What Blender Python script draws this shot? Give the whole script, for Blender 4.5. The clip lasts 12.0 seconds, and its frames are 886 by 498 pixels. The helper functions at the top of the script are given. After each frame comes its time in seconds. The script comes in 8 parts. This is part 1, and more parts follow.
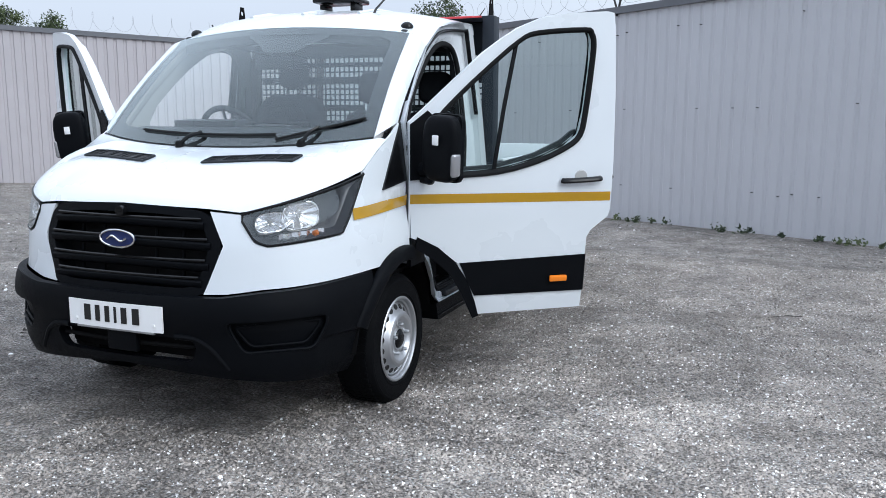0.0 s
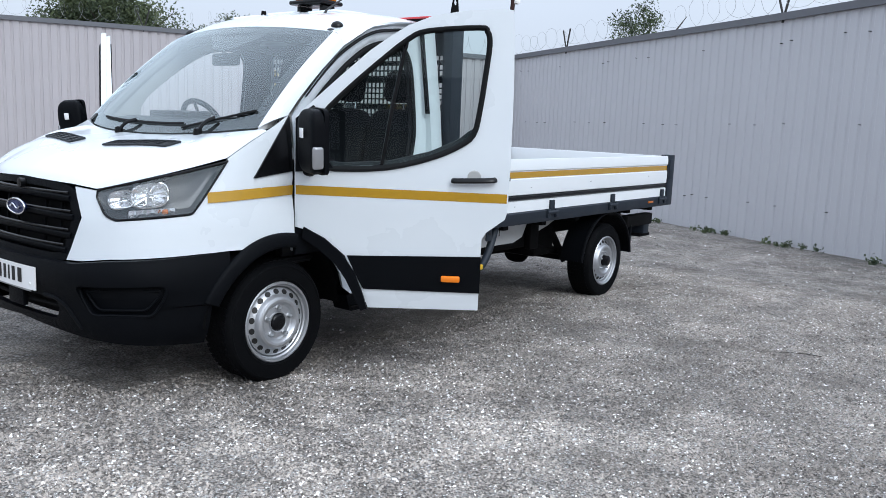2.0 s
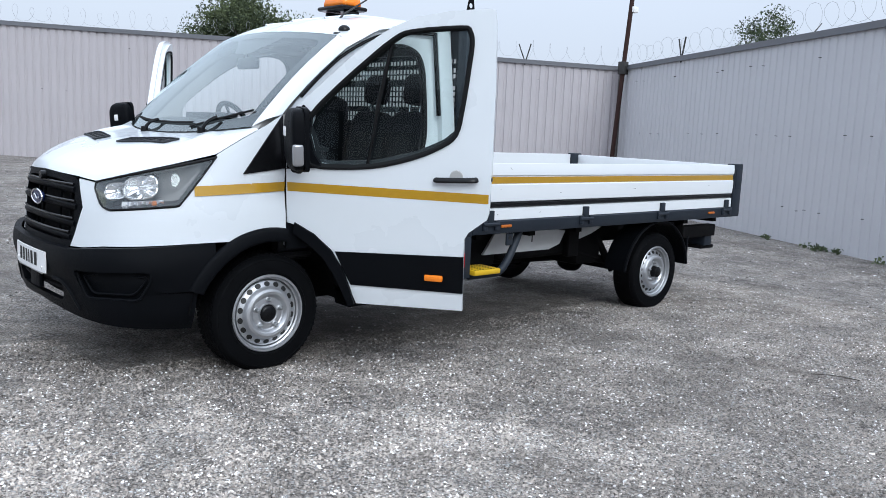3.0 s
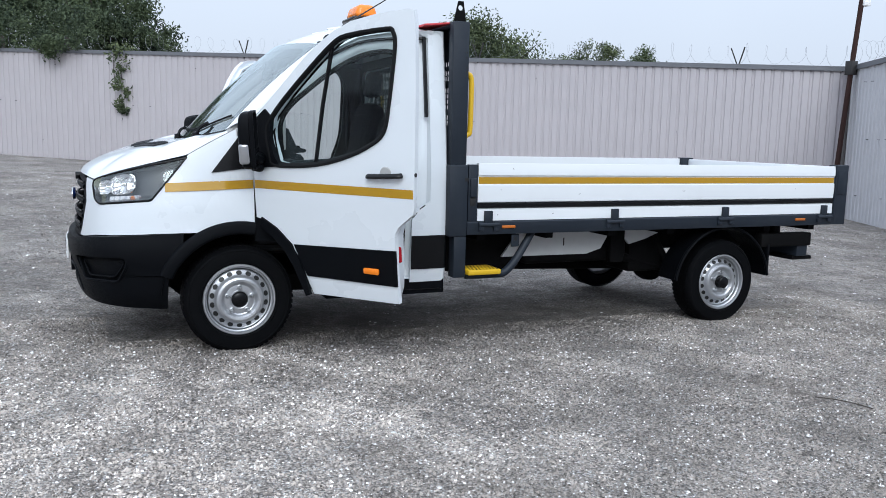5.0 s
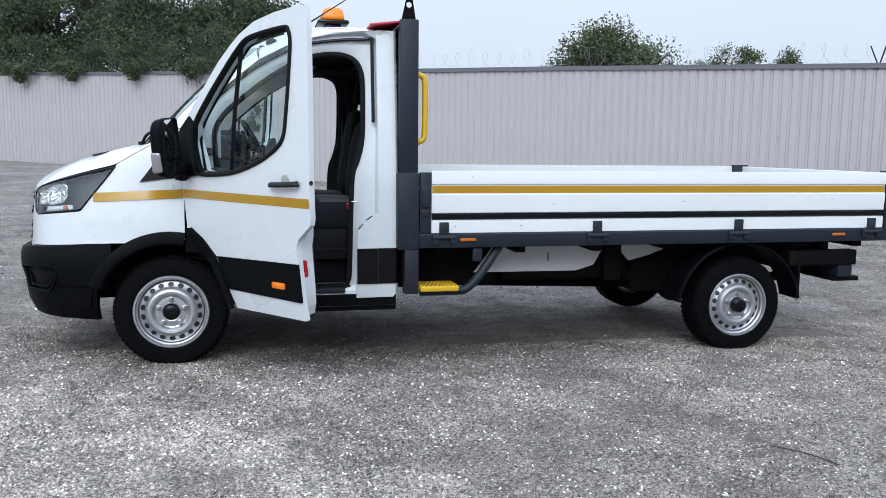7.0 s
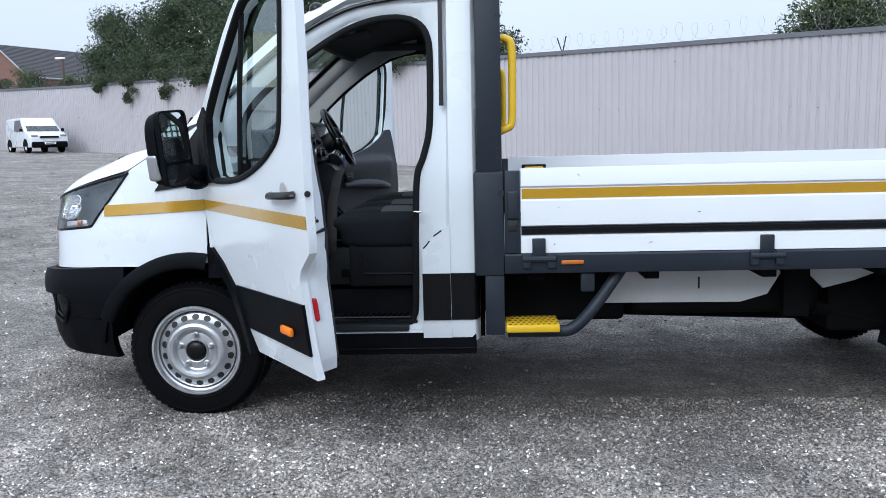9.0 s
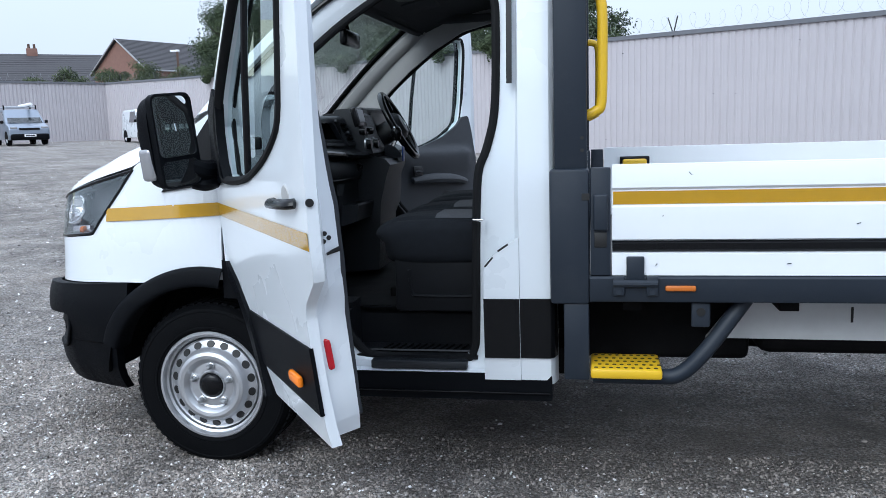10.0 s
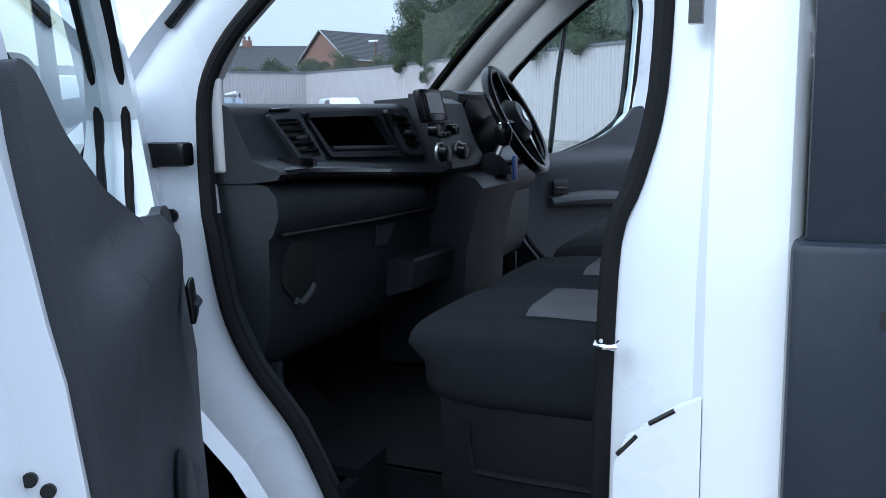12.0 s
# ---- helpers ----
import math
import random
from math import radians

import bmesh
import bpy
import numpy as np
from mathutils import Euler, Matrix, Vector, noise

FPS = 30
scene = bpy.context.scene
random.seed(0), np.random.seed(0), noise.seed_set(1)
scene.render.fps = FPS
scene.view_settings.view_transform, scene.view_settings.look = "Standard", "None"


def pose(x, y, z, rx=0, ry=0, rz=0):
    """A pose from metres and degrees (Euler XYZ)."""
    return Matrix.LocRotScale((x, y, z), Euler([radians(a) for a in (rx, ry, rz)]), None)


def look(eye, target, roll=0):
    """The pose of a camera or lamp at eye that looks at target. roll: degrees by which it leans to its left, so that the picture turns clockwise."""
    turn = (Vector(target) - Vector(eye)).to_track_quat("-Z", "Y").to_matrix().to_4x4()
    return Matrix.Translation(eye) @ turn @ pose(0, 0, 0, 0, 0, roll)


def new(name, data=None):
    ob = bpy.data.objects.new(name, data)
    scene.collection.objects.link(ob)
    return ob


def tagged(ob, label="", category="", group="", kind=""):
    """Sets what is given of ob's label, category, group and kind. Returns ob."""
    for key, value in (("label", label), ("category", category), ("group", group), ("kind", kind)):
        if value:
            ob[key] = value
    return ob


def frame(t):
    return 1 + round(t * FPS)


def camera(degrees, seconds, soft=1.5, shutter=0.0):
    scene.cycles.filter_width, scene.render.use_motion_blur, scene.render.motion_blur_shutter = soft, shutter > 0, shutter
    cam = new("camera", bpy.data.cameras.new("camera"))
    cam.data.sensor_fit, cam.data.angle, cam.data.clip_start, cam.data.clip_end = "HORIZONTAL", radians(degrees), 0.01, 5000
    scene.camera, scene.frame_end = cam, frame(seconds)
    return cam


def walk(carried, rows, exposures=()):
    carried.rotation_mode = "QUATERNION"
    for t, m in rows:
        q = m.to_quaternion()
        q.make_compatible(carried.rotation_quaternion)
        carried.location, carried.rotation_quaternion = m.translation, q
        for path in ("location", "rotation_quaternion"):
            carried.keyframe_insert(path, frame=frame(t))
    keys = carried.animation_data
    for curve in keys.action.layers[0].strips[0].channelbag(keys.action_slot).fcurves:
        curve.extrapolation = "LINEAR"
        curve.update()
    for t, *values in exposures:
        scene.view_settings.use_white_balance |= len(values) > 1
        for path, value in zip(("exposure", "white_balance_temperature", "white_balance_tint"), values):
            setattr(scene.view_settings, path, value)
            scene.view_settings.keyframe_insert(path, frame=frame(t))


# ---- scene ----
SIZE = 1.128          # the plan below is drawn to a wheelbase of 3.505 m; the truck's is 3.954 m
cam = camera(56.7, 12.0, 0.7)
PATH = [
    (0, (-3.916, -2.822, 1.550), (-1.840, -2.016, 1.190), 0.3),
    (0.5, (-3.650, -3.240, 1.556), (-1.637, -2.290, 1.192), 0.7),
    (1, (-3.467, -3.725, 1.554), (-1.526, -2.633, 1.195), 1.3),
    (1.5, (-3.226, -4.133, 1.525), (-1.372, -2.898, 1.171), 1.8),
    (2, (-2.985, -4.548, 1.517), (-1.230, -3.173, 1.171), 2.2),
    (2.5, (-2.725, -4.896, 1.514), (-1.089, -3.378, 1.179), 2.4),
    (2.7, (-2.603, -5.023, 1.495), (-1.021, -3.449, 1.162), 2.5),
    (4.3, (-1.424, -5.985, 1.461), (-0.334, -4.034, 1.154), 2.0),
    (4.5, (-1.271, -6.091, 1.442), (-0.241, -4.108, 1.131), 1.8),
    (5, (-0.870, -6.326, 1.434), (0.019, -4.275, 1.128), 1.3),
    (5.5, (-0.462, -6.454, 1.417), (0.306, -4.354, 1.114), 0.9),
    (6, (-0.087, -6.575, 1.404), (0.584, -4.442, 1.110), 0.7),
    (6.5, (0.252, -6.558, 1.394), (0.831, -4.397, 1.109), 0.6),
    (6.7, (0.385, -6.496, 1.398), (0.927, -4.324, 1.118), 0.6),
    (8.3, (1.222, -5.602, 1.421), (1.336, -3.367, 1.133), -0.7),
    (8.5, (1.298, -5.456, 1.405), (1.342, -3.219, 1.117), -1.0),
    (9, (1.484, -5.043, 1.416), (1.363, -2.811, 1.109), -1.4),
    (9.5, (1.539, -4.610, 1.403), (1.259, -2.394, 1.090), -1.7),
    (10, (1.579, -4.152, 1.408), (1.175, -1.958, 1.077), -1.8),
    (10.5, (1.600, -3.701, 1.386), (1.086, -1.528, 1.061), -1.5),
    (11, (1.561, -3.224, 1.394), (0.945, -1.079, 1.061), -1.5),
    (11.5, (1.536, -2.764, 1.409), (0.807, -0.655, 1.074), -1.4),
    (12, (1.436, -2.369, 1.422), (0.536, -0.329, 1.078), -1.2),
]
walk(cam, [(t, look(eye, target, roll)) for t, eye, target, roll in PATH], [(0.0, 0.17, 5820, 4.0), (2.5, 0.17, 5820, 4.0), (6.0, 0.19, 5820, 4.0), (8.5, 0.26, 5720, 4.0), (9.5, 0.35, 5620, 3.5), (10.5, 0.43, 5520, 3.2), (11.0, 0.48, 5460, 3.0), (11.5, 0.57, 5400, 3.6), (12.0, 0.75, 5280, 3.6)])

# ---- world and sun: bright overcast ----
world = bpy.data.worlds.new("overcast_sky")
scene.world = world
world.use_nodes = True
wt = world.node_tree
wt.nodes.clear()
w_out = wt.nodes.new("ShaderNodeOutputWorld")
w_bg = wt.nodes.new("ShaderNodeBackground")
w_sky = wt.nodes.new("ShaderNodeTexSky")
w_sky.sky_type, w_sky.sun_disc = "NISHITA", False
w_sky.sun_elevation, w_sky.sun_rotation = radians(36.5), radians(200)
w_sky.dust_density, w_sky.air_density = 4.0, 1.0
w_scale = wt.nodes.new("ShaderNodeMixRGB")
w_scale.blend_type, w_scale.inputs[0].default_value = "MULTIPLY", 1.0
w_scale.inputs[2].default_value = (0.10, 0.10, 0.10, 1)
# a thin, even cloud deck, with soft brighter and darker parts
w_co = wt.nodes.new("ShaderNodeTexCoord")
w_no = wt.nodes.new("ShaderNodeTexNoise")
w_no.inputs["Scale"].default_value, w_no.inputs["Detail"].default_value = 1.6, 4.0
w_ramp = wt.nodes.new("ShaderNodeValToRGB")
w_ramp.color_ramp.elements[0].position, w_ramp.color_ramp.elements[0].color = 0.3, (0.655, 0.665, 0.745, 1)
w_ramp.color_ramp.elements[1].position, w_ramp.color_ramp.elements[1].color = 0.7, (0.735, 0.74, 0.80, 1)
w_mix = wt.nodes.new("ShaderNodeMixRGB")
w_mix.inputs[0].default_value = 0.88
wt.links.new(w_co.outputs["Generated"], w_no.inputs["Vector"])
wt.links.new(w_no.outputs["Fac"], w_ramp.inputs["Fac"])
wt.links.new(w_sky.outputs["Color"], w_scale.inputs[1])
wt.links.new(w_scale.outputs["Color"], w_mix.inputs[1])
wt.links.new(w_ramp.outputs["Color"], w_mix.inputs[2])
# an overcast sky is brightest overhead
w_sep = wt.nodes.new("ShaderNodeSeparateXYZ")
w_up = wt.nodes.new("ShaderNodeMath")
w_up.operation, w_up.inputs[1].default_value = "MAXIMUM", 0.0
w_pow = wt.nodes.new("ShaderNodeMath")
w_pow.operation, w_pow.inputs[1].default_value = "POWER", 1.5
w_gain = wt.nodes.new("ShaderNodeMath")
w_gain.operation, w_gain.inputs[1].default_value, w_gain.inputs[2].default_value = "MULTIPLY_ADD", 1.65, 1.0
w_mul = wt.nodes.new("ShaderNodeMixRGB")
w_mul.blend_type, w_mul.inputs[0].default_value = "MULTIPLY", 1.0
wt.links.new(w_co.outputs["Generated"], w_sep.inputs["Vector"])
wt.links.new(w_sep.outputs["Z"], w_up.inputs[0])
wt.links.new(w_up.outputs["Value"], w_pow.inputs[0])
wt.links.new(w_pow.outputs["Value"], w_gain.inputs[0])
wt.links.new(w_mix.outputs["Color"], w_mul.inputs[1])
wt.links.new(w_gain.outputs["Value"], w_mul.inputs[2])
wt.links.new(w_mul.outputs["Color"], w_bg.inputs["Color"])
w_bg.inputs["Strength"].default_value = 1.0
wt.links.new(w_bg.outputs["Background"], w_out.inputs["Surface"])

sun = new("sun", bpy.data.lights.new("sun", "SUN"))
sun.data.energy, sun.data.angle, sun.data.color = 1.30, radians(35), (1.0, 0.97, 0.93)
sun.matrix_world = look((-5, -14, 11), (0, 0, 0))


# ---- materials ----
def material(name, color, rough=0.5, metal=0.0, vary=0.08, scale=6.0, bump=0.0, bump_scale=80.0, coat=0.0, dirt=0.0, dirt_color=(0.25, 0.23, 0.2), spec=0.5):
    m = bpy.data.materials.new(name)
    m.use_nodes = True
    nt = m.node_tree
    b = nt.nodes["Principled BSDF"]
    b.inputs["Roughness"].default_value, b.inputs["Metallic"].default_value = rough, metal
    b.inputs["Coat Weight"].default_value = coat
    b.inputs["Specular IOR Level"].default_value = spec
    b.inputs["Coat Roughness"].default_value = 0.06
    co = nt.nodes.new("ShaderNodeTexCoord")
    n1 = nt.nodes.new("ShaderNodeTexNoise")
    n1.inputs["Scale"].default_value, n1.inputs["Detail"].default_value = scale, 5.0
    nt.links.new(co.outputs["Object"], n1.inputs["Vector"])
    mix = nt.nodes.new("ShaderNodeMixRGB")
    mix.inputs[1].default_value = (*[c * (1 - vary) for c in color], 1)
    mix.inputs[2].default_value = (*[min(1, c * (1 + vary)) for c in color], 1)
    nt.links.new(n1.outputs["Fac"], mix.inputs[0])
    last = mix
    if dirt:
        n2 = nt.nodes.new("ShaderNodeTexNoise")
        n2.inputs["Scale"].default_value, n2.inputs["Detail"].default_value = scale * 0.7, 8.0
        n2.inputs["Roughness"].default_value = 0.7
        nt.links.new(co.outputs["Object"], n2.inputs["Vector"])
        r = nt.nodes.new("ShaderNodeValToRGB")
        r.color_ramp.elements[0].position, r.color_ramp.elements[1].position = 0.5, 0.75
        r.color_ramp.elements[1].color = (dirt, dirt, dirt, 1)
        nt.links.new(n2.outputs["Fac"], r.inputs["Fac"])
        dm = nt.nodes.new("ShaderNodeMixRGB")
        dm.inputs[2].default_value = (*dirt_color, 1)
        nt.links.new(r.outputs["Color"], dm.inputs[0])
        nt.links.new(mix.outputs["Color"], dm.inputs[1])
        last = dm
    nt.links.new(last.outputs["Color"], b.inputs["Base Color"])
    rr = nt.nodes.new("ShaderNodeMapRange")
    rr.inputs["To Min"].default_value, rr.inputs["To Max"].default_value = max(0.02, rough * 0.85), min(1, rough * 1.15)
    nt.links.new(n1.outputs["Fac"], rr.inputs["Value"])
    nt.links.new(rr.outputs["Result"], b.inputs["Roughness"])
    if bump:
        n3 = nt.nodes.new("ShaderNodeTexNoise")
        n3.inputs["Scale"].default_value, n3.inputs["Detail"].default_value = bump_scale, 3.0
        nt.links.new(co.outputs["Object"], n3.inputs["Vector"])
        bp = nt.nodes.new("ShaderNodeBump")
        bp.inputs["Strength"].default_value, bp.inputs["Distance"].default_value = bump, 0.01
        nt.links.new(n3.outputs["Fac"], bp.inputs["Height"])
        nt.links.new(bp.outputs["Normal"], b.inputs["Normal"])
    return m


def glass_material(name, tint, opacity, ior, fall=3.3):
    """Thin tinted pane: mostly clear, with mirror gloss by Fresnel."""
    m = bpy.data.materials.new(name)
    m.use_nodes = True
    nt = m.node_tree
    nt.nodes.clear()
    out = nt.nodes.new("ShaderNodeOutputMaterial")
    clear = nt.nodes.new("ShaderNodeBsdfTransparent")
    clear.inputs["Color"].default_value = (*[t * (1 - opacity) for t in tint], 1)
    gloss = nt.nodes.new("ShaderNodeBsdfGlossy")
    gloss.inputs["Roughness"].default_value = 0.01
    gloss.inputs["Color"].default_value = (0.90, 0.98, 1.0, 1)
    f0 = ((ior - 1) / (ior + 1)) ** 2 * 2.6
    lay = nt.nodes.new("ShaderNodeLayerWeight")
    lay.inputs["Blend"].default_value = 0.5
    power = nt.nodes.new("ShaderNodeMath")
    power.operation, power.inputs[1].default_value = "POWER", fall
    nt.links.new(lay.outputs["Facing"], power.inputs[0])
    fres = nt.nodes.new("ShaderNodeMath")
    fres.operation, fres.inputs[1].default_value, fres.inputs[2].default_value = "MULTIPLY_ADD", 1 - f0, f0
    nt.links.new(power.outputs["Value"], fres.inputs[0])
    mix = nt.nodes.new("ShaderNodeMixShader")
    nt.links.new(fres.outputs["Value"], mix.inputs["Fac"])
    nt.links.new(clear.outputs["BSDF"], mix.inputs[1])
    nt.links.new(gloss.outputs["BSDF"], mix.inputs[2])
    nt.links.new(mix.outputs["Shader"], out.inputs["Surface"])
    return m


WHITE = material("white_paint", (0.695, 0.73, 0.762), 0.28, 0, 0.02, 2.0, coat=0.6, dirt=0.05, dirt_color=(0.6, 0.58, 0.54))
BOARD_WHITE = material("white_aluminium_board", (0.765, 0.79, 0.812), 0.4, 0, 0.03, 3.0, dirt=0.08, dirt_color=(0.5, 0.48, 0.45))
PLASTIC = material("grained_black_plastic", (0.0030, 0.0036, 0.0050), 0.46, 0, 0.15, 4.0, spec=0.07, bump=0.25, bump_scale=600)
GLOSS_BLACK = material("smooth_black_plastic", (0.0045, 0.0047, 0.0055), 0.24, 0, 0.1, 5.0, spec=0.25)
RUBBER = material("black_rubber", (0.0085, 0.0088, 0.0095), 0.75, 0, 0.2, 10.0, spec=0.15, bump=0.1)
TYRE = material("tyre_rubber", (0.0030, 0.0033, 0.0041), 0.62, 0, 0.25, 9.0, spec=0.06, bump=0.2, bump_scale=150, dirt=0.2, dirt_color=(0.012, 0.0118, 0.0118))
CHARCOAL = material("charcoal_coated_steel", (0.0155, 0.0210, 0.0305), 0.5, spec=0.3, metal=0, vary=0.1, scale=5.0, bump=0.05, bump_scale=200, dirt=0.1, dirt_color=(0.11, 0.11, 0.11))
SILVER = material("silver_wheel_paint", (0.52, 0.53, 0.55), 0.42, 0.85, 0.08, 8.0, dirt=0.2, dirt_color=(0.25, 0.24, 0.23))
CHROME = material("chrome", (0.8, 0.8, 0.8), 0.12, 1.0, 0.02)
STEEL = material("zinc_steel", (0.45, 0.46, 0.47), 0.45, 0.9, 0.15, 20)
GOLD = material("gold_reflective_tape", (0.43, 0.240, 0.004), 0.22, 0.0, 0.08, 30, bump=0.06, bump_scale=400, coat=0.8)
YELLOW = material("yellow_paint", (0.66, 0.415, 0.01), 0.4, 0, 0.06, 8, dirt=0.12, dirt_color=(0.3, 0.2, 0.03))
ORANGE = material("amber_plastic", (0.85, 0.22, 0.01), 0.25, 0, 0.05)
AMBER_DULL = material("dull_amber_plastic", (0.46, 0.125, 0.012), 0.4, 0, 0.1)
RED = material("red_reflector", (0.34, 0.006, 0.014), 0.25, 0, 0.05)
PINK_RED = material("red_marker_panel", (0.55, 0.05, 0.06), 0.4, 0, 0.06)
CHASSIS = material("chassis_black", (0.0045, 0.0045, 0.005), 0.7, spec=0.08, metal=0, vary=0.3, scale=6, bump=0.15, bump_scale=60, dirt=0.2, dirt_color=(0.03, 0.028, 0.026))
DASH = material("dark_dash_plastic", (0.0098, 0.0118, 0.0150), 0.46, 0, 0.15, 6, spec=0.42, bump=0.2, bump_scale=500)
DASH_LOW = material("grained_lower_dash_plastic", (0.0115, 0.0138, 0.0175), 0.6, 0, 0.15, 6, spec=0.4, bump=0.25, bump_scale=500)
SEAT_BASE = material("black_seat_base_plastic", (0.0055, 0.0062, 0.0078), 0.55, 0, 0.2, 6, spec=0.2, bump=0.15, bump_scale=400)
TRIM = material("dark_grey_trim", (0.034, 0.0370, 0.0425), 0.55, 0, 0.12, 6, spec=0.3, bump=0.2, bump_scale=500)
PILLAR_TRIM = material("grey_pillar_trim", (0.42, 0.42, 0.415), 0.7, 0, 0.06, 6, bump=0.1, bump_scale=500)
HEADLINER = material("dark_grey_headlining", (0.075, 0.078, 0.083), 0.9, 0, 0.1, 8, spec=0.1, bump=0.1, bump_scale=400)
FABRIC = material("charcoal_seat_fabric", (0.0115, 0.0130, 0.0160), 0.95, 0, 0.3, 30, spec=0.12, bump=0.35, bump_scale=700)
FABRIC_GREY = material("grey_seat_insert", (0.070, 0.073, 0.080), 0.95, 0, 0.2, 30, spec=0.15, bump=0.35, bump_scale=700)
BLUE = material("blue_tag", (0.01, 0.06, 0.3), 0.4)
PLATE = material("plate_white", (0.82, 0.82, 0.82), 0.35, 0, 0.02)
PLATE_BLUE = material("badge_blue", (0.01, 0.02, 0.09), 0.2, 0, 0.05)
BLACK_INK = material("black_ink", (0.008, 0.008, 0.008), 0.5)
SCREEN = material("dark_display", (0.01, 0.011, 0.012), 0.3, spec=0.3)
MIRROR = material("mirror_glass", (0.85, 0.87, 0.88), 0.02, 1.0, 0.0)
LAMP_DARK = material("smoked_lamp_inner", (0.045, 0.048, 0.055), 0.28, 0.2, 0.25, 14)
LAMP_SILVER = material("lamp_reflector", (0.85, 0.86, 0.88), 0.12, 0.9, 0.02)
TANK = material("pale_grey_plate", (0.62, 0.63, 0.63), 0.5, 0, 0.06, 4, dirt=0.2, dirt_color=(0.25, 0.24, 0.22))
GLASS_SCREEN = glass_material("windscreen_glass", (0.90, 0.95, 0.945), 0.03, 1.40, 3.2)
GLASS_DOOR = glass_material("door_glass", (0.76, 0.85, 0.83), 0.02, 1.25)
GLASS_LAMP = glass_material("lamp_lens", (1, 1, 1), 0.03, 1.5)
CLOUDY = material("clear_indicator_lens", (0.36, 0.36, 0.37), 0.12, 0.5)


# ---- mesh helpers ----
def part(name, bm, mat, parent=None, label="", sharp=35):
    me = bpy.data.meshes.new(name)
    bm.normal_update()
    bm.to_mesh(me)
    bm.free()
    me.materials.append(mat)
    me.polygons.foreach_set("use_smooth", [True] * len(me.polygons))
    me.set_sharp_from_angle(angle=radians(sharp))
    ob = new(name, me)
    if parent is not None:
        ob.parent = parent
    if label:
        tagged(ob, label)
    return ob


def thing(name, label, category, group="", at=(0, 0, 0), rz=0.0):
    ob = new(name)
    ob.empty_display_size = 0.2
    ob.matrix_basis = pose(*at, 0, 0, rz)
    return tagged(ob, label, category, group)


def merge(bm, other):
    me = bpy.data.meshes.new("tmp")
    other.to_mesh(me)
    other.free()
    bm.from_mesh(me)
    bpy.data.meshes.remove(me)
    return bm


def box(x0, x1, y0, y1, z0, z1, bevel=0.0, seg=2, m=None):
    bm = bmesh.new()
    bmesh.ops.create_cube(bm, size=1.0)
    bmesh.ops.transform(bm, verts=bm.verts, matrix=Matrix.LocRotScale(((x0 + x1) / 2, (y0 + y1) / 2, (z0 + z1) / 2), None, (abs(x1 - x0), abs(y1 - y0), abs(z1 - z0))))
    if bevel:
        bmesh.ops.bevel(bm, geom=bm.edges[:], offset=bevel, segments=seg, profile=0.5, affect="EDGES", clamp_overlap=True)
    if m is not None:
        bmesh.ops.transform(bm, verts=bm.verts, matrix=m)
    return bm


def boxes(rows, bevel=0.0):
    bm = bmesh.new()
    for r in rows:
        merge(bm, box(*r, bevel))
    return bm


def lathe(profile, n=48, axis="y", at=(0, 0, 0), closed=False):
    """Turn a profile of (radius, along) about an axis."""
    bm = bmesh.new()
    rings = []
    for r, a in profile:
        ring = []
        for i in range(n):
            c, s = r * math.cos(2 * math.pi * i / n), r * math.sin(2 * math.pi * i / n)
            p = {"y": (c, a, s), "z": (c, s, a), "x": (a, c, s)}[axis]
            ring.append(bm.verts.new(Vector(p) + Vector(at)))
        rings.append(ring)
    pairs = list(zip(rings, rings[1:])) + ([(rings[-1], rings[0])] if closed else [])
    for a, b in pairs:
        for i in range(n):
            bm.faces.new((a[i], a[(i + 1) % n], b[(i + 1) % n], b[i]))
    bmesh.ops.remove_doubles(bm, verts=bm.verts, dist=1e-5)
    bmesh.ops.recalc_face_normals(bm, faces=bm.faces)
    return bm


def smooth_path(pts, n=6):
    """Catmull-Rom through the points."""
    pts = [Vector(p) for p in pts]
    out = []
    for i in range(len(pts) - 1):
        p0, p1, p2, p3 = pts[max(0, i - 1)], pts[i], pts[i + 1], pts[min(len(pts) - 1, i + 2)]
        for k in range(n):
            t = k / n
            out.append(0.5 * ((2 * p1) + (p2 - p0) * t + (2 * p0 - 5 * p1 + 4 * p2 - p3) * t * t + (3 * p1 - p0 - 3 * p2 + p3) * t ** 3))
    return out + [pts[-1]]


def tube(path, r, n=10, closed=False, flat=1.0):
    """A round bar along a path; flat squeezes its second axis."""
    bm = bmesh.new()
    pts = [Vector(p) for p in path]
    rings, up = [], None
    for i, p in enumerate(pts):
        a = pts[i - 1] if i or closed else p
        b = pts[(i + 1) % len(pts)] if i + 1 < len(pts) or closed else p
        d = (b - a).normalized()
        if up is None:
            up = d.orthogonal().normalized()
        up = (up - d * up.dot(d)).normalized()
        side = d.cross(up)
        rad = r(i / max(1, len(pts) - 1)) if callable(r) else r
        rings.append([bm.verts.new(p + rad * (math.cos(2 * math.pi * k / n) * up + flat * math.sin(2 * math.pi * k / n) * side)) for k in range(n)])
    pairs = list(zip(rings, rings[1:])) + ([(rings[-1], rings[0])] if closed else [])
    for a, b in pairs:
        for k in range(n):
            bm.faces.new((a[k], a[(k + 1) % n], b[(k + 1) % n], b[k]))
    if not closed:
        bm.faces.new(rings[0][::-1])
        bm.faces.new(rings[-1])
    bmesh.ops.recalc_face_normals(bm, faces=bm.faces)
    return bm


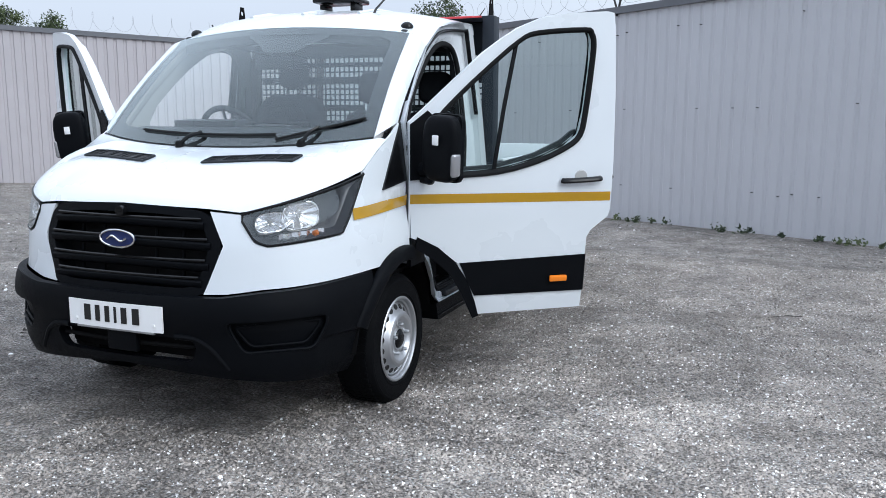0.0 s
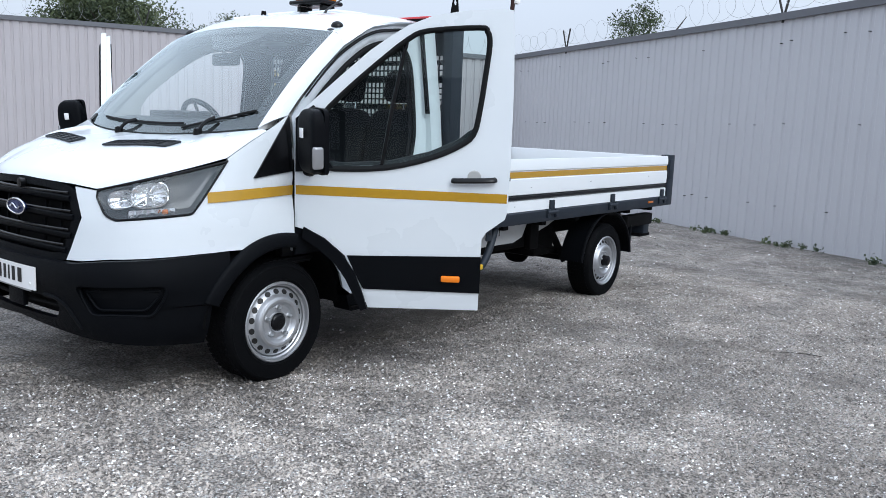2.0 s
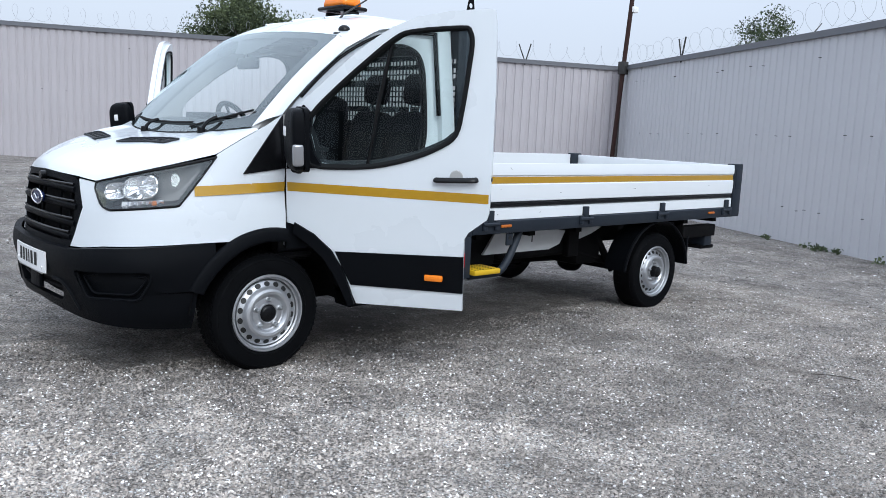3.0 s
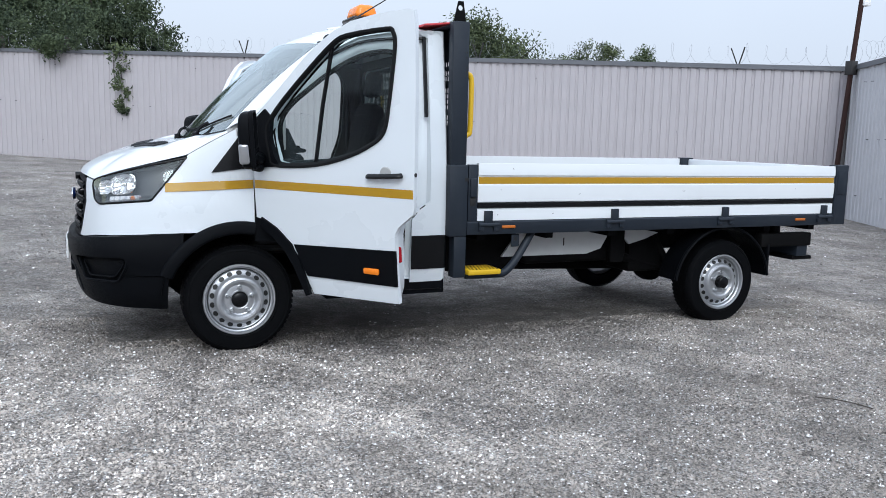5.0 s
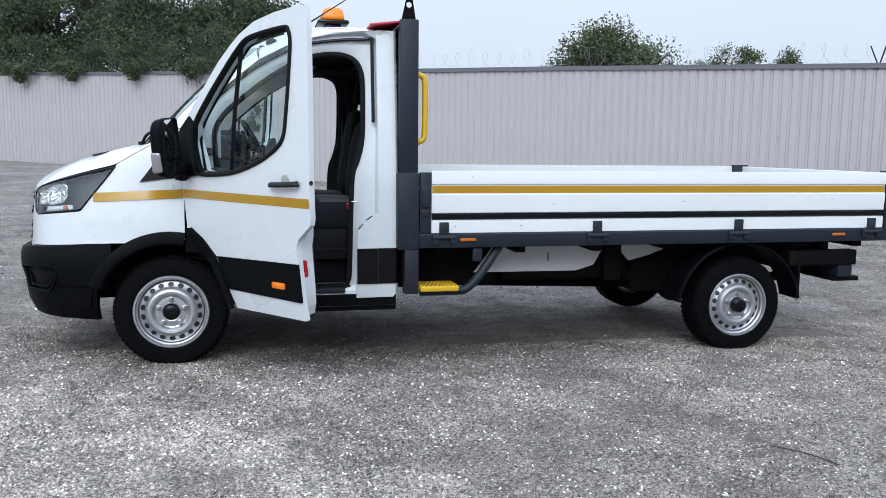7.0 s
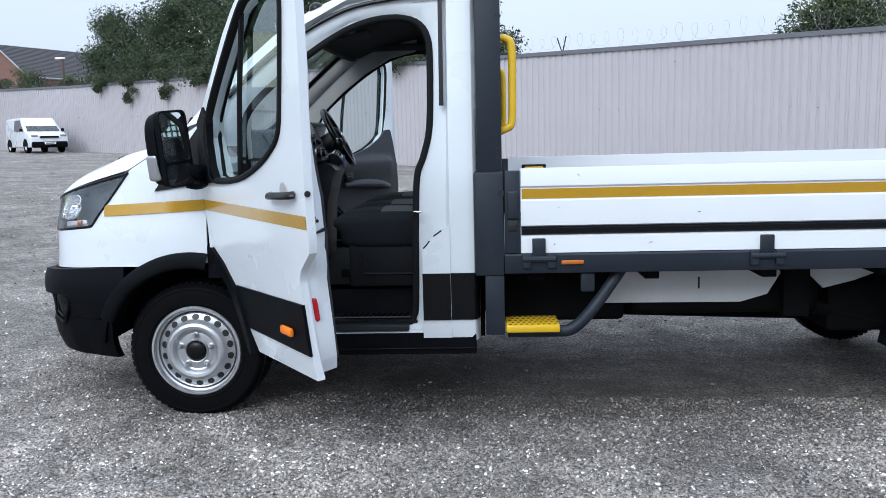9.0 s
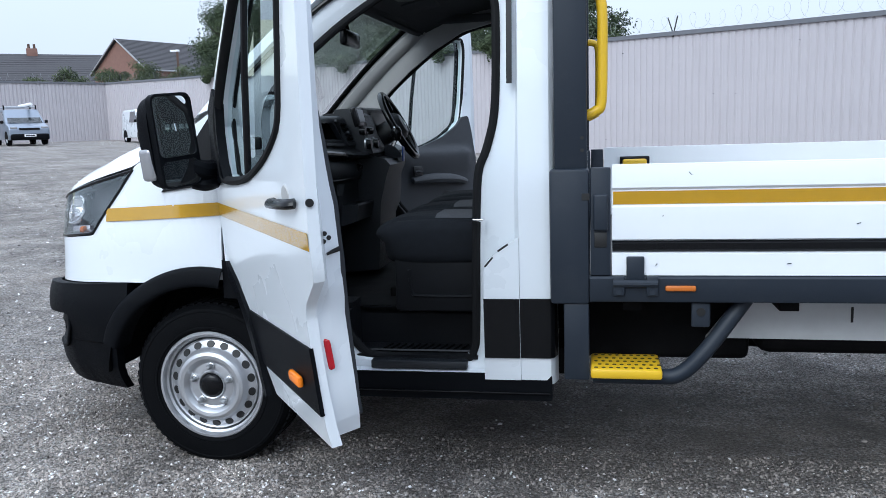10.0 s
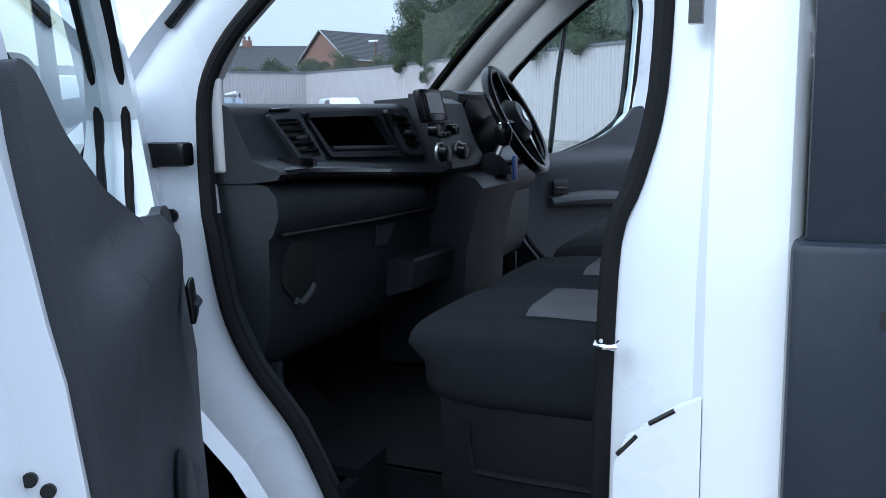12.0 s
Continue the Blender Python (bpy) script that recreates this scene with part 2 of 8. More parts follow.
def grid(f, nu, nv, thick=0.0, wrap=False):
    """A skin of nu x nv quads, f(u, v) with u and v from 0 to 1; with thickness it gets a back and edges."""
    bm = bmesh.new()
    P = [[Vector(f(i / nu, j / nv)) for j in range(nv + 1)] for i in range(nu + 1)]
    V = [[bm.verts.new(p) for p in row] for row in P]
    for i in range(nu):
        for j in range(nv):
            bm.faces.new((V[i][j], V[i + 1][j], V[i + 1][j + 1], V[i][j + 1]))
    bmesh.ops.remove_doubles(bm, verts=bm.verts, dist=1e-6)
    if thick:
        bm.normal_update()
        bmesh.ops.solidify(bm, geom=bm.faces[:], thickness=thick)
    return bm


def sheet(outer, holes, f, thick, ca=(), cb=()):
    """A plate with holes: loops of (a, b), filled, cut along a = ca and b = cb, and laid out by f(a, b, depth)."""
    flat = bmesh.new()
    for loop in [outer, *holes]:
        vs = [flat.verts.new((a, b, 0)) for a, b in loop]
        for i, v in enumerate(vs):
            flat.edges.new((v, vs[(i + 1) % len(vs)]))
    bmesh.ops.triangle_fill(flat, edges=flat.edges[:], use_beauty=True, use_dissolve=False, normal=(0, 0, 1))
    for c in ca:
        bmesh.ops.bisect_plane(flat, geom=flat.verts[:] + flat.edges[:] + flat.faces[:], plane_co=(c, 0, 0), plane_no=(1, 0, 0))
    for c in cb:
        bmesh.ops.bisect_plane(flat, geom=flat.verts[:] + flat.edges[:] + flat.faces[:], plane_co=(0, c, 0), plane_no=(0, 1, 0))
    flat.verts.index_update()
    bm = bmesh.new()
    front = [bm.verts.new(f(v.co.x, v.co.y, 0.0)) for v in flat.verts]
    back = [bm.verts.new(f(v.co.x, v.co.y, thick)) for v in flat.verts]
    for fc in flat.faces:
        ix = [v.index for v in fc.verts]
        bm.faces.new([front[i] for i in ix])
        bm.faces.new([back[i] for i in ix[::-1]])
    for e in flat.edges:
        if len(e.link_faces) == 1:
            i, j = e.verts[0].index, e.verts[1].index
            bm.faces.new((front[i], front[j], back[j], back[i]))
    flat.free()
    bmesh.ops.recalc_face_normals(bm, faces=bm.faces)
    return bm


def frange(a, b, n):
    return [a + (b - a) * i / n for i in range(n + 1)]


def rounded(pts, r=0.03, n=4):
    """Round the corners of a closed loop of (a, b)."""
    out = []
    m = len(pts)
    for i in range(m):
        p, a, b = Vector(pts[i]), Vector(pts[i - 1]), Vector(pts[(i + 1) % m])
        ra = min(r, (a - p).length * 0.45)
        rb = min(r, (b - p).length * 0.45)
        s, e = p + (a - p).normalized() * ra, p + (b - p).normalized() * rb
        for k in range(n + 1):
            t = k / n
            out.append(tuple(s * (1 - t) ** 2 + p * 2 * t * (1 - t) + e * t * t))
    return out


def pillow(a, b, c, e1=0.5, e2=0.5, nu=28, nv=18):
    """A rounded block with half sizes a, b, c: the smaller the exponents, the squarer."""
    def pw(v, e):
        return math.copysign(abs(v) ** e, v)
    bm = grid(lambda i, j: (a * pw(math.cos(math.pi * (j - 0.5)), e1) * pw(math.cos(2 * math.pi * i), e2), b * pw(math.cos(math.pi * (j - 0.5)), e1) * pw(math.sin(2 * math.pi * i), e2), c * pw(math.sin(math.pi * (j - 0.5)), e1)), nu, nv)
    bmesh.ops.remove_doubles(bm, verts=bm.verts, dist=1e-5)
    bmesh.ops.recalc_face_normals(bm, faces=bm.faces)
    return bm


# ---- the yard: sloping gravel, corrugated steel fence ----
def ground_z(x, y):
    xc = 45 * math.tanh(x / 45)
    yc = 60 * math.tanh(max(0.0, y) / 60)
    mound = 0.069 * math.exp(-((x - 3.5) / 2.2) ** 2 - ((y + 1.75) / 1.3) ** 2)
    rut = 0.018 * math.exp(-((x + 0.1) / 0.9) ** 2 - ((y + 0.9) / 0.8) ** 2)
    return 0.008 - 0.027 * xc + 0.012 * yc + mound + rut - 0.010 * max(0.0, min(x, 16.0) - 8.0)


def ground_top(x, y):
    """The yard's surface with its small unevenness."""
    return ground_z(x, y) + max(0.0, 1 - math.hypot(x, y) / 16) * 0.012 * noise.noise(Vector((x * 0.9, y * 0.9, 0)))


def dusty(nt, colour):
    """Pale limestone dust trodden into one irregular patch of the yard."""
    geo = nt.nodes.new("ShaderNodeNewGeometry")
    n = nt.nodes.new("ShaderNodeTexNoise")
    n.inputs["Scale"].default_value, n.inputs["Detail"].default_value = 1.1, 6.0
    nt.links.new(geo.outputs["Position"], n.inputs["Vector"])
    dist = nt.nodes.new("ShaderNodeVectorMath")
    dist.operation = "DISTANCE"
    dist.inputs[1].default_value = (-0.7 * SIZE, -2.25 * SIZE, 0.0)
    nt.links.new(geo.outputs["Position"], dist.inputs[0])
    warp = nt.nodes.new("ShaderNodeMath")
    warp.operation, warp.inputs[1].default_value = "MULTIPLY_ADD", 2.6
    nt.links.new(n.outputs["Fac"], warp.inputs[0])
    nt.links.new(dist.outputs["Value"], warp.inputs[2])
    far = nt.nodes.new("ShaderNodeMapRange")
    far.inputs["From Min"].default_value, far.inputs["From Max"].default_value = 2.2, 3.7
    far.inputs["To Min"].default_value, far.inputs["To Max"].default_value = 1.38, 0.94
    nt.links.new(warp.outputs["Value"], far.inputs["Value"])
    mul = nt.nodes.new("ShaderNodeMixRGB")
    mul.blend_type, mul.inputs[0].default_value = "MULTIPLY", 1.0
    nt.links.new(colour, mul.inputs[1])
    nt.links.new(far.outputs["Result"], mul.inputs[2])
    return mul.outputs["Color"]


def earth_and_shade(nt, colour, amount):
    """Brown packed earth, with few stones, where the truck stands, plus painted contact shade."""
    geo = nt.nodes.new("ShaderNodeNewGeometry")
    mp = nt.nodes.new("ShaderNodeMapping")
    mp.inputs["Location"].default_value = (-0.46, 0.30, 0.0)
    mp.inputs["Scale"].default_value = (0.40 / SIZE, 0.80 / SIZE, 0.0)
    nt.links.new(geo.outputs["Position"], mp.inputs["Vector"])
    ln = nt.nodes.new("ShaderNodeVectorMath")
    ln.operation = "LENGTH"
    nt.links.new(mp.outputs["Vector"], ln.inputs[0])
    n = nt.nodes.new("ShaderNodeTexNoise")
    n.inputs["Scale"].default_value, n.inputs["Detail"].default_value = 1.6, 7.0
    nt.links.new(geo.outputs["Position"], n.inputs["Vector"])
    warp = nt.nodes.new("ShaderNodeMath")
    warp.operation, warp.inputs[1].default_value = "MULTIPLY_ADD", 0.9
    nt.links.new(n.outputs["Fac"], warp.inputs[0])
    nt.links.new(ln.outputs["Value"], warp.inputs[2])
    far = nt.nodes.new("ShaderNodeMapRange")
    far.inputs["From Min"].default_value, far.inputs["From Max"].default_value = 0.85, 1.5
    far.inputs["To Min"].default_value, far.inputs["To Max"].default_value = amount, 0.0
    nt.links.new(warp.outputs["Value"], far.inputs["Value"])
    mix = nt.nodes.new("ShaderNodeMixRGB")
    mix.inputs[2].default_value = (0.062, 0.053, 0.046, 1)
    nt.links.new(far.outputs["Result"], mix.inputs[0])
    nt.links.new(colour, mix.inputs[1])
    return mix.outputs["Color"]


def drifts(nt, colour, low, high):
    """Darker and paler handfuls of stone, from a hand's width to a stride across."""
    geo = nt.nodes.new("ShaderNodeNewGeometry")
    n = nt.nodes.new("ShaderNodeTexNoise")
    n.inputs["Scale"].default_value, n.inputs["Detail"].default_value, n.inputs["Roughness"].default_value = 1.7, 7.0, 0.78
    nt.links.new(geo.outputs["Position"], n.inputs["Vector"])
    r = nt.nodes.new("ShaderNodeMapRange")
    r.inputs["From Min"].default_value, r.inputs["From Max"].default_value = 0.37, 0.63
    r.inputs["To Min"].default_value, r.inputs["To Max"].default_value = low, high
    nt.links.new(n.outputs["Fac"], r.inputs["Value"])
    mul = nt.nodes.new("ShaderNodeMixRGB")
    mul.blend_type, mul.inputs[0].default_value = "MULTIPLY", 1.0
    nt.links.new(colour, mul.inputs[1])
    nt.links.new(r.outputs["Result"], mul.inputs[2])
    return mul.outputs["Color"]


def gravel_material():
    m = bpy.data.materials.new("grey_limestone_gravel")
    m.use_nodes = True
    nt = m.node_tree
    b = nt.nodes["Principled BSDF"]
    b.inputs["Roughness"].default_value = 0.9
    co = nt.nodes.new("ShaderNodeTexCoord")
    cols, heights = [], []
    for scale, w in ((74.0, 1.0), (165.0, 0.5)):
        v = nt.nodes.new("ShaderNodeTexVoronoi")
        v.inputs["Scale"].default_value = scale
        v.inputs["Randomness"].default_value = 1.0
        wob = nt.nodes.new("ShaderNodeTexNoise")
        wob.inputs["Scale"].default_value = scale * 1.3
        add = nt.nodes.new("ShaderNodeMixRGB")
        add.blend_type, add.inputs[0].default_value = "ADD", 0.012
        nt.links.new(co.outputs["Object"], wob.inputs["Vector"])
        nt.links.new(co.outputs["Object"], add.inputs[1])
        nt.links.new(wob.outputs["Color"], add.inputs[2])
        nt.links.new(add.outputs["Color"], v.inputs["Vector"])
        cols.append(v.outputs["Color"])
        heights.append(v.outputs["Distance"])
    sep = nt.nodes.new("ShaderNodeSeparateColor")
    nt.links.new(cols[0], sep.inputs["Color"])
    sep2 = nt.nodes.new("ShaderNodeSeparateColor")
    nt.links.new(cols[1], sep2.inputs["Color"])
    # stones darken towards their rims: the gaps' shade put into the colour
    near_edge = nt.nodes.new("ShaderNodeMapRange")
    near_edge.inputs["From Min"].default_value, near_edge.inputs["From Max"].default_value = 0.35, 0.75
    near_edge.inputs["To Min"].default_value, near_edge.inputs["To Max"].default_value = 1.0, 0.35
    nt.links.new(heights[0], near_edge.inputs["Value"])
    # coarse stones give way to trodden fines in drifts
    drift = nt.nodes.new("ShaderNodeTexNoise")
    drift.inputs["Scale"].default_value, drift.inputs["Detail"].default_value, drift.inputs["Roughness"].default_value = 3.2, 9.0, 0.7
    nt.links.new(co.outputs["Object"], drift.inputs["Vector"])
    share = nt.nodes.new("ShaderNodeMapRange")
    share.inputs["From Min"].default_value, share.inputs["From Max"].default_value = 0.40, 0.60
    share.inputs["To Min"].default_value, share.inputs["To Max"].default_value = 0.18, 0.80
    nt.links.new(drift.outputs["Fac"], share.inputs["Value"])
    avg = nt.nodes.new("ShaderNodeMix")
    avg.data_type = "FLOAT"
    nt.links.new(share.outputs["Result"], avg.inputs[0])
    nt.links.new(sep.outputs["Red"], avg.inputs[2])
    nt.links.new(sep2.outputs["Red"], avg.inputs[3])
    ramp = nt.nodes.new("ShaderNodeValToRGB")
    for p, c in ((0.0, (0.050, 0.043, 0.037)), (0.28, (0.190, 0.165, 0.144)), (0.62, (0.400, 0.351, 0.310)), (1.0, (0.56, 0.506, 0.457))):
        e = ramp.color_ramp.elements.new(p) if p not in (0.0, 1.0) else ramp.color_ramp.elements[int(p)]
        e.color = (*c, 1)
    nt.links.new(avg.outputs[0], ramp.inputs["Fac"])
    # packed, damper and lighter patches
    n1 = nt.nodes.new("ShaderNodeTexNoise")
    n1.inputs["Scale"].default_value, n1.inputs["Detail"].default_value, n1.inputs["Roughness"].default_value = 0.7, 6.0, 0.65
    nt.links.new(co.outputs["Object"], n1.inputs["Vector"])
    r1 = nt.nodes.new("ShaderNodeMapRange")
    r1.inputs["From Min"].default_value, r1.inputs["From Max"].default_value = 0.3, 0.7
    r1.inputs["To Min"].default_value, r1.inputs["To Max"].default_value = 0.66, 1.28
    nt.links.new(n1.outputs["Fac"], r1.inputs["Value"])
    # light and shade of hand-wide lumps in the stones, put into the colour
    n4 = nt.nodes.new("ShaderNodeTexNoise")
    n4.inputs["Scale"].default_value, n4.inputs["Detail"].default_value, n4.inputs["Roughness"].default_value = 7.0, 5.0, 0.75
    nt.links.new(co.outputs["Object"], n4.inputs["Vector"])
    r4 = nt.nodes.new("ShaderNodeMapRange")
    r4.inputs["From Min"].default_value, r4.inputs["From Max"].default_value = 0.32, 0.68
    r4.inputs["To Min"].default_value, r4.inputs["To Max"].default_value = 0.66, 1.36
    nt.links.new(n4.outputs["Fac"], r4.inputs["Value"])
    clump = nt.nodes.new("ShaderNodeMath")
    clump.operation = "MULTIPLY"
    nt.links.new(r1.outputs["Result"], clump.inputs[0])
    nt.links.new(r4.outputs["Result"], clump.inputs[1])
    tone_and_shade = nt.nodes.new("ShaderNodeMath")
    tone_and_shade.operation = "MULTIPLY"
    nt.links.new(clump.outputs["Value"], tone_and_shade.inputs[0])
    nt.links.new(near_edge.outputs["Result"], tone_and_shade.inputs[1])
    mul = nt.nodes.new("ShaderNodeMixRGB")
    mul.blend_type, mul.inputs[0].default_value = "MULTIPLY", 1.0
    nt.links.new(ramp.outputs["Color"], mul.inputs[1])
    nt.links.new(tone_and_shade.outputs["Value"], mul.inputs[2])
    # brownish earth showing here and there
    n2 = nt.nodes.new("ShaderNodeTexNoise")
    n2.inputs["Scale"].default_value, n2.inputs["Detail"].default_value = 1.3, 7.0
    nt.links.new(co.outputs["Object"], n2.inputs["Vector"])
    r2 = nt.nodes.new("ShaderNodeMapRange")
    r2.inputs["From Min"].default_value, r2.inputs["From Max"].default_value = 0.55, 0.75
    r2.inputs["To Min"].default_value, r2.inputs["To Max"].default_value = 0.0, 0.60
    nt.links.new(n2.outputs["Fac"], r2.inputs["Value"])
    earth = nt.nodes.new("ShaderNodeMixRGB")
    earth.inputs[2].default_value = (0.215, 0.180, 0.148, 1)
    nt.links.new(r2.outputs["Result"], earth.inputs[0])
    nt.links.new(mul.outputs["Color"], earth.inputs[1])
    nt.links.new(earth_and_shade(nt, dusty(nt, drifts(nt, earth.outputs["Color"], 0.80, 1.32)), 0.62), b.inputs["Base Color"])
    hs = nt.nodes.new("ShaderNodeMath")
    hs.operation = "ADD"
    nt.links.new(heights[0], hs.inputs[0])
    nt.links.new(heights[1], hs.inputs[1])
    bp = nt.nodes.new("ShaderNodeBump")
    bp.invert = True
    bp.inputs["Strength"].default_value, bp.inputs["Distance"].default_value = 1.0, 0.020
    nt.links.new(hs.outputs["Value"], bp.inputs["Height"])
    nt.links.new(bp.outputs["Normal"], b.inputs["Normal"])
    return m


GRAVEL = gravel_material()


def spaced(near, far, n):
    """Steps that grow from fine near 0 to coarse far off."""
    k = np.linspace(-1, 1, n)
    return np.sign(k) * (near * np.abs(k) + (far - near) * np.abs(k) ** 5)


bm = bmesh.new()
gx, gy = spaced(14, 900, 161), spaced(14, 900, 161)
V = []
for x in gx:
    row = []
    for y in gy:
        z = ground_top(x, y)
        row.append(bm.verts.new((x, y, z)))
    V.append(row)
for i in range(len(gx) - 1):
    for j in range(len(gy) - 1):
        bm.faces.new((V[i][j], V[i + 1][j], V[i + 1][j + 1], V[i][j + 1]))
ground = part("ground", bm, GRAVEL)


def loose_stone_material():
    m = material("loose_limestone", (0.3, 0.27, 0.25), 0.9, 0, 0.3, 40, bump=0.4, bump_scale=250)
    nt = m.node_tree
    b = nt.nodes["Principled BSDF"]
    geo = nt.nodes.new("ShaderNodeNewGeometry")
    ramp = nt.nodes.new("ShaderNodeValToRGB")
    for p, c in ((0.0, (0.06, 0.052, 0.046)), (0.35, (0.16, 0.14, 0.122)), (0.8, (0.26, 0.229, 0.203)), (1.0, (0.36, 0.326, 0.297))):
        e = ramp.color_ramp.elements.new(p) if p not in (0.0, 1.0) else ramp.color_ramp.elements[int(p)]
        e.color = (*c, 1)
    nt.links.new(geo.outputs["Random Per Island"], ramp.inputs["Fac"])
    nt.links.new(ramp.outputs["Color"], b.inputs["Base Color"])
    return m


def loose_stones(count, seed):
    """Angular stones lying loose on the yard, most of them in drifts."""
    rng = random.Random(seed)
    g = (1 + 5 ** 0.5) / 2
    base = np.array([(-1, g, 0), (1, g, 0), (-1, -g, 0), (1, -g, 0), (0, -1, g), (0, 1, g), (0, -1, -g), (0, 1, -g), (g, 0, -1), (g, 0, 1), (-g, 0, -1), (-g, 0, 1)]) / 1.9
    tris = np.array([(0, 11, 5), (0, 5, 1), (0, 1, 7), (0, 7, 10), (0, 10, 11), (1, 5, 9), (5, 11, 4), (11, 10, 2), (10, 7, 6), (7, 1, 8), (3, 9, 4), (3, 4, 2), (3, 2, 6), (3, 6, 8), (3, 8, 9), (4, 9, 5), (2, 4, 11), (6, 2, 10), (8, 6, 7), (9, 8, 1)])
    gen = np.random.default_rng(seed)
    verts, faces, k = [], [], 0
    while k < count:
        x, y = rng.uniform(-5.5, 8.0), rng.uniform(-6.5, 1.5)
        if noise.noise(Vector((x * 1.1, y * 1.1, 4.0))) + 0.5 * noise.noise(Vector((x * 4, y * 4, 1.0))) + rng.uniform(-0.5, 0.5) < 0.0:
            continue
        r = 0.0045 + 0.0070 * rng.random() ** 3
        if rng.random() < 0.008:
            r *= 1.7
        p = base * (1 + gen.uniform(-0.28, 0.28, (12, 1))) * np.array([r * rng.uniform(0.8, 1.5), r * rng.uniform(0.7, 1.1), r * rng.uniform(0.45, 0.8)])
        a = rng.uniform(0, 6.283)
        c, s = math.cos(a), math.sin(a)
        p = p @ np.array([(c, s, 0), (-s, c, 0), (0, 0, 1)])
        verts.append(p + np.array([x, y, ground_top(x, y) + 0.25 * r]))
        faces.append(tris + 12 * k)
        k += 1
    me = bpy.data.meshes.new("loose_stones")
    me.from_pydata(np.concatenate(verts).tolist(), [], np.concatenate(faces).tolist())
    me.materials.append(loose_stone_material())
    return me


tagged(new("loose_stones", loose_stones(3500, 21)), "loose pale and dark angular stones on the gravel yard", "stones", kind="stuff")
tagged(ground, "grey crushed limestone gravel of the sloping yard", "ground", kind="structure")

FENCE = material("light_grey_corrugated_steel", (0.440, 0.413, 0.430), 0.45, 0.0, 0.05, 1.2, dirt=0.12, dirt_color=(0.34, 0.32, 0.33))
CAP = material("dark_grey_flashing", (0.13, 0.135, 0.15), 0.5, 0, 0.1, 3)
WIRE = material("galvanised_wire", (0.30, 0.31, 0.33), 0.5, 0.4, 0.1)
RUST = material("rusty_steel", (0.10, 0.06, 0.045), 0.8, 0.1, 0.3, 20)
IRON = material("dark_iron_post", (0.035, 0.034, 0.034), 0.7, 0.2, 0.2, 10)

FENCE_H = 3.35


def fence_sheet_mesh(width, seed, paint, screws, rib):
    """One trapezoidal sheet, ribs every 0.2 m, a little dented and out of true."""
    rnd = random.Random(seed)
    bm = bmesh.new()
    prof, x = [], 0.0
    while x < width - 0.02:
        prof += [(x, 0.0), (x + 0.115, 0.0), (x + 0.134, -rib), (x + 0.18, -rib)]
        x += 0.2
    prof.append((width, 0.0))
    zs = [0.0, 0.4, 0.9, 1.5, 2.1, 2.7, FENCE_H]
    ph = rnd.uniform(0, 6)
    rows = []
    for z in zs:
        rows.append([bm.verts.new((px, py + 0.006 * math.sin(ph + z * 1.7) * math.sin(math.pi * px), z - (0.05 if z == 0 else 0))) for px, py in prof])
    for a, b in zip(rows, rows[1:]):
        for k in range(len(prof) - 1):
            bm.faces.new((a[k], a[k + 1], b[k + 1], b[k]))
    bm.normal_update()
    bmesh.ops.solidify(bm, geom=bm.faces[:], thickness=0.004)
    plain = len(bm.faces)
    for z in (0.55, 1.75, 2.95):
        for x in (0.16, 0.56, 0.96):
            if rnd.random() < screws:
                bmesh.ops.create_cube(bm, size=1.0, matrix=Matrix.Translation((x + rnd.uniform(-0.01, 0.01), 0, z + rnd.uniform(-0.02, 0.02))) @ Matrix.Diagonal((0.011, 0.074, 0.011, 1)))
    bm.faces.ensure_lookup_table()
    for fc in bm.faces[plain:]:
        fc.material_index = 1
    me = bpy.data.meshes.new("sheet")
    bm.to_mesh(me)
    bm.free()
    me.materials.append(paint)
    me.materials.append(IRON)
    return me


# bluer steel; its extra paleness makes up in colour for missing light
FENCE_EAST = material("paler_blue_grey_corrugated_steel", (0.52, 0.52, 0.545), 0.42, 0.0, 0.05, 0.9, dirt=0.14, dirt_color=(0.45, 0.44, 0.46))
SHEETS = [fence_sheet_mesh(1.0, s, FENCE, 0.07, 0.025) for s in range(5)]
SHEETS_EAST = [fence_sheet_mesh(1.0, s, FENCE_EAST, 0.4, 0.016) for s in range(5)]


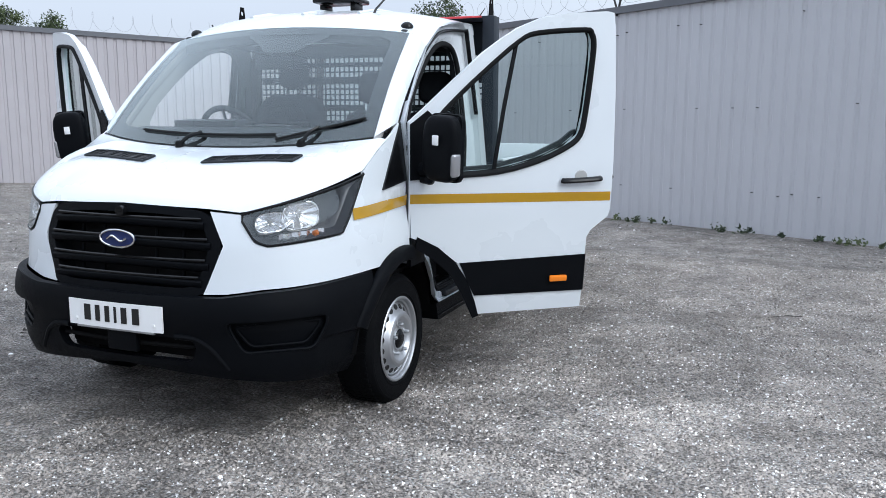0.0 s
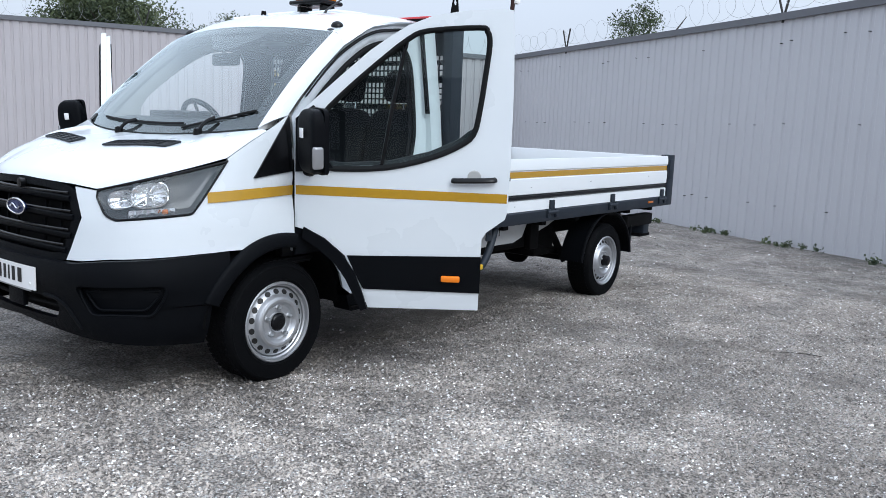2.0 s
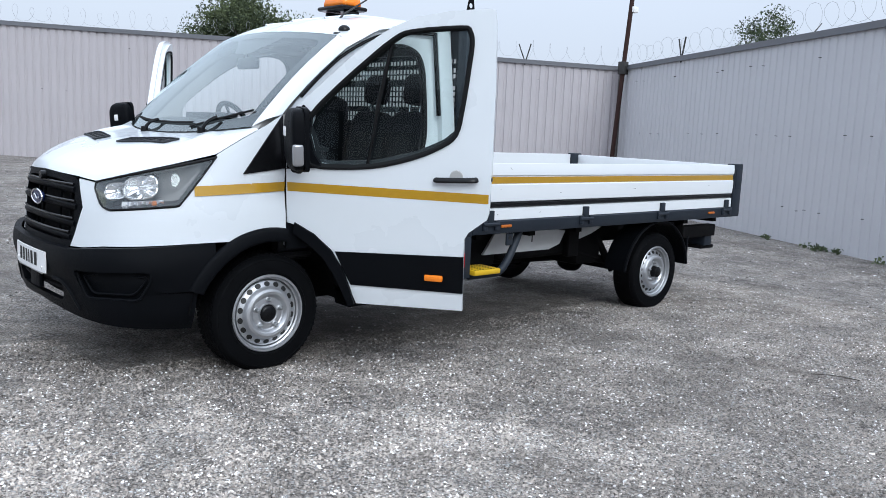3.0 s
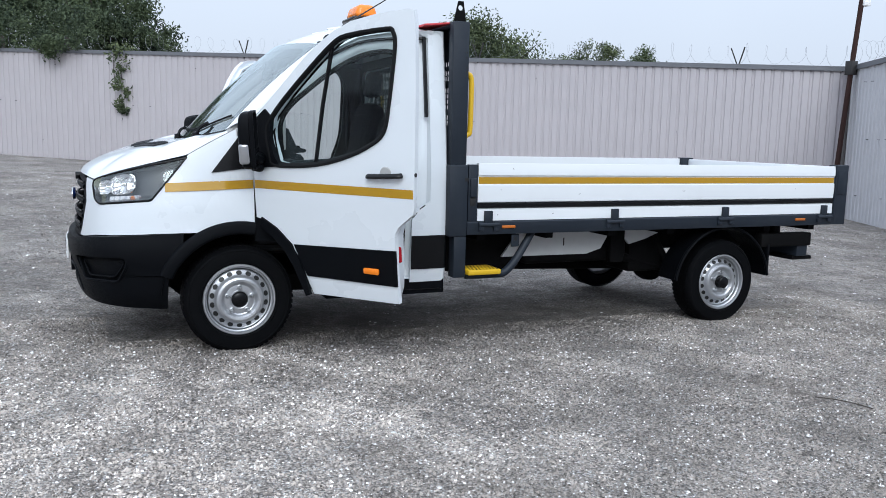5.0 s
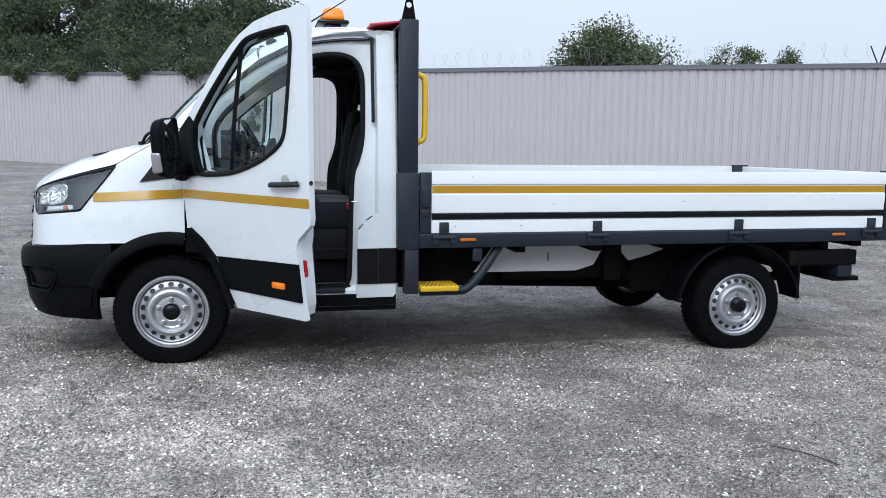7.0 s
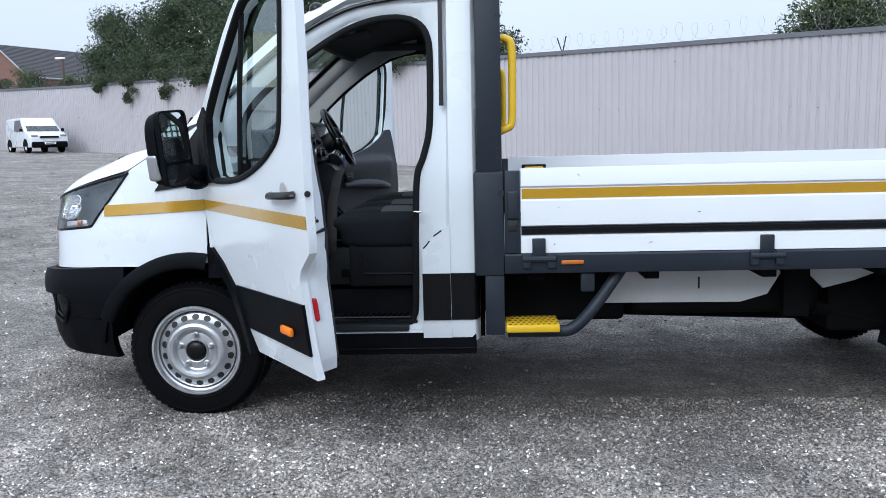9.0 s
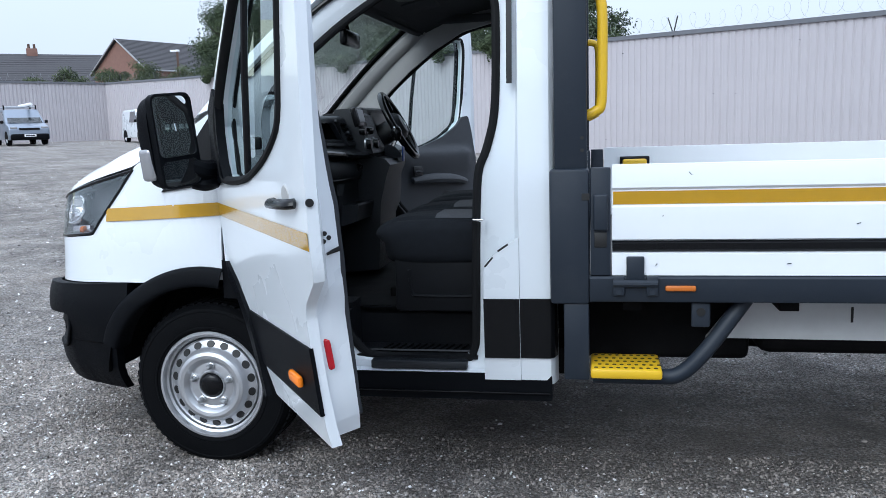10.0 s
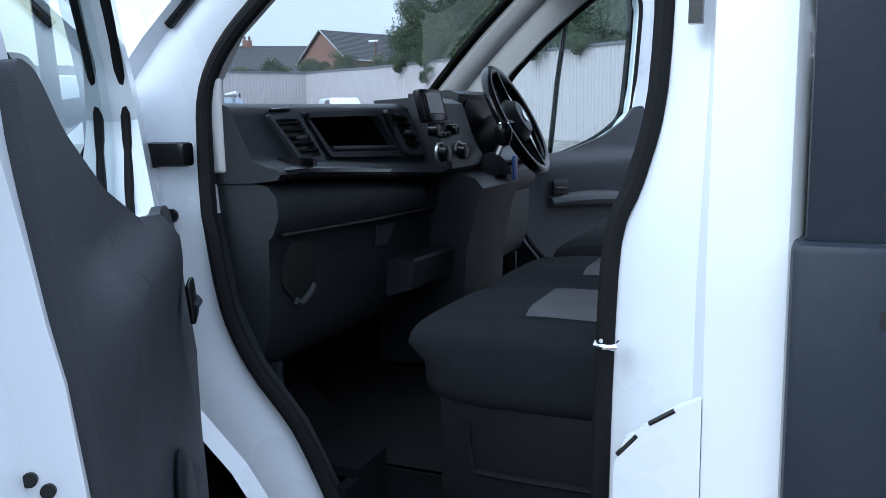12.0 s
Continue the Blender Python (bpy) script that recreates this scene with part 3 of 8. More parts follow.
def fence_run(name, pts, label, sheets=SHEETS, first=2.4):
    """Sheets side by side along a line of corners; cap on top, razor wire and forked brackets over it."""
    root = tagged(new(name), label, "fence", kind="structure")
    k = 0
    for (x0, y0), (x1, y1) in zip(pts, pts[1:]):
        d = Vector((x1 - x0, y1 - y0))
        n = max(1, round(d.length / 1.0))
        rz = math.degrees(math.atan2(d.y, d.x))
        sx = d.length / n
        for i in range(n):
            px, py = x0 + d.x * i / n, y0 + d.y * i / n
            ob = new("sheet", sheets[k % len(sheets)])
            ob.parent = root
            ob.matrix_basis = pose(px, py, ground_z(px, py), 0, 0, rz) @ Matrix.Diagonal((sx * 1.002, 1, 1, 1))
            k += 1
        # cap
        bm = bmesh.new()
        for i in range(n):
            a = (x0 + d.x * i / n, y0 + d.y * i / n)
            b = (x0 + d.x * (i + 1) / n, y0 + d.y * (i + 1) / n)
            za, zb = ground_z(*a) + FENCE_H, ground_z(*b) + FENCE_H
            nx, ny = -d.y / d.length, d.x / d.length
            vs = []
            for (qx, qy), qz in ((a, za), (b, zb)):
                for o, h in ((-0.05, -0.07), (-0.05, 0.035), (0.05, 0.035), (0.05, -0.07)):
                    vs.append(bm.verts.new((qx + nx * o, qy + ny * o, qz + h)))
            for e in range(4):
                bm.faces.new((vs[e], vs[(e + 1) % 4], vs[4 + (e + 1) % 4], vs[4 + e]))
        bmesh.ops.recalc_face_normals(bm, faces=bm.faces)
        part("cap", bm, CAP, root)
        # forked brackets, rising to both sides
        m = 1 + int((d.length - first) / 6.4)
        for i in range(m):
            f = (first + 6.4 * i) / d.length
            qx, qy = x0 + d.x * f, y0 + d.y * f
            z = ground_z(qx, qy) + FENCE_H
            bm = merge(tube([(qx, qy, z - 0.1), (qx - 0.14 * d.x / d.length, qy - 0.14 * d.y / d.length, z + 0.42)], 0.018, 6), tube([(qx, qy, z), (qx + 0.16 * d.x / d.length, qy + 0.16 * d.y / d.length, z + 0.40)], 0.016, 6))
            part("bracket", bm, IRON, root)
        # a loose coil of razor wire
        turns = int(d.length / 0.42)
        bm = bmesh.new()
        path = []
        rnd = random.Random(k)
        for i in range(turns * 12):
            f = i / (turns * 12)
            ang = 2 * math.pi * i / 12
            rr = 0.21 + 0.05 * math.sin(i * 0.13)
            qx, qy = x0 + d.x * f, y0 + d.y * f
            path.append((qx + 0.10 * math.cos(ang) * d.x / d.length - rr * 0.6 * math.cos(ang) * d.y / d.length, qy + 0.10 * math.cos(ang) * d.y / d.length + rr * 0.6 * math.cos(ang) * d.x / d.length, ground_z(qx, qy) + FENCE_H + 0.25 + rr * math.sin(ang) + rnd.uniform(-0.015, 0.015)))
        part("razor_wire", tube(path, 0.0025, 4), WIRE, root)
    return root


FENCE_POST = material("dark_fence_post", (0.10, 0.095, 0.095), 0.7, 0, 0.3, 4)
RIGHT_A, CORNER = (6.6, -6.2), (15.0, 8.05)
fence_run("fence_east", [(4.0, -10.6), RIGHT_A, CORNER], "blue-grey corrugated steel fence with razor wire", SHEETS_EAST, 0.6)
north = fence_run("fence_north", [CORNER, (5.3, 17.4), (-4.7, 26.0), (-20.2, 37.8), (-27.0, 41.6), (-32.0, 35.2)], "pale grey corrugated steel fence with razor wire")
part("corner_post", tube([(14.90, 7.97, ground_z(14.9, 8.0) - 0.1), (14.90, 7.97, ground_z(14.9, 8.0) + FENCE_H - 0.02)], 0.05, 10), FENCE_POST, north, "dark steel corner post")


# ---- the truck: frame of reference ----
YC = -0.06            # its centre line

truck = thing("flatbed_truck", "white dropside truck with black bumper and both doors open", "truck")

PLAN = [(0.2, 0.885), (0.0, 0.883), (-0.15, 0.878), (-0.3, 0.867), (-0.44, 0.834), (-0.55, 0.785), (-0.65, 0.714), (-0.715, 0.633), (-0.762, 0.532), (-0.799, 0.416), (-0.823, 0.29), (-0.837, 0.145), (-0.841, 0.0)]
PLAN_D = [p.to_2d() for p in smooth_path([(x, w, 0) for x, w in PLAN[::-1]], 8)]
PLAN_U = [0.0]
for a, b in zip(PLAN_D, PLAN_D[1:]):
    PLAN_U.append(PLAN_U[-1] + (b - a).length)
OFF_Z = [0.25, 0.30, 0.36, 0.45, 0.55, 0.65, 0.72, 0.85, 0.95, 1.05, 1.12, 1.20, 1.30, 1.40]
OFF_D = [-0.07, -0.026, 0.0, 0.012, 0.02, 0.018, 0.008, 0.0, -0.014, -0.035, -0.048, -0.068, -0.10, -0.135]


def u_at_x(x):
    """Length along the plan line from the nose's middle to the place x."""
    return float(np.interp(x, [p.x for p in PLAN_D], PLAN_U))


def u_at_w(w):
    return float(np.interp(w, [p.y for p in PLAN_D], PLAN_U))


def nose(u, z, out=0.0, side=-1):
    """A point of the nose's outer skin: u along the plan, z up."""
    x = np.interp(abs(u), PLAN_U, [p.x for p in PLAN_D])
    w = np.interp(abs(u), PLAN_U, [p.y for p in PLAN_D])
    x2 = np.interp(abs(u) + 0.02, PLAN_U, [p.x for p in PLAN_D])
    w2 = np.interp(abs(u) + 0.02, PLAN_U, [p.y for p in PLAN_D])
    x1 = np.interp(abs(u) - 0.02, PLAN_U, [p.x for p in PLAN_D])
    w1 = np.interp(abs(u) - 0.02, PLAN_U, [p.y for p in PLAN_D])
    tx, tw = x2 - x1, w2 - w1
    if abs(u) < 0.02:
        tx, tw = 0.0, 1.0
    k = math.hypot(tx, tw)
    nx, nw = -tw / k, tx / k
    lean = float(np.interp(z, OFF_Z, OFF_D))
    if z > 1.0:
        lean *= float(np.interp(x, [-0.35, 0.06], [1.0, 0.40]))
    o = lean + out
    sgn = side if u >= 0 else -side
    return (x + nx * o, YC + sgn * (w + nw * o), z)


U_IN, U_GAP = u_at_w(0.533), u_at_x(0.085)
U_HL_B, U_HL_T = u_at_x(-0.452), u_at_x(-0.274)


def lamp_bottom(u):
    return float(np.interp(u, [U_IN, U_IN + 0.05, U_IN + 0.1, U_HL_B - 0.01, U_HL_T], [0.955, 0.875, 0.857, 0.888, 1.128]))


def lamp_top(u):
    return float(np.interp(u, [U_IN, U_IN + 0.03, U_HL_T], [0.985, 1.000, 1.130]))


def edge_top(u):
    """Upper rim of grille, lamps and wings: where the bonnet's edge runs."""
    return float(np.interp(u, [0, u_at_w(0.387), U_IN, U_HL_T, u_at_x(-0.14), u_at_x(0.0), U_GAP], [1.014, 1.002, 0.988, 1.137, 1.215, 1.29, 1.345]))


ARCH_R = 0.445


def arch_z(x, r=ARCH_R, zc=0.32):
    return zc + math.sqrt(max(0.0, r * r - x * x)) if abs(x) < r else 0.0


def bumper_top(u):
    return float(np.interp(u, [0, 0.46, 0.62, u_at_x(-0.44), u_at_x(-0.30)], [0.655, 0.66, 0.682, 0.705, 0.71]))


# grille opening edge along the nose
U_GR_T, U_GR_M, U_GR_B = u_at_w(0.412), u_at_w(0.462), u_at_w(0.392)


def wing(side):
    """White front panel and wing, from the grille to the door gap."""
    def f(a, b, d):
        return nose(a, b, -d, side)
    us = frange(U_GR_M - 0.0, U_GAP, 60)
    low, high = [], []
    for u in us:
        x = nose(u, 0.8)[0]
        low.append((u, max(bumper_top(u) + 0.004, arch_z(x, ARCH_R - 0.03) if x > -0.40 else 0)))
    top = []
    for u in us:
        if u < U_IN:
            top.append((u, edge_top(u) - 0.006))
        elif u <= U_HL_T:
            top.append((u, lamp_bottom(u) - 0.004))
        else:
            top.append((u, edge_top(u)))
    # slant beside the grille
    loop = [(U_GR_B - 0.01, bumper_top(U_GR_B) + 0.004)] + low[1:] + top[::-1][:-1] + [(U_GR_T - 0.005, edge_top(U_GR_T) - 0.006), (U_GR_M, 0.86)]
    bm = sheet(loop, [], f, 0.012, frange(U_GR_B, U_GAP, 36)[1:-1], (0.72, 0.78, 0.85, 0.92, 0.98, 1.04, 1.1, 1.16, 1.22, 1.28))
    part("wing", bm, WHITE, truck)
    # rest of the rim between lamp and bonnet
    ring_r, ring_out = [0.388, 0.384, 0.384, 0.390, 0.402, 0.43, 0.446, 0.455, 0.456], [-0.06, -0.03, 0.016, 0.024, 0.027, 0.026, 0.022, 0.012, -0.004]

    def arch_at(i, j):
        r, o = np.interp(j * 8, range(9), ring_r), float(np.interp(j * 8, range(9), ring_out))
        t = math.radians(158.5 - (158.5 - 78.5) * i)
        x, z = r * math.cos(t), 0.32 + r * math.sin(t)
        return nose(u_at_x(x), z, o, side)
    arch_bm = grid(arch_at, 44, 16, 0.004)
    bmesh.ops.recalc_face_normals(arch_bm, faces=arch_bm.faces)
    part("arch_trim", arch_bm, PLASTIC, truck, sharp=50)
    # gold tape on the wing
    u0, u1 = u_at_x(-0.392), U_GAP - 0.004
    tape = grid(lambda i, j: nose(u0 + (u1 - u0) * i, 0.962 + (j - 0.5) * 0.048 + 0.021 * i, 0.005, side), 20, 1)
    if side > 0:
        bmesh.ops.reverse_faces(tape, faces=tape.faces)
    part("tape", tape, GOLD, truck)
    # black corner piece below the mirror
    c3 = [(-0.146, 1.045), (0.082, 1.075), (0.082, 1.345)]
    part("corner_trim", sheet(c3, [], lambda a, b, d: nose(u_at_x(a), b, 0.008 - d, side), 0.012, frange(-0.14, 0.08, 8)[1:-1], (1.1, 1.16, 1.22, 1.28)), GLOSS_BLACK, truck)


def lamp_skin(side, out, n=30, m=8, inset=0.0):
    """A skin over the lamp's opening: along it from the grille's side, and up."""
    def f(i, j):
        u = U_IN + 0.003 + (U_HL_T - U_IN - 0.006) * i
        lo, hi = lamp_bottom(u) + 0.003 + inset, lamp_top(u) - 0.003 - inset
        return nose(u, lo + max(0.0, hi - lo) * j, out(i, j) if callable(out) else out, side)
    bm = grid(f, n, m)
    bmesh.ops.recalc_face_normals(bm, faces=bm.faces)
    return bm


def headlamp(side):
    housing = part("headlamp", lamp_skin(side, lambda i, j: -0.052 * min(1, 9 * i, 9 * (1 - i), 7 * j, 7 * (1 - j)) - 0.002), LAMP_DARK, truck, "clear headlamp with smoked inner")
    us = frange(U_IN + 0.002, U_HL_T - 0.002, 30)
    rim = [nose(u, lamp_bottom(u) + 0.004, 0.002, side) for u in us] + [nose(u, lamp_top(u) - 0.005, 0.002, side) for u in us[::-1]]
    part("bezel", tube(rim, 0.005, 8, closed=True), GLOSS_BLACK, housing)
    part("brow", tube([nose(u, lamp_top(u) - 0.008, -0.004, side) for u in us[1:-1]], 0.009, 8, flat=0.8), GLOSS_BLACK, housing)
    # twin bright bowls like a pair of spectacles, with ribs inside and a bright outline
    uc = U_IN + 0.118
    for du, zc, rw, rh in ((0.0, 0.951, 0.066, 0.038), (0.132, 0.972, 0.082, 0.054)):
        def bowl_at(i, j):
            c, s_ = math.cos(2 * math.pi * i), math.sin(2 * math.pi * i)
            k = 0.12 + 0.88 * j
            sq = (abs(c) ** 3 + abs(s_) ** 3) ** (-1 / 3)
            return nose(uc + du + rw * k * sq * c, zc + 0.10 * rw * k * sq * c + rh * k * sq * s_, -0.052 + 0.036 * j * j + 0.003 * math.sin(i * 50) * j, side)
        bowl = grid(bowl_at, 48, 6)
        bmesh.ops.recalc_face_normals(bowl, faces=bowl.faces)
        refl = part("reflector", bowl, LAMP_SILVER, housing)
        part("reflector_rim", tube([bowl_at(i / 40, 1.0) for i in range(40)], 0.0045, 6, closed=True), CHROME, refl)
        bulb = lathe([(0.0, -0.014), (0.012, -0.012), (0.013, 0.008), (0.0, 0.014)], 14, "x")
        bmesh.ops.transform(bulb, verts=bulb.verts, matrix=Matrix.Translation(nose(uc + du, zc, -0.034, side)))
        part("bulb", bulb, CHROME, refl)
    low_refl = grid(lambda i, j: nose(uc + 0.03 + 0.215 * i, 0.885 + 0.016 * i + 0.030 * (j - 0.5), -0.030 - 0.012 * math.sin(3.1 * i * 5) ** 2, side), 20, 3)
    bmesh.ops.recalc_face_normals(low_refl, faces=low_refl.faces)
    part("indicator_reflector", low_refl, LAMP_SILVER, housing)
    bulb = lathe([(0, -0.016), (0.012, -0.010), (0.014, 0.006), (0, 0.012)], 12, "x")
    bmesh.ops.transform(bulb, verts=bulb.verts, matrix=Matrix.Translation(nose(uc + 0.20, 0.898, -0.028, side)))
    part("indicator_bulb", bulb, AMBER_DULL, housing)
    part("divider", tube([nose(uc - 0.055 + 0.012 * k, 0.908 + 0.0012 * k - 0.006 * math.sin(k * 0.5), -0.022, side) for k in range(21)], 0.004, 6), CHROME, housing)
    o = part("lens", lamp_skin(side, lambda i, j: 0.003), GLASS_LAMP, housing)
    o.visible_shadow = False


def bonnet_front(v):
    u = abs(v) * (u_at_x(-0.05))
    p = nose(u, edge_top(u) + 0.004, 0.0, -1)
    return Vector((p[0], abs(p[1] - YC), p[2]))


def cowl(v):
    return Vector((-0.215 + 0.15 * abs(v) ** 2.4, 0.768 * abs(v), 1.222 + 0.048 * abs(v) ** 2.2))


SOFT_V = frange(0, 1, 80)
SOFT_Z = [float(np.mean([bonnet_front(min(1.0, abs(v + 0.32 * (1 - v ** 4) * d))).z for d in frange(-1, 1, 16)])) for v in SOFT_V]


def bonnet_point(k, v, up=0.0):
    a, b = bonnet_front(v), cowl(v)
    p = a.lerp(b, k)
    span = (b - a).length
    z = p.z + 0.085 * span * math.sin(math.pi * k ** 0.62) + 0.012 * math.exp(-((abs(v) - 0.72) / 0.06) ** 2) * min(1, k * 5) * min(1, (1 - k) * 6)
    z += (float(np.interp(abs(v), SOFT_V, SOFT_Z)) - a.z) * (1 - k) * min(1.0, k / 0.4) ** 2
    return (p.x, YC + math.copysign(p.y, v), z + up)


def bonnet_k(x, v):
    """How far back along the bonnet the place x lies."""
    ks = frange(0, 1, 40)
    return float(np.interp(x, [bonnet_point(k, v)[0] for k in ks], ks))


bm = grid(lambda i, j: bonnet_point(i, 2 * j - 1), 40, 120)
bmesh.ops.recalc_face_normals(bm, faces=bm.faces)
bonnet = part("bonnet", bm, WHITE, truck)
for s in (-1, 1):
    wing(s)
    headlamp(s)
    # bonnet air grilles, with slats
    ends = [bonnet_point(bonnet_k(-0.466 + 0.078 * j, s * v), s * v)[1] for j, v in ((0, 0.155), (1, 0.565))]
    def vent_at(i, j, up):
        """A place on the bonnet, i back across the vent and j out along it, on straight lines in plan."""
        x, y = -0.506 + 0.078 * j + 0.080 * i, ends[0] + (ends[1] - ends[0]) * j
        v = s * (0.155 + 0.41 * j)
        for _ in range(6):
            v *= (y - YC) / (bonnet_point(bonnet_k(x, v), v)[1] - YC)
        return bonnet_point(bonnet_k(x, v), v, up)
    vent = grid(lambda i, j: vent_at(i, j, 0.005), 4, 14, 0.0)
    bmesh.ops.recalc_face_normals(vent, faces=vent.faces)
    v_ob = part("bonnet_vent", vent, BLACK_INK, bonnet)
    rim = [vent_at(0, j, 0.006) for j in frange(0, 1, 10)] + [vent_at(i, 1, 0.006) for i in (0.33, 0.67)] + [vent_at(1, j, 0.006) for j in frange(1, 0, 10)] + [vent_at(i, 0, 0.006) for i in (0.67, 0.33)]
    part("vent_frame", tube(rim, 0.0058, 8, closed=True, flat=0.8), DASH_LOW, v_ob)
    for q in (0.32, 0.54, 0.76):
        path = [vent_at(q, j, 0.004) for j in frange(0.02, 0.98, 12)]
        part("slat", tube(path, 0.0032, 6), PLASTIC, v_ob)
    for q in (0.2, 0.4, 0.6, 0.8):
        path = [vent_at(i, q, 0.007) for i in frange(0.04, 0.96, 4)]
        part("divider", tube(path, 0.0032, 6), DASH_LOW, v_ob)

# grille
G_OUT = [(-U_GR_T, 0.992), (-0.2, 1.012), (0.2, 1.012), (U_GR_T, 0.992), (U_GR_M, 0.86), (U_GR_B, 0.652), (-U_GR_B, 0.652), (-U_GR_M, 0.86)]
G_OUT = rounded(G_OUT, 0.075, 6)
G_IN = [(a * 0.885, 0.84 + (b - 0.84) * 0.82) for a, b in G_OUT]
grille = part("grille", sheet(G_OUT, [G_IN], lambda a, b, d: nose(a, b, -0.002 - d, -1), 0.08, frange(-0.5, 0.5, 20)[1:-1], (0.7, 0.8, 0.9, 1.0)), PLASTIC, truck, "black plastic grille with four bars")
part("grille_back", sheet([(a * 1.0, b) for a, b in G_IN], [], lambda a, b, d: nose(a, b, -0.075 - d, -1), 0.01, frange(-0.5, 0.5, 12)[1:-1], (0.8, 0.9)), CHASSIS, grille)
for zc, wid in ((0.942, 0.385), (0.862, 0.415), (0.778, 0.405), (0.708, 0.375)):
    path = [nose(a, zc - 0.05 * (a / 0.5) ** 2 * 0.3, -0.012, -1) for a in frange(-wid, wid, 24)]
    bar = tube(path, 0.015, 10, flat=1.5)
    part("bar", bar, PLASTIC, grille)
    path = [nose(a, zc + 0.022, 0.002, -1) for a in frange(-wid * 0.97, wid * 0.97, 24)]
    part("bar", tube(path, 0.006, 6), GLOSS_BLACK, grille)
for a in (-0.27, -0.14, 0.14, 0.27):
    part("rib", tube([nose(a, z, -0.05, -1) for z in frange(0.69, 0.98, 6)], 0.008, 6), PLASTIC, grille)
# oval badge, its lettering as a plain pale stroke
bc = Vector(nose(0, 0.875, 0.020, -1))
badge = lathe([(0.0, -0.012), (0.9, -0.012), (1.0, -0.004), (0.94, 0.002), (0.0, 0.004)], 40, "x")
bmesh.ops.transform(badge, verts=badge.verts, matrix=Matrix.Translation(bc) @ Matrix.Diagonal((-1, 0.088, 0.036, 1)))
bmesh.ops.recalc_face_normals(badge, faces=badge.faces)
badge_o = part("badge", badge, PLATE_BLUE, grille, "blue oval badge with chrome rim")
part("badge_rim", tube([bc + Vector((-0.004, 0.088 * math.cos(a), 0.036 * math.sin(a))) for a in frange(0, 2 * math.pi, 40)[:-1]], 0.0045, 8, closed=True), CHROME, badge_o)
part("badge_stroke", tube([bc + Vector((-0.008, y, 0.010 * math.sin(y * 70))) for y in frange(-0.05, 0.05, 20)], 0.0045, 6), CHROME, badge_o)
part("sensor", lathe([(0, -0.02), (0.022, -0.018), (0.022, 0.02), (0, 0.02)], 20, "x", nose(0.0, 0.985, 0.005, -1)), GLOSS_BLACK, grille)

# bumper


U_BE = u_at_x(-0.30)
us = frange(-U_BE, U_BE, 110)


def bumper_low(u):
    return float(np.interp(abs(u), [0, 0.5, 0.9, U_BE], [0.352, 0.315, 0.285, 0.275]))


def bumper_edge(u):
    x = nose(abs(u), 0.5)[0]
    return max(bumper_low(u), arch_z(x, 0.41) if x > -0.396 else 0.0)


loop = [(u, bumper_edge(u)) for u in us] + [(u, bumper_top(abs(u))) for u in us[::-1]]
intake = rounded([(-0.33, 0.485), (0.33, 0.485), (0.36, 0.45), (0.33, 0.385), (-0.33, 0.385), (-0.36, 0.45)], 0.03)
def fog_loop(s, g):
    a0, a1 = u_at_x(-0.775), u_at_x(-0.575)
    pts = [(a0 - g, 0.553 + g), (a1 + g, 0.570 + g), (a1 - 0.005 + g, 0.53), (a1 - 0.055 + g, 0.452 - g), (a0 + 0.055 - g, 0.443 - g), (a0 + 0.008 - g, 0.52)]
    return rounded([(s * a, b) for a, b in pts], 0.025)


def bumper_f(a, b, d):
    fade = float(np.interp(abs(a), [U_BE - 0.32, U_BE], [1.0, 0.15]))
    bulge = (0.022 * math.exp(-((b - 0.60) / 0.09) ** 2) + 0.018) * fade + 0.022 * math.exp(-((abs(a) - 0.58) / 0.22) ** 2)
    # the lower corner steps in under a crease behind the lamp recess
    step = float(np.interp(b, [0.470, 0.479], [0.012, 0.0])) * float(np.interp(abs(a), [u_at_x(-0.60), u_at_x(-0.53)], [0.0, 1.0]))
    return nose(a, b, bulge - step - d, -1)


bumper = part("bumper", sheet(loop, [intake, fog_loop(-1, 0.012), fog_loop(1, 0.012)], bumper_f, 0.035, frange(-U_BE, U_BE, 60)[1:-1], (0.33, 0.37, 0.41, 0.44, 0.470, 0.479, 0.5, 0.53, 0.56, 0.59, 0.62, 0.65, 0.68)), PLASTIC, truck, "grained black plastic bumper")
part("intake_back", sheet([(a * 1.14, b) for a, b in intake], [], lambda a, b, d: nose(a, b, -0.06 - d, -1), 0.01, frange(-0.45, 0.45, 10)[1:-1]), CHASSIS, bumper)
for z in (0.49, 0.445):
    part("intake_bar", tube([nose(a, z, 0.0, -1) for a in frange(-0.34, 0.34, 16)], 0.010, 8), CHASSIS, bumper)
part("tow_cover", box(-0.885, -0.86, YC - 0.09, YC + 0.06, 0.41, 0.53, 0.006), PLASTIC, bumper)
for s in (-1, 1):
    part("fog_blank", sheet(fog_loop(s, 0.018), [], lambda a, b, d: nose(a, b, 0.004 - d + 0.012 * math.exp(-((b - 0.53) / 0.03) ** 2), -1), 0.03, [s * q for q in frange(0.7, 1.1, 10)], (0.5, 0.53, 0.56)), PLASTIC, bumper)
    for grow, out, r in ((0.010, 0.034, 0.007), (-0.014, 0.018, 0.006)):
        part("fog_rim", tube([nose(a, b, out * float(np.interp(abs(a), [U_BE - 0.32, U_BE], [1.0, 0.6])), -1) for a, b in fog_loop(s, grow)], r, 8, closed=True), PLASTIC, bumper)
    lip = [nose(s * a, z, 0.028, -1) for a, z in ((0.27, 0.492), (0.35, 0.487), (0.41, 0.455), (0.455, 0.40), (0.485, 0.36))]
    part("lip", tube(smooth_path(lip, 5), 0.013, 8), PLASTIC, bumper)
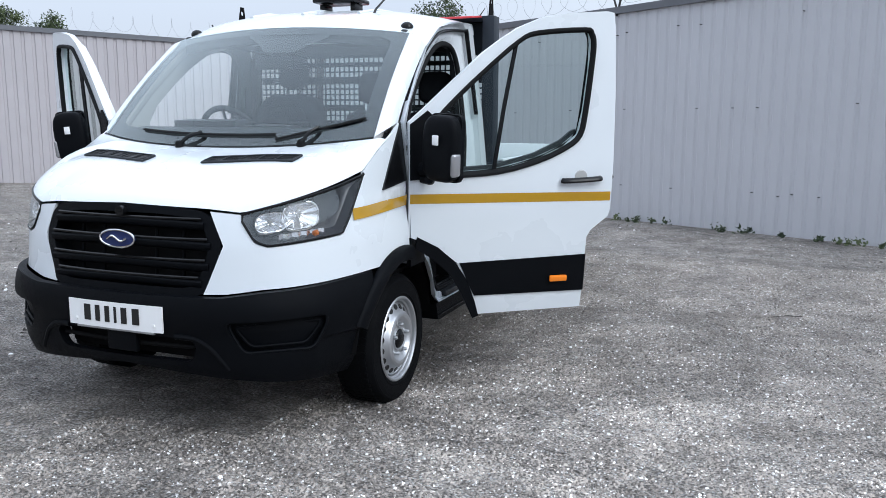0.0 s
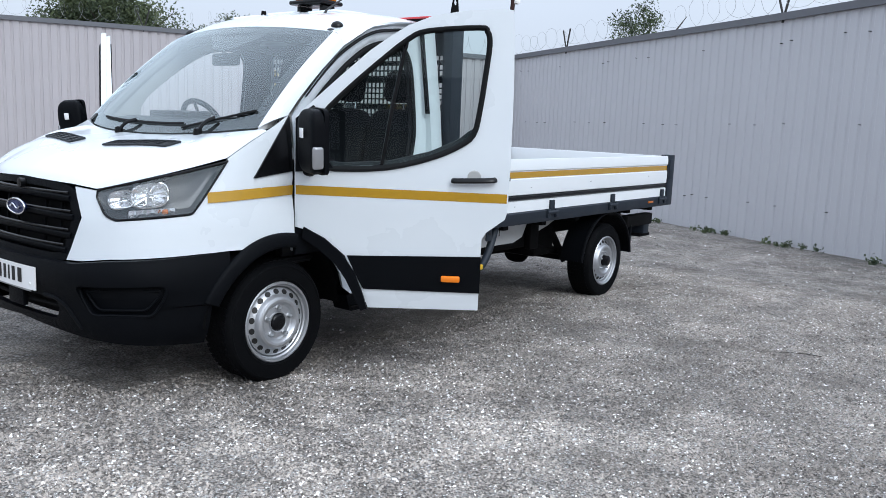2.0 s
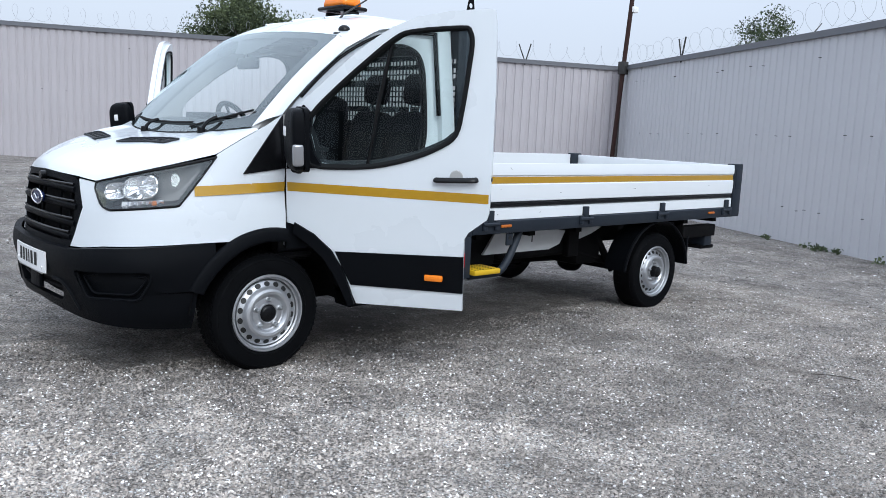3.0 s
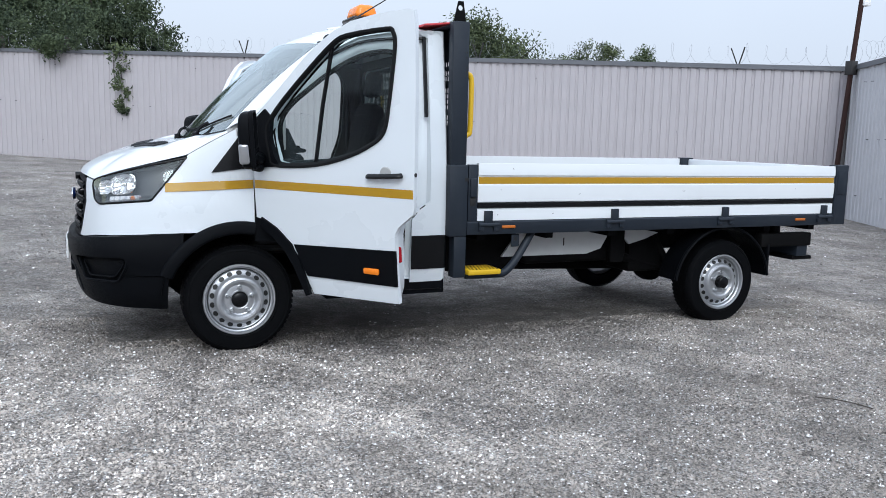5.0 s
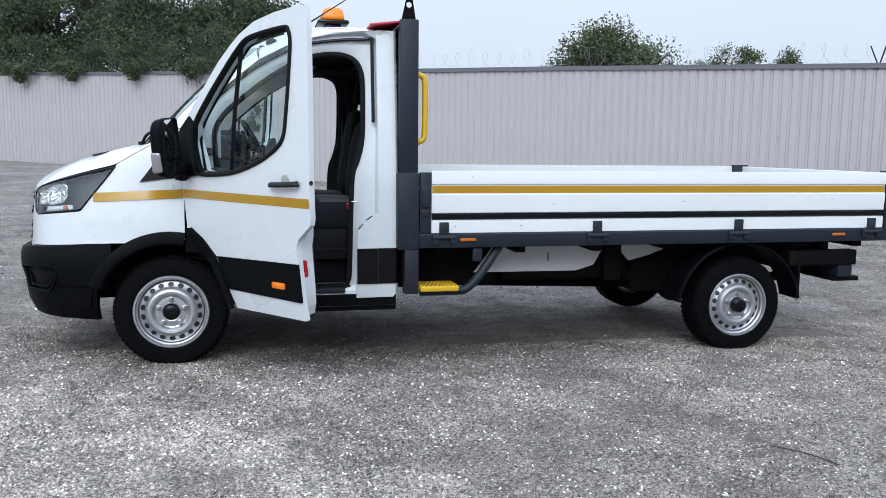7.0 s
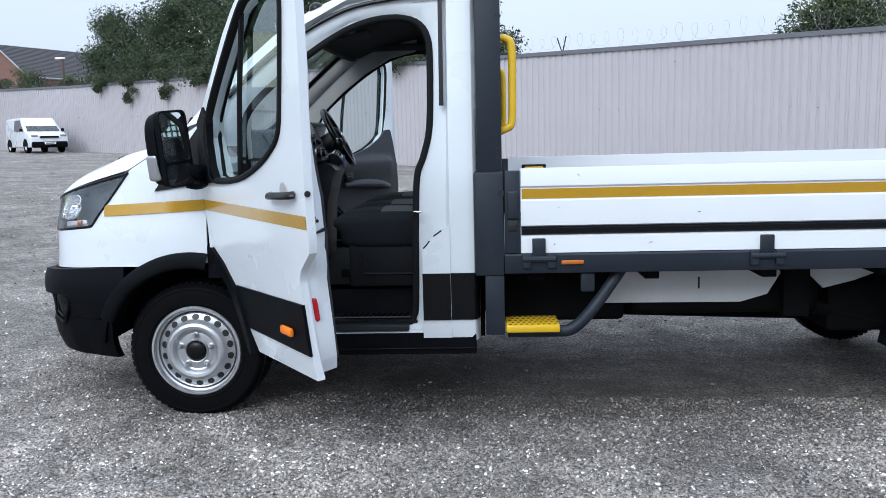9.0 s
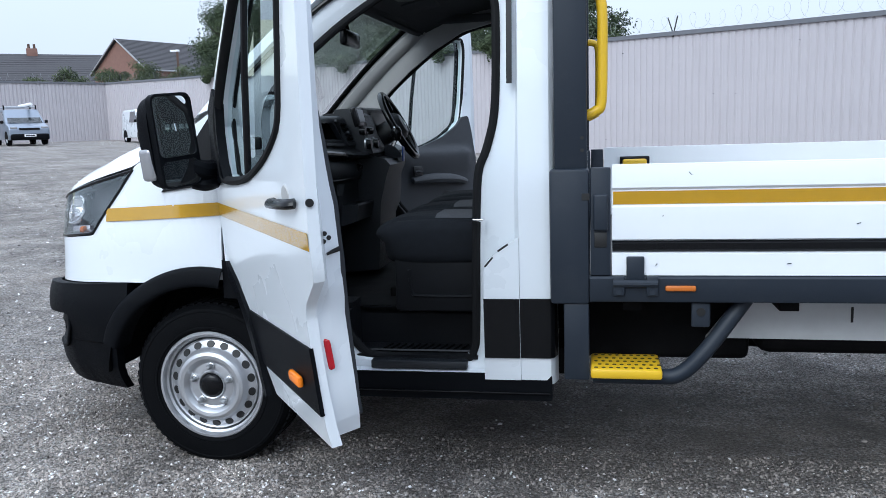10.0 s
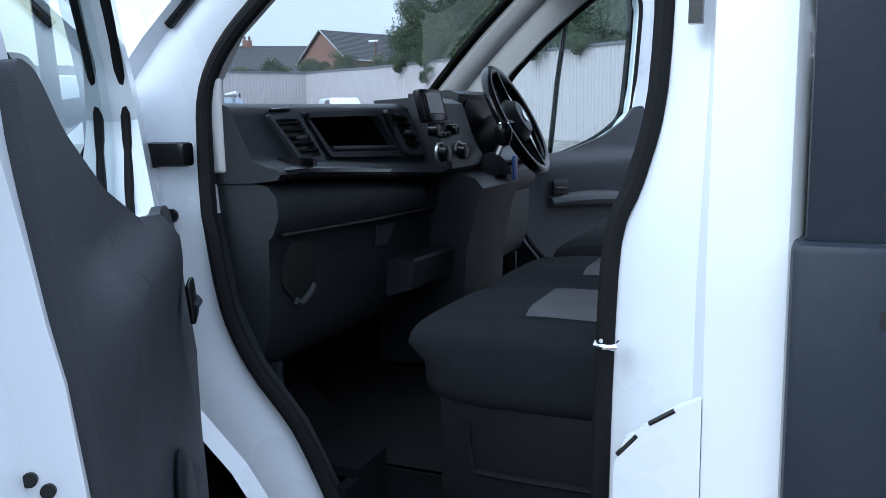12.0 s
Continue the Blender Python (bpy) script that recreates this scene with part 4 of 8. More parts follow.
# show plate with its short word as plain bars
px = nose(0, 0.56, 0.042, -1)[0]
def plate_at(y, z, out=0.0):
    """A point on the plate, which follows the bumper's curve a little."""
    back = 0.8 * (nose(abs(y), 0.56, 0.0, -1)[0] - nose(0, 0.56, 0.0, -1)[0])
    return Vector((px + back - out, YC + y, z))


plate_bm = grid(lambda i, j: plate_at(-0.24 + 0.48 * i, 0.508 + 0.108 * j), 16, 4, 0.007)
bmesh.ops.recalc_face_normals(plate_bm, faces=plate_bm.faces)
plate = part("number_plate", plate_bm, PLATE, truck, "white show plate with black marks")
for y, w in ((0.135, 0.034), (0.080, 0.024), (0.030, 0.024), (-0.012, 0.012), (-0.056, 0.028), (-0.115, 0.034)):
    part("mark", grid(lambda i, j: plate_at(y - w / 2 + w * i, 0.533 + 0.067 * j, 0.0085), 2, 2, 0.0015), BLACK_INK, plate)
part("plate_strap", box(px - 0.001, px + 0.008, YC - 0.2, YC + 0.2, 0.498, 0.508, 0.002), STEEL, plate)
for y in (-0.2, 0.2):
    part("screw", lathe([(0, -0.004), (0.007, -0.003), (0.007, 0.002), (0, 0.002)], 10, "x", plate_at(y, 0.535, 0.008)), PLATE, plate)


# ---- cab: screen, pillars, roof, sides ----
def screen_point(k, v, out=0.0):
    """k 0 at the cowl, 1 at the roof; v from -1 to 1 across."""
    a = Vector((-0.205 + 0.15 * abs(v) ** 2.4, 0.775 * v, 1.226 + 0.050 * abs(v) ** 2.2))
    b = Vector((0.40 + 0.10 * v * v, 0.712 * v, 1.832 - 0.039 * v * v))
    p = a.lerp(b, k)
    n = Vector((-0.70, 0, 0.71))
    p += n * (0.02 * math.sin(math.pi * k) + out)
    return (p.x, YC + p.y, p.z)


def roof_point(i, v, out=0.0):
    """i 0 at the screen, 1 at the cab's back."""
    x0 = 0.40 + 0.10 * v * v
    x = x0 + (1.20 - x0) * i
    zc = float(np.interp(x, [0.38, 0.5, 0.65, 0.85, 1.05, 1.2, 1.27], [1.820, 1.880, 1.930, 1.968, 1.975, 1.972, 1.96]))
    ze = float(np.interp(x, [0.48, 0.52, 0.7, 0.9, 1.1, 1.2], [1.782, 1.795, 1.85, 1.888, 1.905, 1.905]))
    we = float(np.interp(x, [0.4, 0.52, 0.7, 1.2], [0.678, 0.722, 0.772, 0.795]))
    a = abs(v)
    z = ze + (zc - ze) * (1 - a ** 3.2)
    top = screen_point(1.0, v)
    near = max(0.0, 1 - i * 5)
    z += (top[2] + 0.002 - z) * near
    return (x + (top[0] + 0.004 - x) * near, YC + we * v + (top[1] - YC - we * v) * near, z + out)


bm = grid(lambda i, j: roof_point(i, 2 * j - 1), 16, 36)
bmesh.ops.recalc_face_normals(bm, faces=bm.faces)
roof = part("roof", bm, WHITE, truck)
for q in (-0.45, 0.0, 0.45):
    part("roof_rib", tube([roof_point(i, q, 0.0) for i in frange(0.3, 0.93, 10)], 0.012, 6), WHITE, roof)
# rear edge of the roof rolls down into the back wall
part("roof_end", grid(lambda i, j: (roof_point(1, 2 * j - 1)[0] + 0.055 * math.sin(i * math.pi / 2), roof_point(1, 2 * j - 1)[1], roof_point(1, 2 * j - 1)[2] - 0.055 * (1 - math.cos(i * math.pi / 2))), 5, 30), WHITE, roof)

# windscreen glass, black border, wipers
bm = grid(lambda i, j: screen_point(i, 2 * j - 1, 0.006), 20, 36)
bmesh.ops.recalc_face_normals(bm, faces=bm.faces)
screen = part("windscreen", bm, GLASS_SCREEN, truck, "large raked windscreen with black border")
screen.visible_shadow = False
rim_o = [(0, 0), (1, 0), (1, 1), (0, 1)]
rim_i = rounded([(0.045, 0.10), (0.955, 0.10), (0.948, 0.94), (0.052, 0.94)], 0.07, 6)
part("screen_border", sheet(rim_o, [rim_i], lambda a, b, d: screen_point(b, 2 * a - 1, -0.004 - d), 0.002, frange(0, 1, 36)[1:-1], frange(0, 1, 20)[1:-1]), GLOSS_BLACK, screen)
part("sensor_patch", sheet(rounded([(0.27, 0.945), (0.63, 0.945), (0.545, 0.845), (0.505, 0.765), (0.385, 0.765), (0.345, 0.83)], 0.03), [], lambda a, b, d: screen_point(b, 2 * a - 1, -0.007 - d), 0.002), GLOSS_BLACK, screen)
cowl_bm = grid(lambda i, j: (Vector(cowl(2 * j - 1)) * Vector((1, math.copysign(1, 2 * j - 1), 1)) + Vector((-0.02 + 0.05 * i, YC, -0.012 + 0.004 * i))), 3, 30)
bmesh.ops.recalc_face_normals(cowl_bm, faces=cowl_bm.faces)
part("scuttle", cowl_bm, PLASTIC, truck)
for pv, va, vb, ka, kb in ((-0.60, -0.42, -0.93, 0.035, 0.150), (0.24, 0.62, -0.41, 0.080, 0.070)):
    base = Vector(screen_point(-0.01, pv, 0.018))
    mv, mk = va + (vb - va) * 0.5, (ka + kb) / 2
    mid = Vector(screen_point(mk, mv, 0.026))
    wiper = part("wiper", tube(smooth_path([base, base.lerp(mid, 0.5) + Vector((-0.006, 0, 0.012)), mid], 6), 0.009, 8), GLOSS_BLACK, truck, "black wiper arm and blade")
    blade = [Vector(screen_point(ka + (kb - ka) * q, va + (vb - va) * q, 0.013)) for q in frange(0, 1, 14)]
    part("blade", tube(blade, 0.008, 6, flat=0.6), RUBBER, wiper)
    part("pivot", lathe([(0, -0.02), (0.022, -0.02), (0.02, 0.015), (0, 0.02)], 14, "z", base), GLOSS_BLACK, wiper)


def side_y(z, inset=0.0):
    """The cab side's half width at a height."""
    w = float(np.interp(z, [0.3, 0.45, 0.7, 1.05, 1.4, 1.9], [0.865, 0.885, 0.892, 0.89, 0.855, 0.785]))
    return w - inset


APERTURE = [(0.262, 1.10), (0.252, 1.22), (0.255, 1.33), (0.31, 1.425), (0.44, 1.54), (0.58, 1.645), (0.74, 1.735), (0.90, 1.772), (1.02, 1.752), (1.072, 1.68), (1.080, 1.55), (1.074, 1.30), (1.045, 1.17), (1.015, 1.08), (1.004, 0.85), (0.996, 0.55), (0.985, 0.465), (0.94, 0.432), (0.66, 0.436), (0.585, 0.455), (0.535, 0.515), (0.50, 0.60), (0.44, 0.715), (0.35, 0.82), (0.295, 0.93)]
SURROUND = [(0.088, 1.08), (0.086, 1.22), (0.086, 1.345), (0.16, 1.425), (0.33, 1.585), (0.50, 1.725), (0.72, 1.842), (0.92, 1.882), (1.09, 1.895), (1.155, 1.86), (1.158, 1.55), (1.158, 1.30), (1.158, 1.17), (1.158, 1.02), (1.158, 0.85), (1.158, 0.55), (1.158, 0.42), (1.10, 0.398), (0.66, 0.398), (0.50, 0.398), (0.435, 0.44), (0.41, 0.52), (0.33, 0.63), (0.22, 0.73), (0.10, 0.78)]


def cab_side(side):
    def at(x, z, inset):
        return (x, YC + side * side_y(z, inset), z)
    # pillar between screen and door
    scr = [screen_point(k, side * 1.0, 0.004) for k in frange(0, 1, 10)]
    outer = smooth_path([at(0.086, 1.345, 0.03), at(0.16, 1.425, 0.03), at(0.33, 1.585, 0.02), at(0.50, 1.725, 0.012)], 4)
    outer = [outer[round(k * (len(outer) - 1) / 10)] for k in range(11)]
    bm = bmesh.new()
    rows = []
    for a, b in zip(scr, outer):
        a, b = Vector(a), Vector(b)
        m = a.lerp(b, 0.5) + Vector((-0.012, side * 0.02, 0.008))
        rows.append([bm.verts.new(p) for p in smooth_path([a, m, b], 3)])
    for r0, r1 in zip(rows, rows[1:]):
        for k in range(len(r0) - 1):
            bm.faces.new((r0[k], r0[k + 1], r1[k + 1], r1[k]))
    bmesh.ops.recalc_face_normals(bm, faces=bm.faces)
    part("screen_pillar", bm, WHITE, truck)
    # cant rail joining roof edge to door surround
    bm = grid(lambda i, j: (Vector(roof_point(i, side * 1.0)).lerp(Vector(at(0.50 + 0.655 * i, float(np.interp(0.5 + 0.655 * i, [0.5, 0.72, 0.92, 1.09, 1.155], [1.725, 1.842, 1.882, 1.895, 1.86])), 0.01)), j)), 14, 3)
    bmesh.ops.recalc_face_normals(bm, faces=bm.faces)
    part("cant_rail", bm, WHITE, truck)
    # white door surround: a stepped ring from the outer skin to the aperture
    bm = bmesh.new()
    n = len(APERTURE)
    rings = []
    for t, inset in ((0.0, 0.0), (0.12, 0.030), (0.62, 0.036), (0.80, 0.060), (1.0, 0.062), (1.0, 0.078)):
        rings.append([bm.verts.new(at(SURROUND[i][0] + (APERTURE[i][0] - SURROUND[i][0]) * t, SURROUND[i][1] + (APERTURE[i][1] - SURROUND[i][1]) * t, inset)) for i in range(n)])
    for a, b in zip(rings, rings[1:]):
        for i in range(n):
            bm.faces.new((a[i], a[(i + 1) % n], b[(i + 1) % n], b[i]))
    bmesh.ops.recalc_face_normals(bm, faces=bm.faces)
    ring = part("door_surround", bm, WHITE, truck, sharp=50)
    bm = bmesh.new()
    rings = []
    for t, inset in ((1.0, 0.078), (1.0, 0.098), (0.45, 0.105), (0.0, 0.10)):
        rings.append([bm.verts.new(at(SURROUND[i][0] + (APERTURE[i][0] - SURROUND[i][0]) * t, SURROUND[i][1] + (APERTURE[i][1] - SURROUND[i][1]) * t, inset)) for i in range(n)])
    for a, b in zip(rings, rings[1:]):
        for i in range(n):
            bm.faces.new((a[i], a[(i + 1) % n], b[(i + 1) % n], b[i]))
    bmesh.ops.recalc_face_normals(bm, faces=bm.faces)
    lining = part("aperture_trim", bm, PILLAR_TRIM, ring)
    lining.data.materials.append(DASH_LOW)      # dark kick panels below the pale pillar trim
    for fc in lining.data.polygons:
        fc.material_index = int(fc.center.z < 1.12 or fc.center.x > 0.85)
    seal = smooth_path([at(x, z, 0.062) for x, z in APERTURE + APERTURE[:1]], 4)[:-1]
    part("door_seal", tube(seal, 0.015, 10, closed=True), RUBBER, ring)
    # rear quarter of the cab, rounding into the back wall
    def quarter(i, z, out=0.0):
        x = 1.1565 + 0.1055 * min(1, i * 1.25)
        w = side_y(z) - (0.0 if i < 0.7 else 0.06 * (1 - math.cos((i - 0.7) / 0.3 * math.pi / 2)))
        return (x + 0.02 * max(0, (i - 0.7) / 0.3), YC + side * (w + out), z)
    bm = grid(lambda i, j: quarter(i, 0.36 + 1.55 * j), 12, 34)
    bmesh.ops.recalc_face_normals(bm, faces=bm.faces)
    part("rear_quarter", bm, WHITE, truck)
    bm = grid(lambda i, j: quarter(i * 0.99, 0.457 + 0.208 * j, 0.006), 12, 6, 0.005)
    part("black_band", bm, GLOSS_BLACK, truck)
    # lower pillar cover with its black band
    cover = [(1.03, 0.375), (1.156, 0.375), (1.156, 0.873), (1.12, 0.855), (1.05, 0.80), (1.035, 0.76)]
    part("pillar_cover", sheet(cover, [], lambda a, b, d: at(a, b, -0.006 + d), 0.02, (), frange(0.4, 0.8, 6)), WHITE, truck)
    part("black_band", sheet([(1.033, 0.457), (1.155, 0.457), (1.155, 0.665), (1.033, 0.665)], [], lambda a, b, d: at(a, b, -0.011 + d), 0.005, (), (0.55,)), GLOSS_BLACK, truck)
    part("slit", tube([at(1.040, 0.775, -0.004), at(1.068, 0.808, -0.004)], 0.004, 6), BLACK_INK, truck)
    part("slit", tube([at(1.085, 0.828, -0.004), at(1.12, 0.852, -0.004)], 0.004, 6), BLACK_INK, truck)
    # black moulding beside the gutter
    part("gutter_strip", tube(smooth_path([at(0.20, 1.445, 0.022), at(0.34, 1.572, 0.022), at(0.50, 1.694, 0.022), at(0.72, 1.806, 0.022), at(0.92, 1.845, 0.020), at(1.09, 1.858, 0.012), at(1.131, 1.86, -0.002)], 5), 0.009, 8), GLOSS_BLACK, truck)
    part("gutter_strip", sheet([(1.122, 1.385), (1.140, 1.385), (1.140, 1.87), (1.122, 1.87)], [], lambda a, b, d: at(a, b, -0.012 + d), 0.02, (), (1.5, 1.7)), GLOSS_BLACK, truck)
    # striker
    st = Vector(at(1.035, 0.934, 0.03))
    part("striker", tube(smooth_path([st, st + Vector((-0.002, side * 0.028, 0.0)), st + Vector((-0.03, side * 0.028, 0)), st + Vector((-0.03, 0, 0))], 3), 0.005, 8), CHROME, truck)
    part("check_strap", box(0.15, 0.245, YC + side * 0.85 - 0.012, YC + side * 0.85 + 0.02, 1.19, 1.235, 0.008), GLOSS_BLACK, truck)
    part("pillar_plug", lathe([(0, -0.003), (0.013, -0.003), (0.013, 0.003), (0, 0.003)], 14, "y", (0.205, YC + side * 0.858, 1.10)), BLACK_INK, truck)
    part("liner_flap", sheet([(0.087, 0.66), (0.087, 0.80), (0.15, 0.782), (0.235, 0.722), (0.27, 0.66)], [], lambda a, b, d: at(a, b, -0.004 + d), 0.02), PLASTIC, truck)
    # door hinges on the front pillar
    for z in (0.70, 1.16):
        part("hinge", box(0.10, 0.17, YC + side * 0.865 - 0.03, YC + side * 0.865 + 0.03, z - 0.03, z + 0.03, 0.008), WHITE, truck)
    # sill step below the door
    part("sill_rail", sheet(rounded([(0.50, 0.30), (1.262, 0.30), (1.262, 0.394), (0.47, 0.394)], 0.01), [], lambda a, b, d: (a, YC + side * (0.875 - d), b), 0.12), PLASTIC, truck)
    part("sill_lip", box(0.50, 1.255, YC + side * 0.85, YC + side * 0.888, 0.326, 0.332, 0.002), GLOSS_BLACK, truck)
    # wheel housing, seen past the open door
    arc = grid(lambda i, j: (0.425 * math.cos(math.radians(4 + 172 * i)), YC + side * (0.50 + 0.36 * j), 0.33 + 0.425 * math.sin(math.radians(4 + 172 * i))), 24, 3)
    part("wheel_housing", arc, CHASSIS, truck)


for s in (-1, 1):
    cab_side(s)

# back wall with its window, and a grey headlining under the roof
part("back_wall", sheet([(-0.77, 0.40), (0.77, 0.40), (0.79, 1.3), (0.74, 1.86), (-0.74, 1.86), (-0.79, 1.3)], [rounded([(-0.70, 1.20), (0.70, 1.20), (0.68, 1.76), (-0.68, 1.76)], 0.06)], lambda a, b, d: (1.262 - d, YC + a, b), 0.03), WHITE, truck)
part("back_trim", sheet([(-0.76, 0.42), (0.76, 0.42), (0.77, 1.3), (0.72, 1.82), (-0.72, 1.82), (-0.77, 1.3)], [rounded([(-0.68, 1.22), (0.68, 1.22), (0.66, 1.755), (-0.66, 1.755)], 0.06)], lambda a, b, d: (1.228 - d, YC + a, b), 0.02), DASH, truck)
part("rear_window", grid(lambda i, j: (1.268, YC + 0.71 * (2 * i - 1), 1.19 + 0.58 * j), 4, 4), GLASS_DOOR, truck).visible_shadow = False
bm = grid(lambda i, j: (lambda p: (p[0] + (0.05 if i < 0.05 else 0), p[1], p[2] - 0.075))(roof_point(i, (2 * j - 1) * 0.97)), 12, 24)
part("headlining", bm, HEADLINER, truck)
# dark engine bay and floor pan close the underside
part("engine_bay", boxes([(-0.66, 0.12, YC - 0.44, YC + 0.44, 0.34, 0.93), (-0.42, 0.12, YC - 0.74, YC - 0.44, 0.80, 0.93), (-0.42, 0.12, YC + 0.44, YC + 0.74, 0.80, 0.93)]), CHASSIS, truck)

# roof fittings
for s in (-1, 1):
    p = roof_point(0.16, s * 0.90)
    part("clearance_lamp", lathe([(0, -0.012), (0.034, -0.012), (0.034, 0.002), (0.026, 0.014), (0.012, 0.022), (0, 0.024)], 18, "z", p), GLOSS_BLACK, roof)
a0 = Vector(roof_point(0.38, -0.52))
part("aerial", tube([a0 + Vector((0, 0, -0.01)), a0 + Vector((0.02, 0, 0.02)), a0 + Vector((0.36, -0.02, 0.24))], lambda q: 0.010 * (1 - 0.75 * q), 8), BLACK_INK, roof)
beacon = new("amber_beacon")
beacon.parent = truck
tagged(beacon, "amber beacon light bar on black stand")
bx, bz = 0.965, 1.998
for dy in (-0.10, 0.10):
    part("leg", box(bx - 0.05, bx + 0.05, YC - 0.07 + dy - 0.016, YC - 0.07 + dy + 0.016, 1.962, bz + 0.02, 0.004), GLOSS_BLACK, beacon)
part("base", box(bx - 0.10, bx + 0.10, YC - 0.07 - 0.14, YC - 0.07 + 0.14, bz + 0.022, bz + 0.05, 0.012), GLOSS_BLACK, beacon)
bm = box(bx - 0.080, bx + 0.080, YC - 0.07 - 0.128, YC - 0.07 + 0.128, bz + 0.045, bz + 0.132, 0.0)
for v in bm.verts:
    if v.co.z > bz + 0.09:
        v.co.x = bx + (v.co.x - bx) * 0.72
        v.co.y = YC - 0.07 + (v.co.y - YC + 0.07) * 0.86
bmesh.ops.bevel(bm, geom=bm.edges[:], offset=0.03, segments=4, profile=0.5, affect="EDGES")
part("lens", bm, ORANGE, beacon)


# ---- doors ----
DOOR = [(0.0, 0.795), (0.0, 1.02), (0.0, 1.345), (0.075, 1.41), (0.20, 1.525), (0.36, 1.668), (0.46, 1.74), (0.54, 1.79), (0.66, 1.84), (0.82, 1.868), (1.00, 1.882), (1.038, 1.876), (1.048, 1.80), (1.058, 1.50), (1.060, 1.15), (1.055, 0.91), (1.045, 0.875), (0.955, 0.805), (0.935, 0.77), (0.932, 0.60), (0.932, 0.392), (0.368, 0.384), (0.335, 0.47), (0.25, 0.66), (0.16, 0.735), (0.06, 0.785)]
WINDOW = [(0.135, 1.110), (0.20, 1.095), (0.45, 1.110), (0.66, 1.163), (0.80, 1.225), (0.872, 1.285), (0.898, 1.40), (0.922, 1.60), (0.932, 1.72), (0.918, 1.775), (0.88, 1.79), (0.64, 1.768), (0.545, 1.728), (0.40, 1.61), (0.25, 1.475), (0.14, 1.36), (0.10, 1.27)]


def bend(z):
    """How far the door's skin lies inside its widest line."""
    return float(np.interp(z, [0.38, 0.5, 0.72, 0.95, 1.1, 1.4, 1.9], [0.022, 0.006, 0.0, 0.0, 0.006, 0.032, 0.080]))


def door(side, angle):
    """Built closed, x along it from the hinge; then swung open."""
    root = new("door")
    root.parent = truck
    tagged(root, "open white cab door with gold tape and dark inner trim")
    # the hinge line leans with the cab's side, so the open door stands out almost upright
    hinge = Matrix.Translation((0.09, YC + side * 0.882, 0.96))
    root.matrix_basis = hinge @ Matrix.Rotation(radians(angle), 4, Vector((-0.087, side * -0.044, 0.995))) @ Matrix.Translation((0, 0, -0.96))
    def f(a, b, d):
        return (a, side * (0.004 - bend(b) - d), b)
    cuts = (0.45, 0.55, 0.65, 0.75, 0.85, 0.95, 1.05, 1.15, 1.25, 1.35, 1.45, 1.55, 1.65, 1.75, 1.83)
    part("skin", sheet(DOOR, [WINDOW], f, 0.030, (0.2, 0.5, 0.8), cuts), WHITE, root)
    # inner pressing in two steps: a slanting flange behind the skin's edge, then the shut face
    inner = [(0.03, 0.80), (0.03, 1.30), (0.10, 1.40), (0.37, 1.64), (0.55, 1.765), (0.82, 1.842), (1.024, 1.862), (1.036, 1.80), (1.046, 1.50), (1.050, 1.30), (1.050, 1.10), (1.045, 0.92), (1.005, 0.868), (0.928, 0.80), (0.924, 0.56), (0.918, 0.46), (0.895, 0.405), (0.39, 0.41), (0.30, 0.62), (0.10, 0.79)]
    def depth(b):
        return float(np.interp(b, [0.4, 0.55, 0.8, 1.05, 1.25, 1.4, 1.9], [0.078, 0.086, 0.087, 0.078, 0.050, 0.036, 0.028]))
    def shut(b, q):
        """How far forward of its rim the shut face lies, q of the way in."""
        wide = float(np.interp(b, [0.78, 0.90, 1.2, 1.45], [0.0, 1.0, 1.0, 0.45]))
        return wide * (0.088 * min(1.0, q / 0.5) + 0.016 * max(0.0, q - 0.5)) + (1 - wide) * 0.016 * q
    def pressing(q0, q1):
        def g(a, b, d):
            q = q0 + (q1 - q0) * d
            edge = float(np.interp(a, [0.80, 0.90], [0, 1])) if b < 0.8 else float(np.interp(a, [0.925, 1.0], [0, 1]))
            return (a - shut(b, q) * edge, side * (-0.024 - bend(b) - q * depth(b)), b)
        return g
    part("inner_frame", sheet(inner, [WINDOW], pressing(0.0, 0.5), 1.0, (0.2, 0.5, 0.8), cuts), WHITE, root)
    part("shut_face", sheet(inner, [WINDOW], pressing(0.5, 1.0), 1.0, (0.2, 0.5, 0.8), cuts), WHITE, root)
    # glass, its black channel and the quarter-light bar
    def h(a, b, d):
        return (a, side * (-0.030 - bend(b) - d), b)
    cx = sum(a for a, b in WINDOW) / len(WINDOW)
    cz = sum(b for a, b in WINDOW) / len(WINDOW)
    big = [(cx + (a - cx) * 1.01, cz + (b - cz) * 1.01) for a, b in WINDOW]
    pane = sheet(big, [], h, 0.004, (), cuts)
    pane.verts.index_update()
    bmesh.ops.delete(pane, geom=[v for v in pane.verts if v.index >= len(pane.verts) // 2], context="VERTS")
    o = part("window_glass", pane, GLASS_DOOR, root)
    o.visible_shadow = False
    path = smooth_path([(a, side * (0.002 - bend(b)), b) for a, b in WINDOW + WINDOW[:1]], 3)[:-1]
    part("window_seal", tube(path, 0.0165, 8, closed=True, flat=0.7), RUBBER, root)
    path = smooth_path([(a, side * (-0.052 - bend(b)), b) for a, b in WINDOW + WINDOW[:1]], 3)[:-1]
    part("inner_seal", tube(path, 0.009, 8, closed=True, flat=0.8), RUBBER, root)
    part("quarter_bar", tube([(0.535, side * (-0.012 - bend(1.72)), 1.725), (0.475, side * (-0.012 - bend(1.4)), 1.42), (0.425, side * (-0.012 - bend(1.11)), 1.10)], 0.011, 8), GLOSS_BLACK, root)
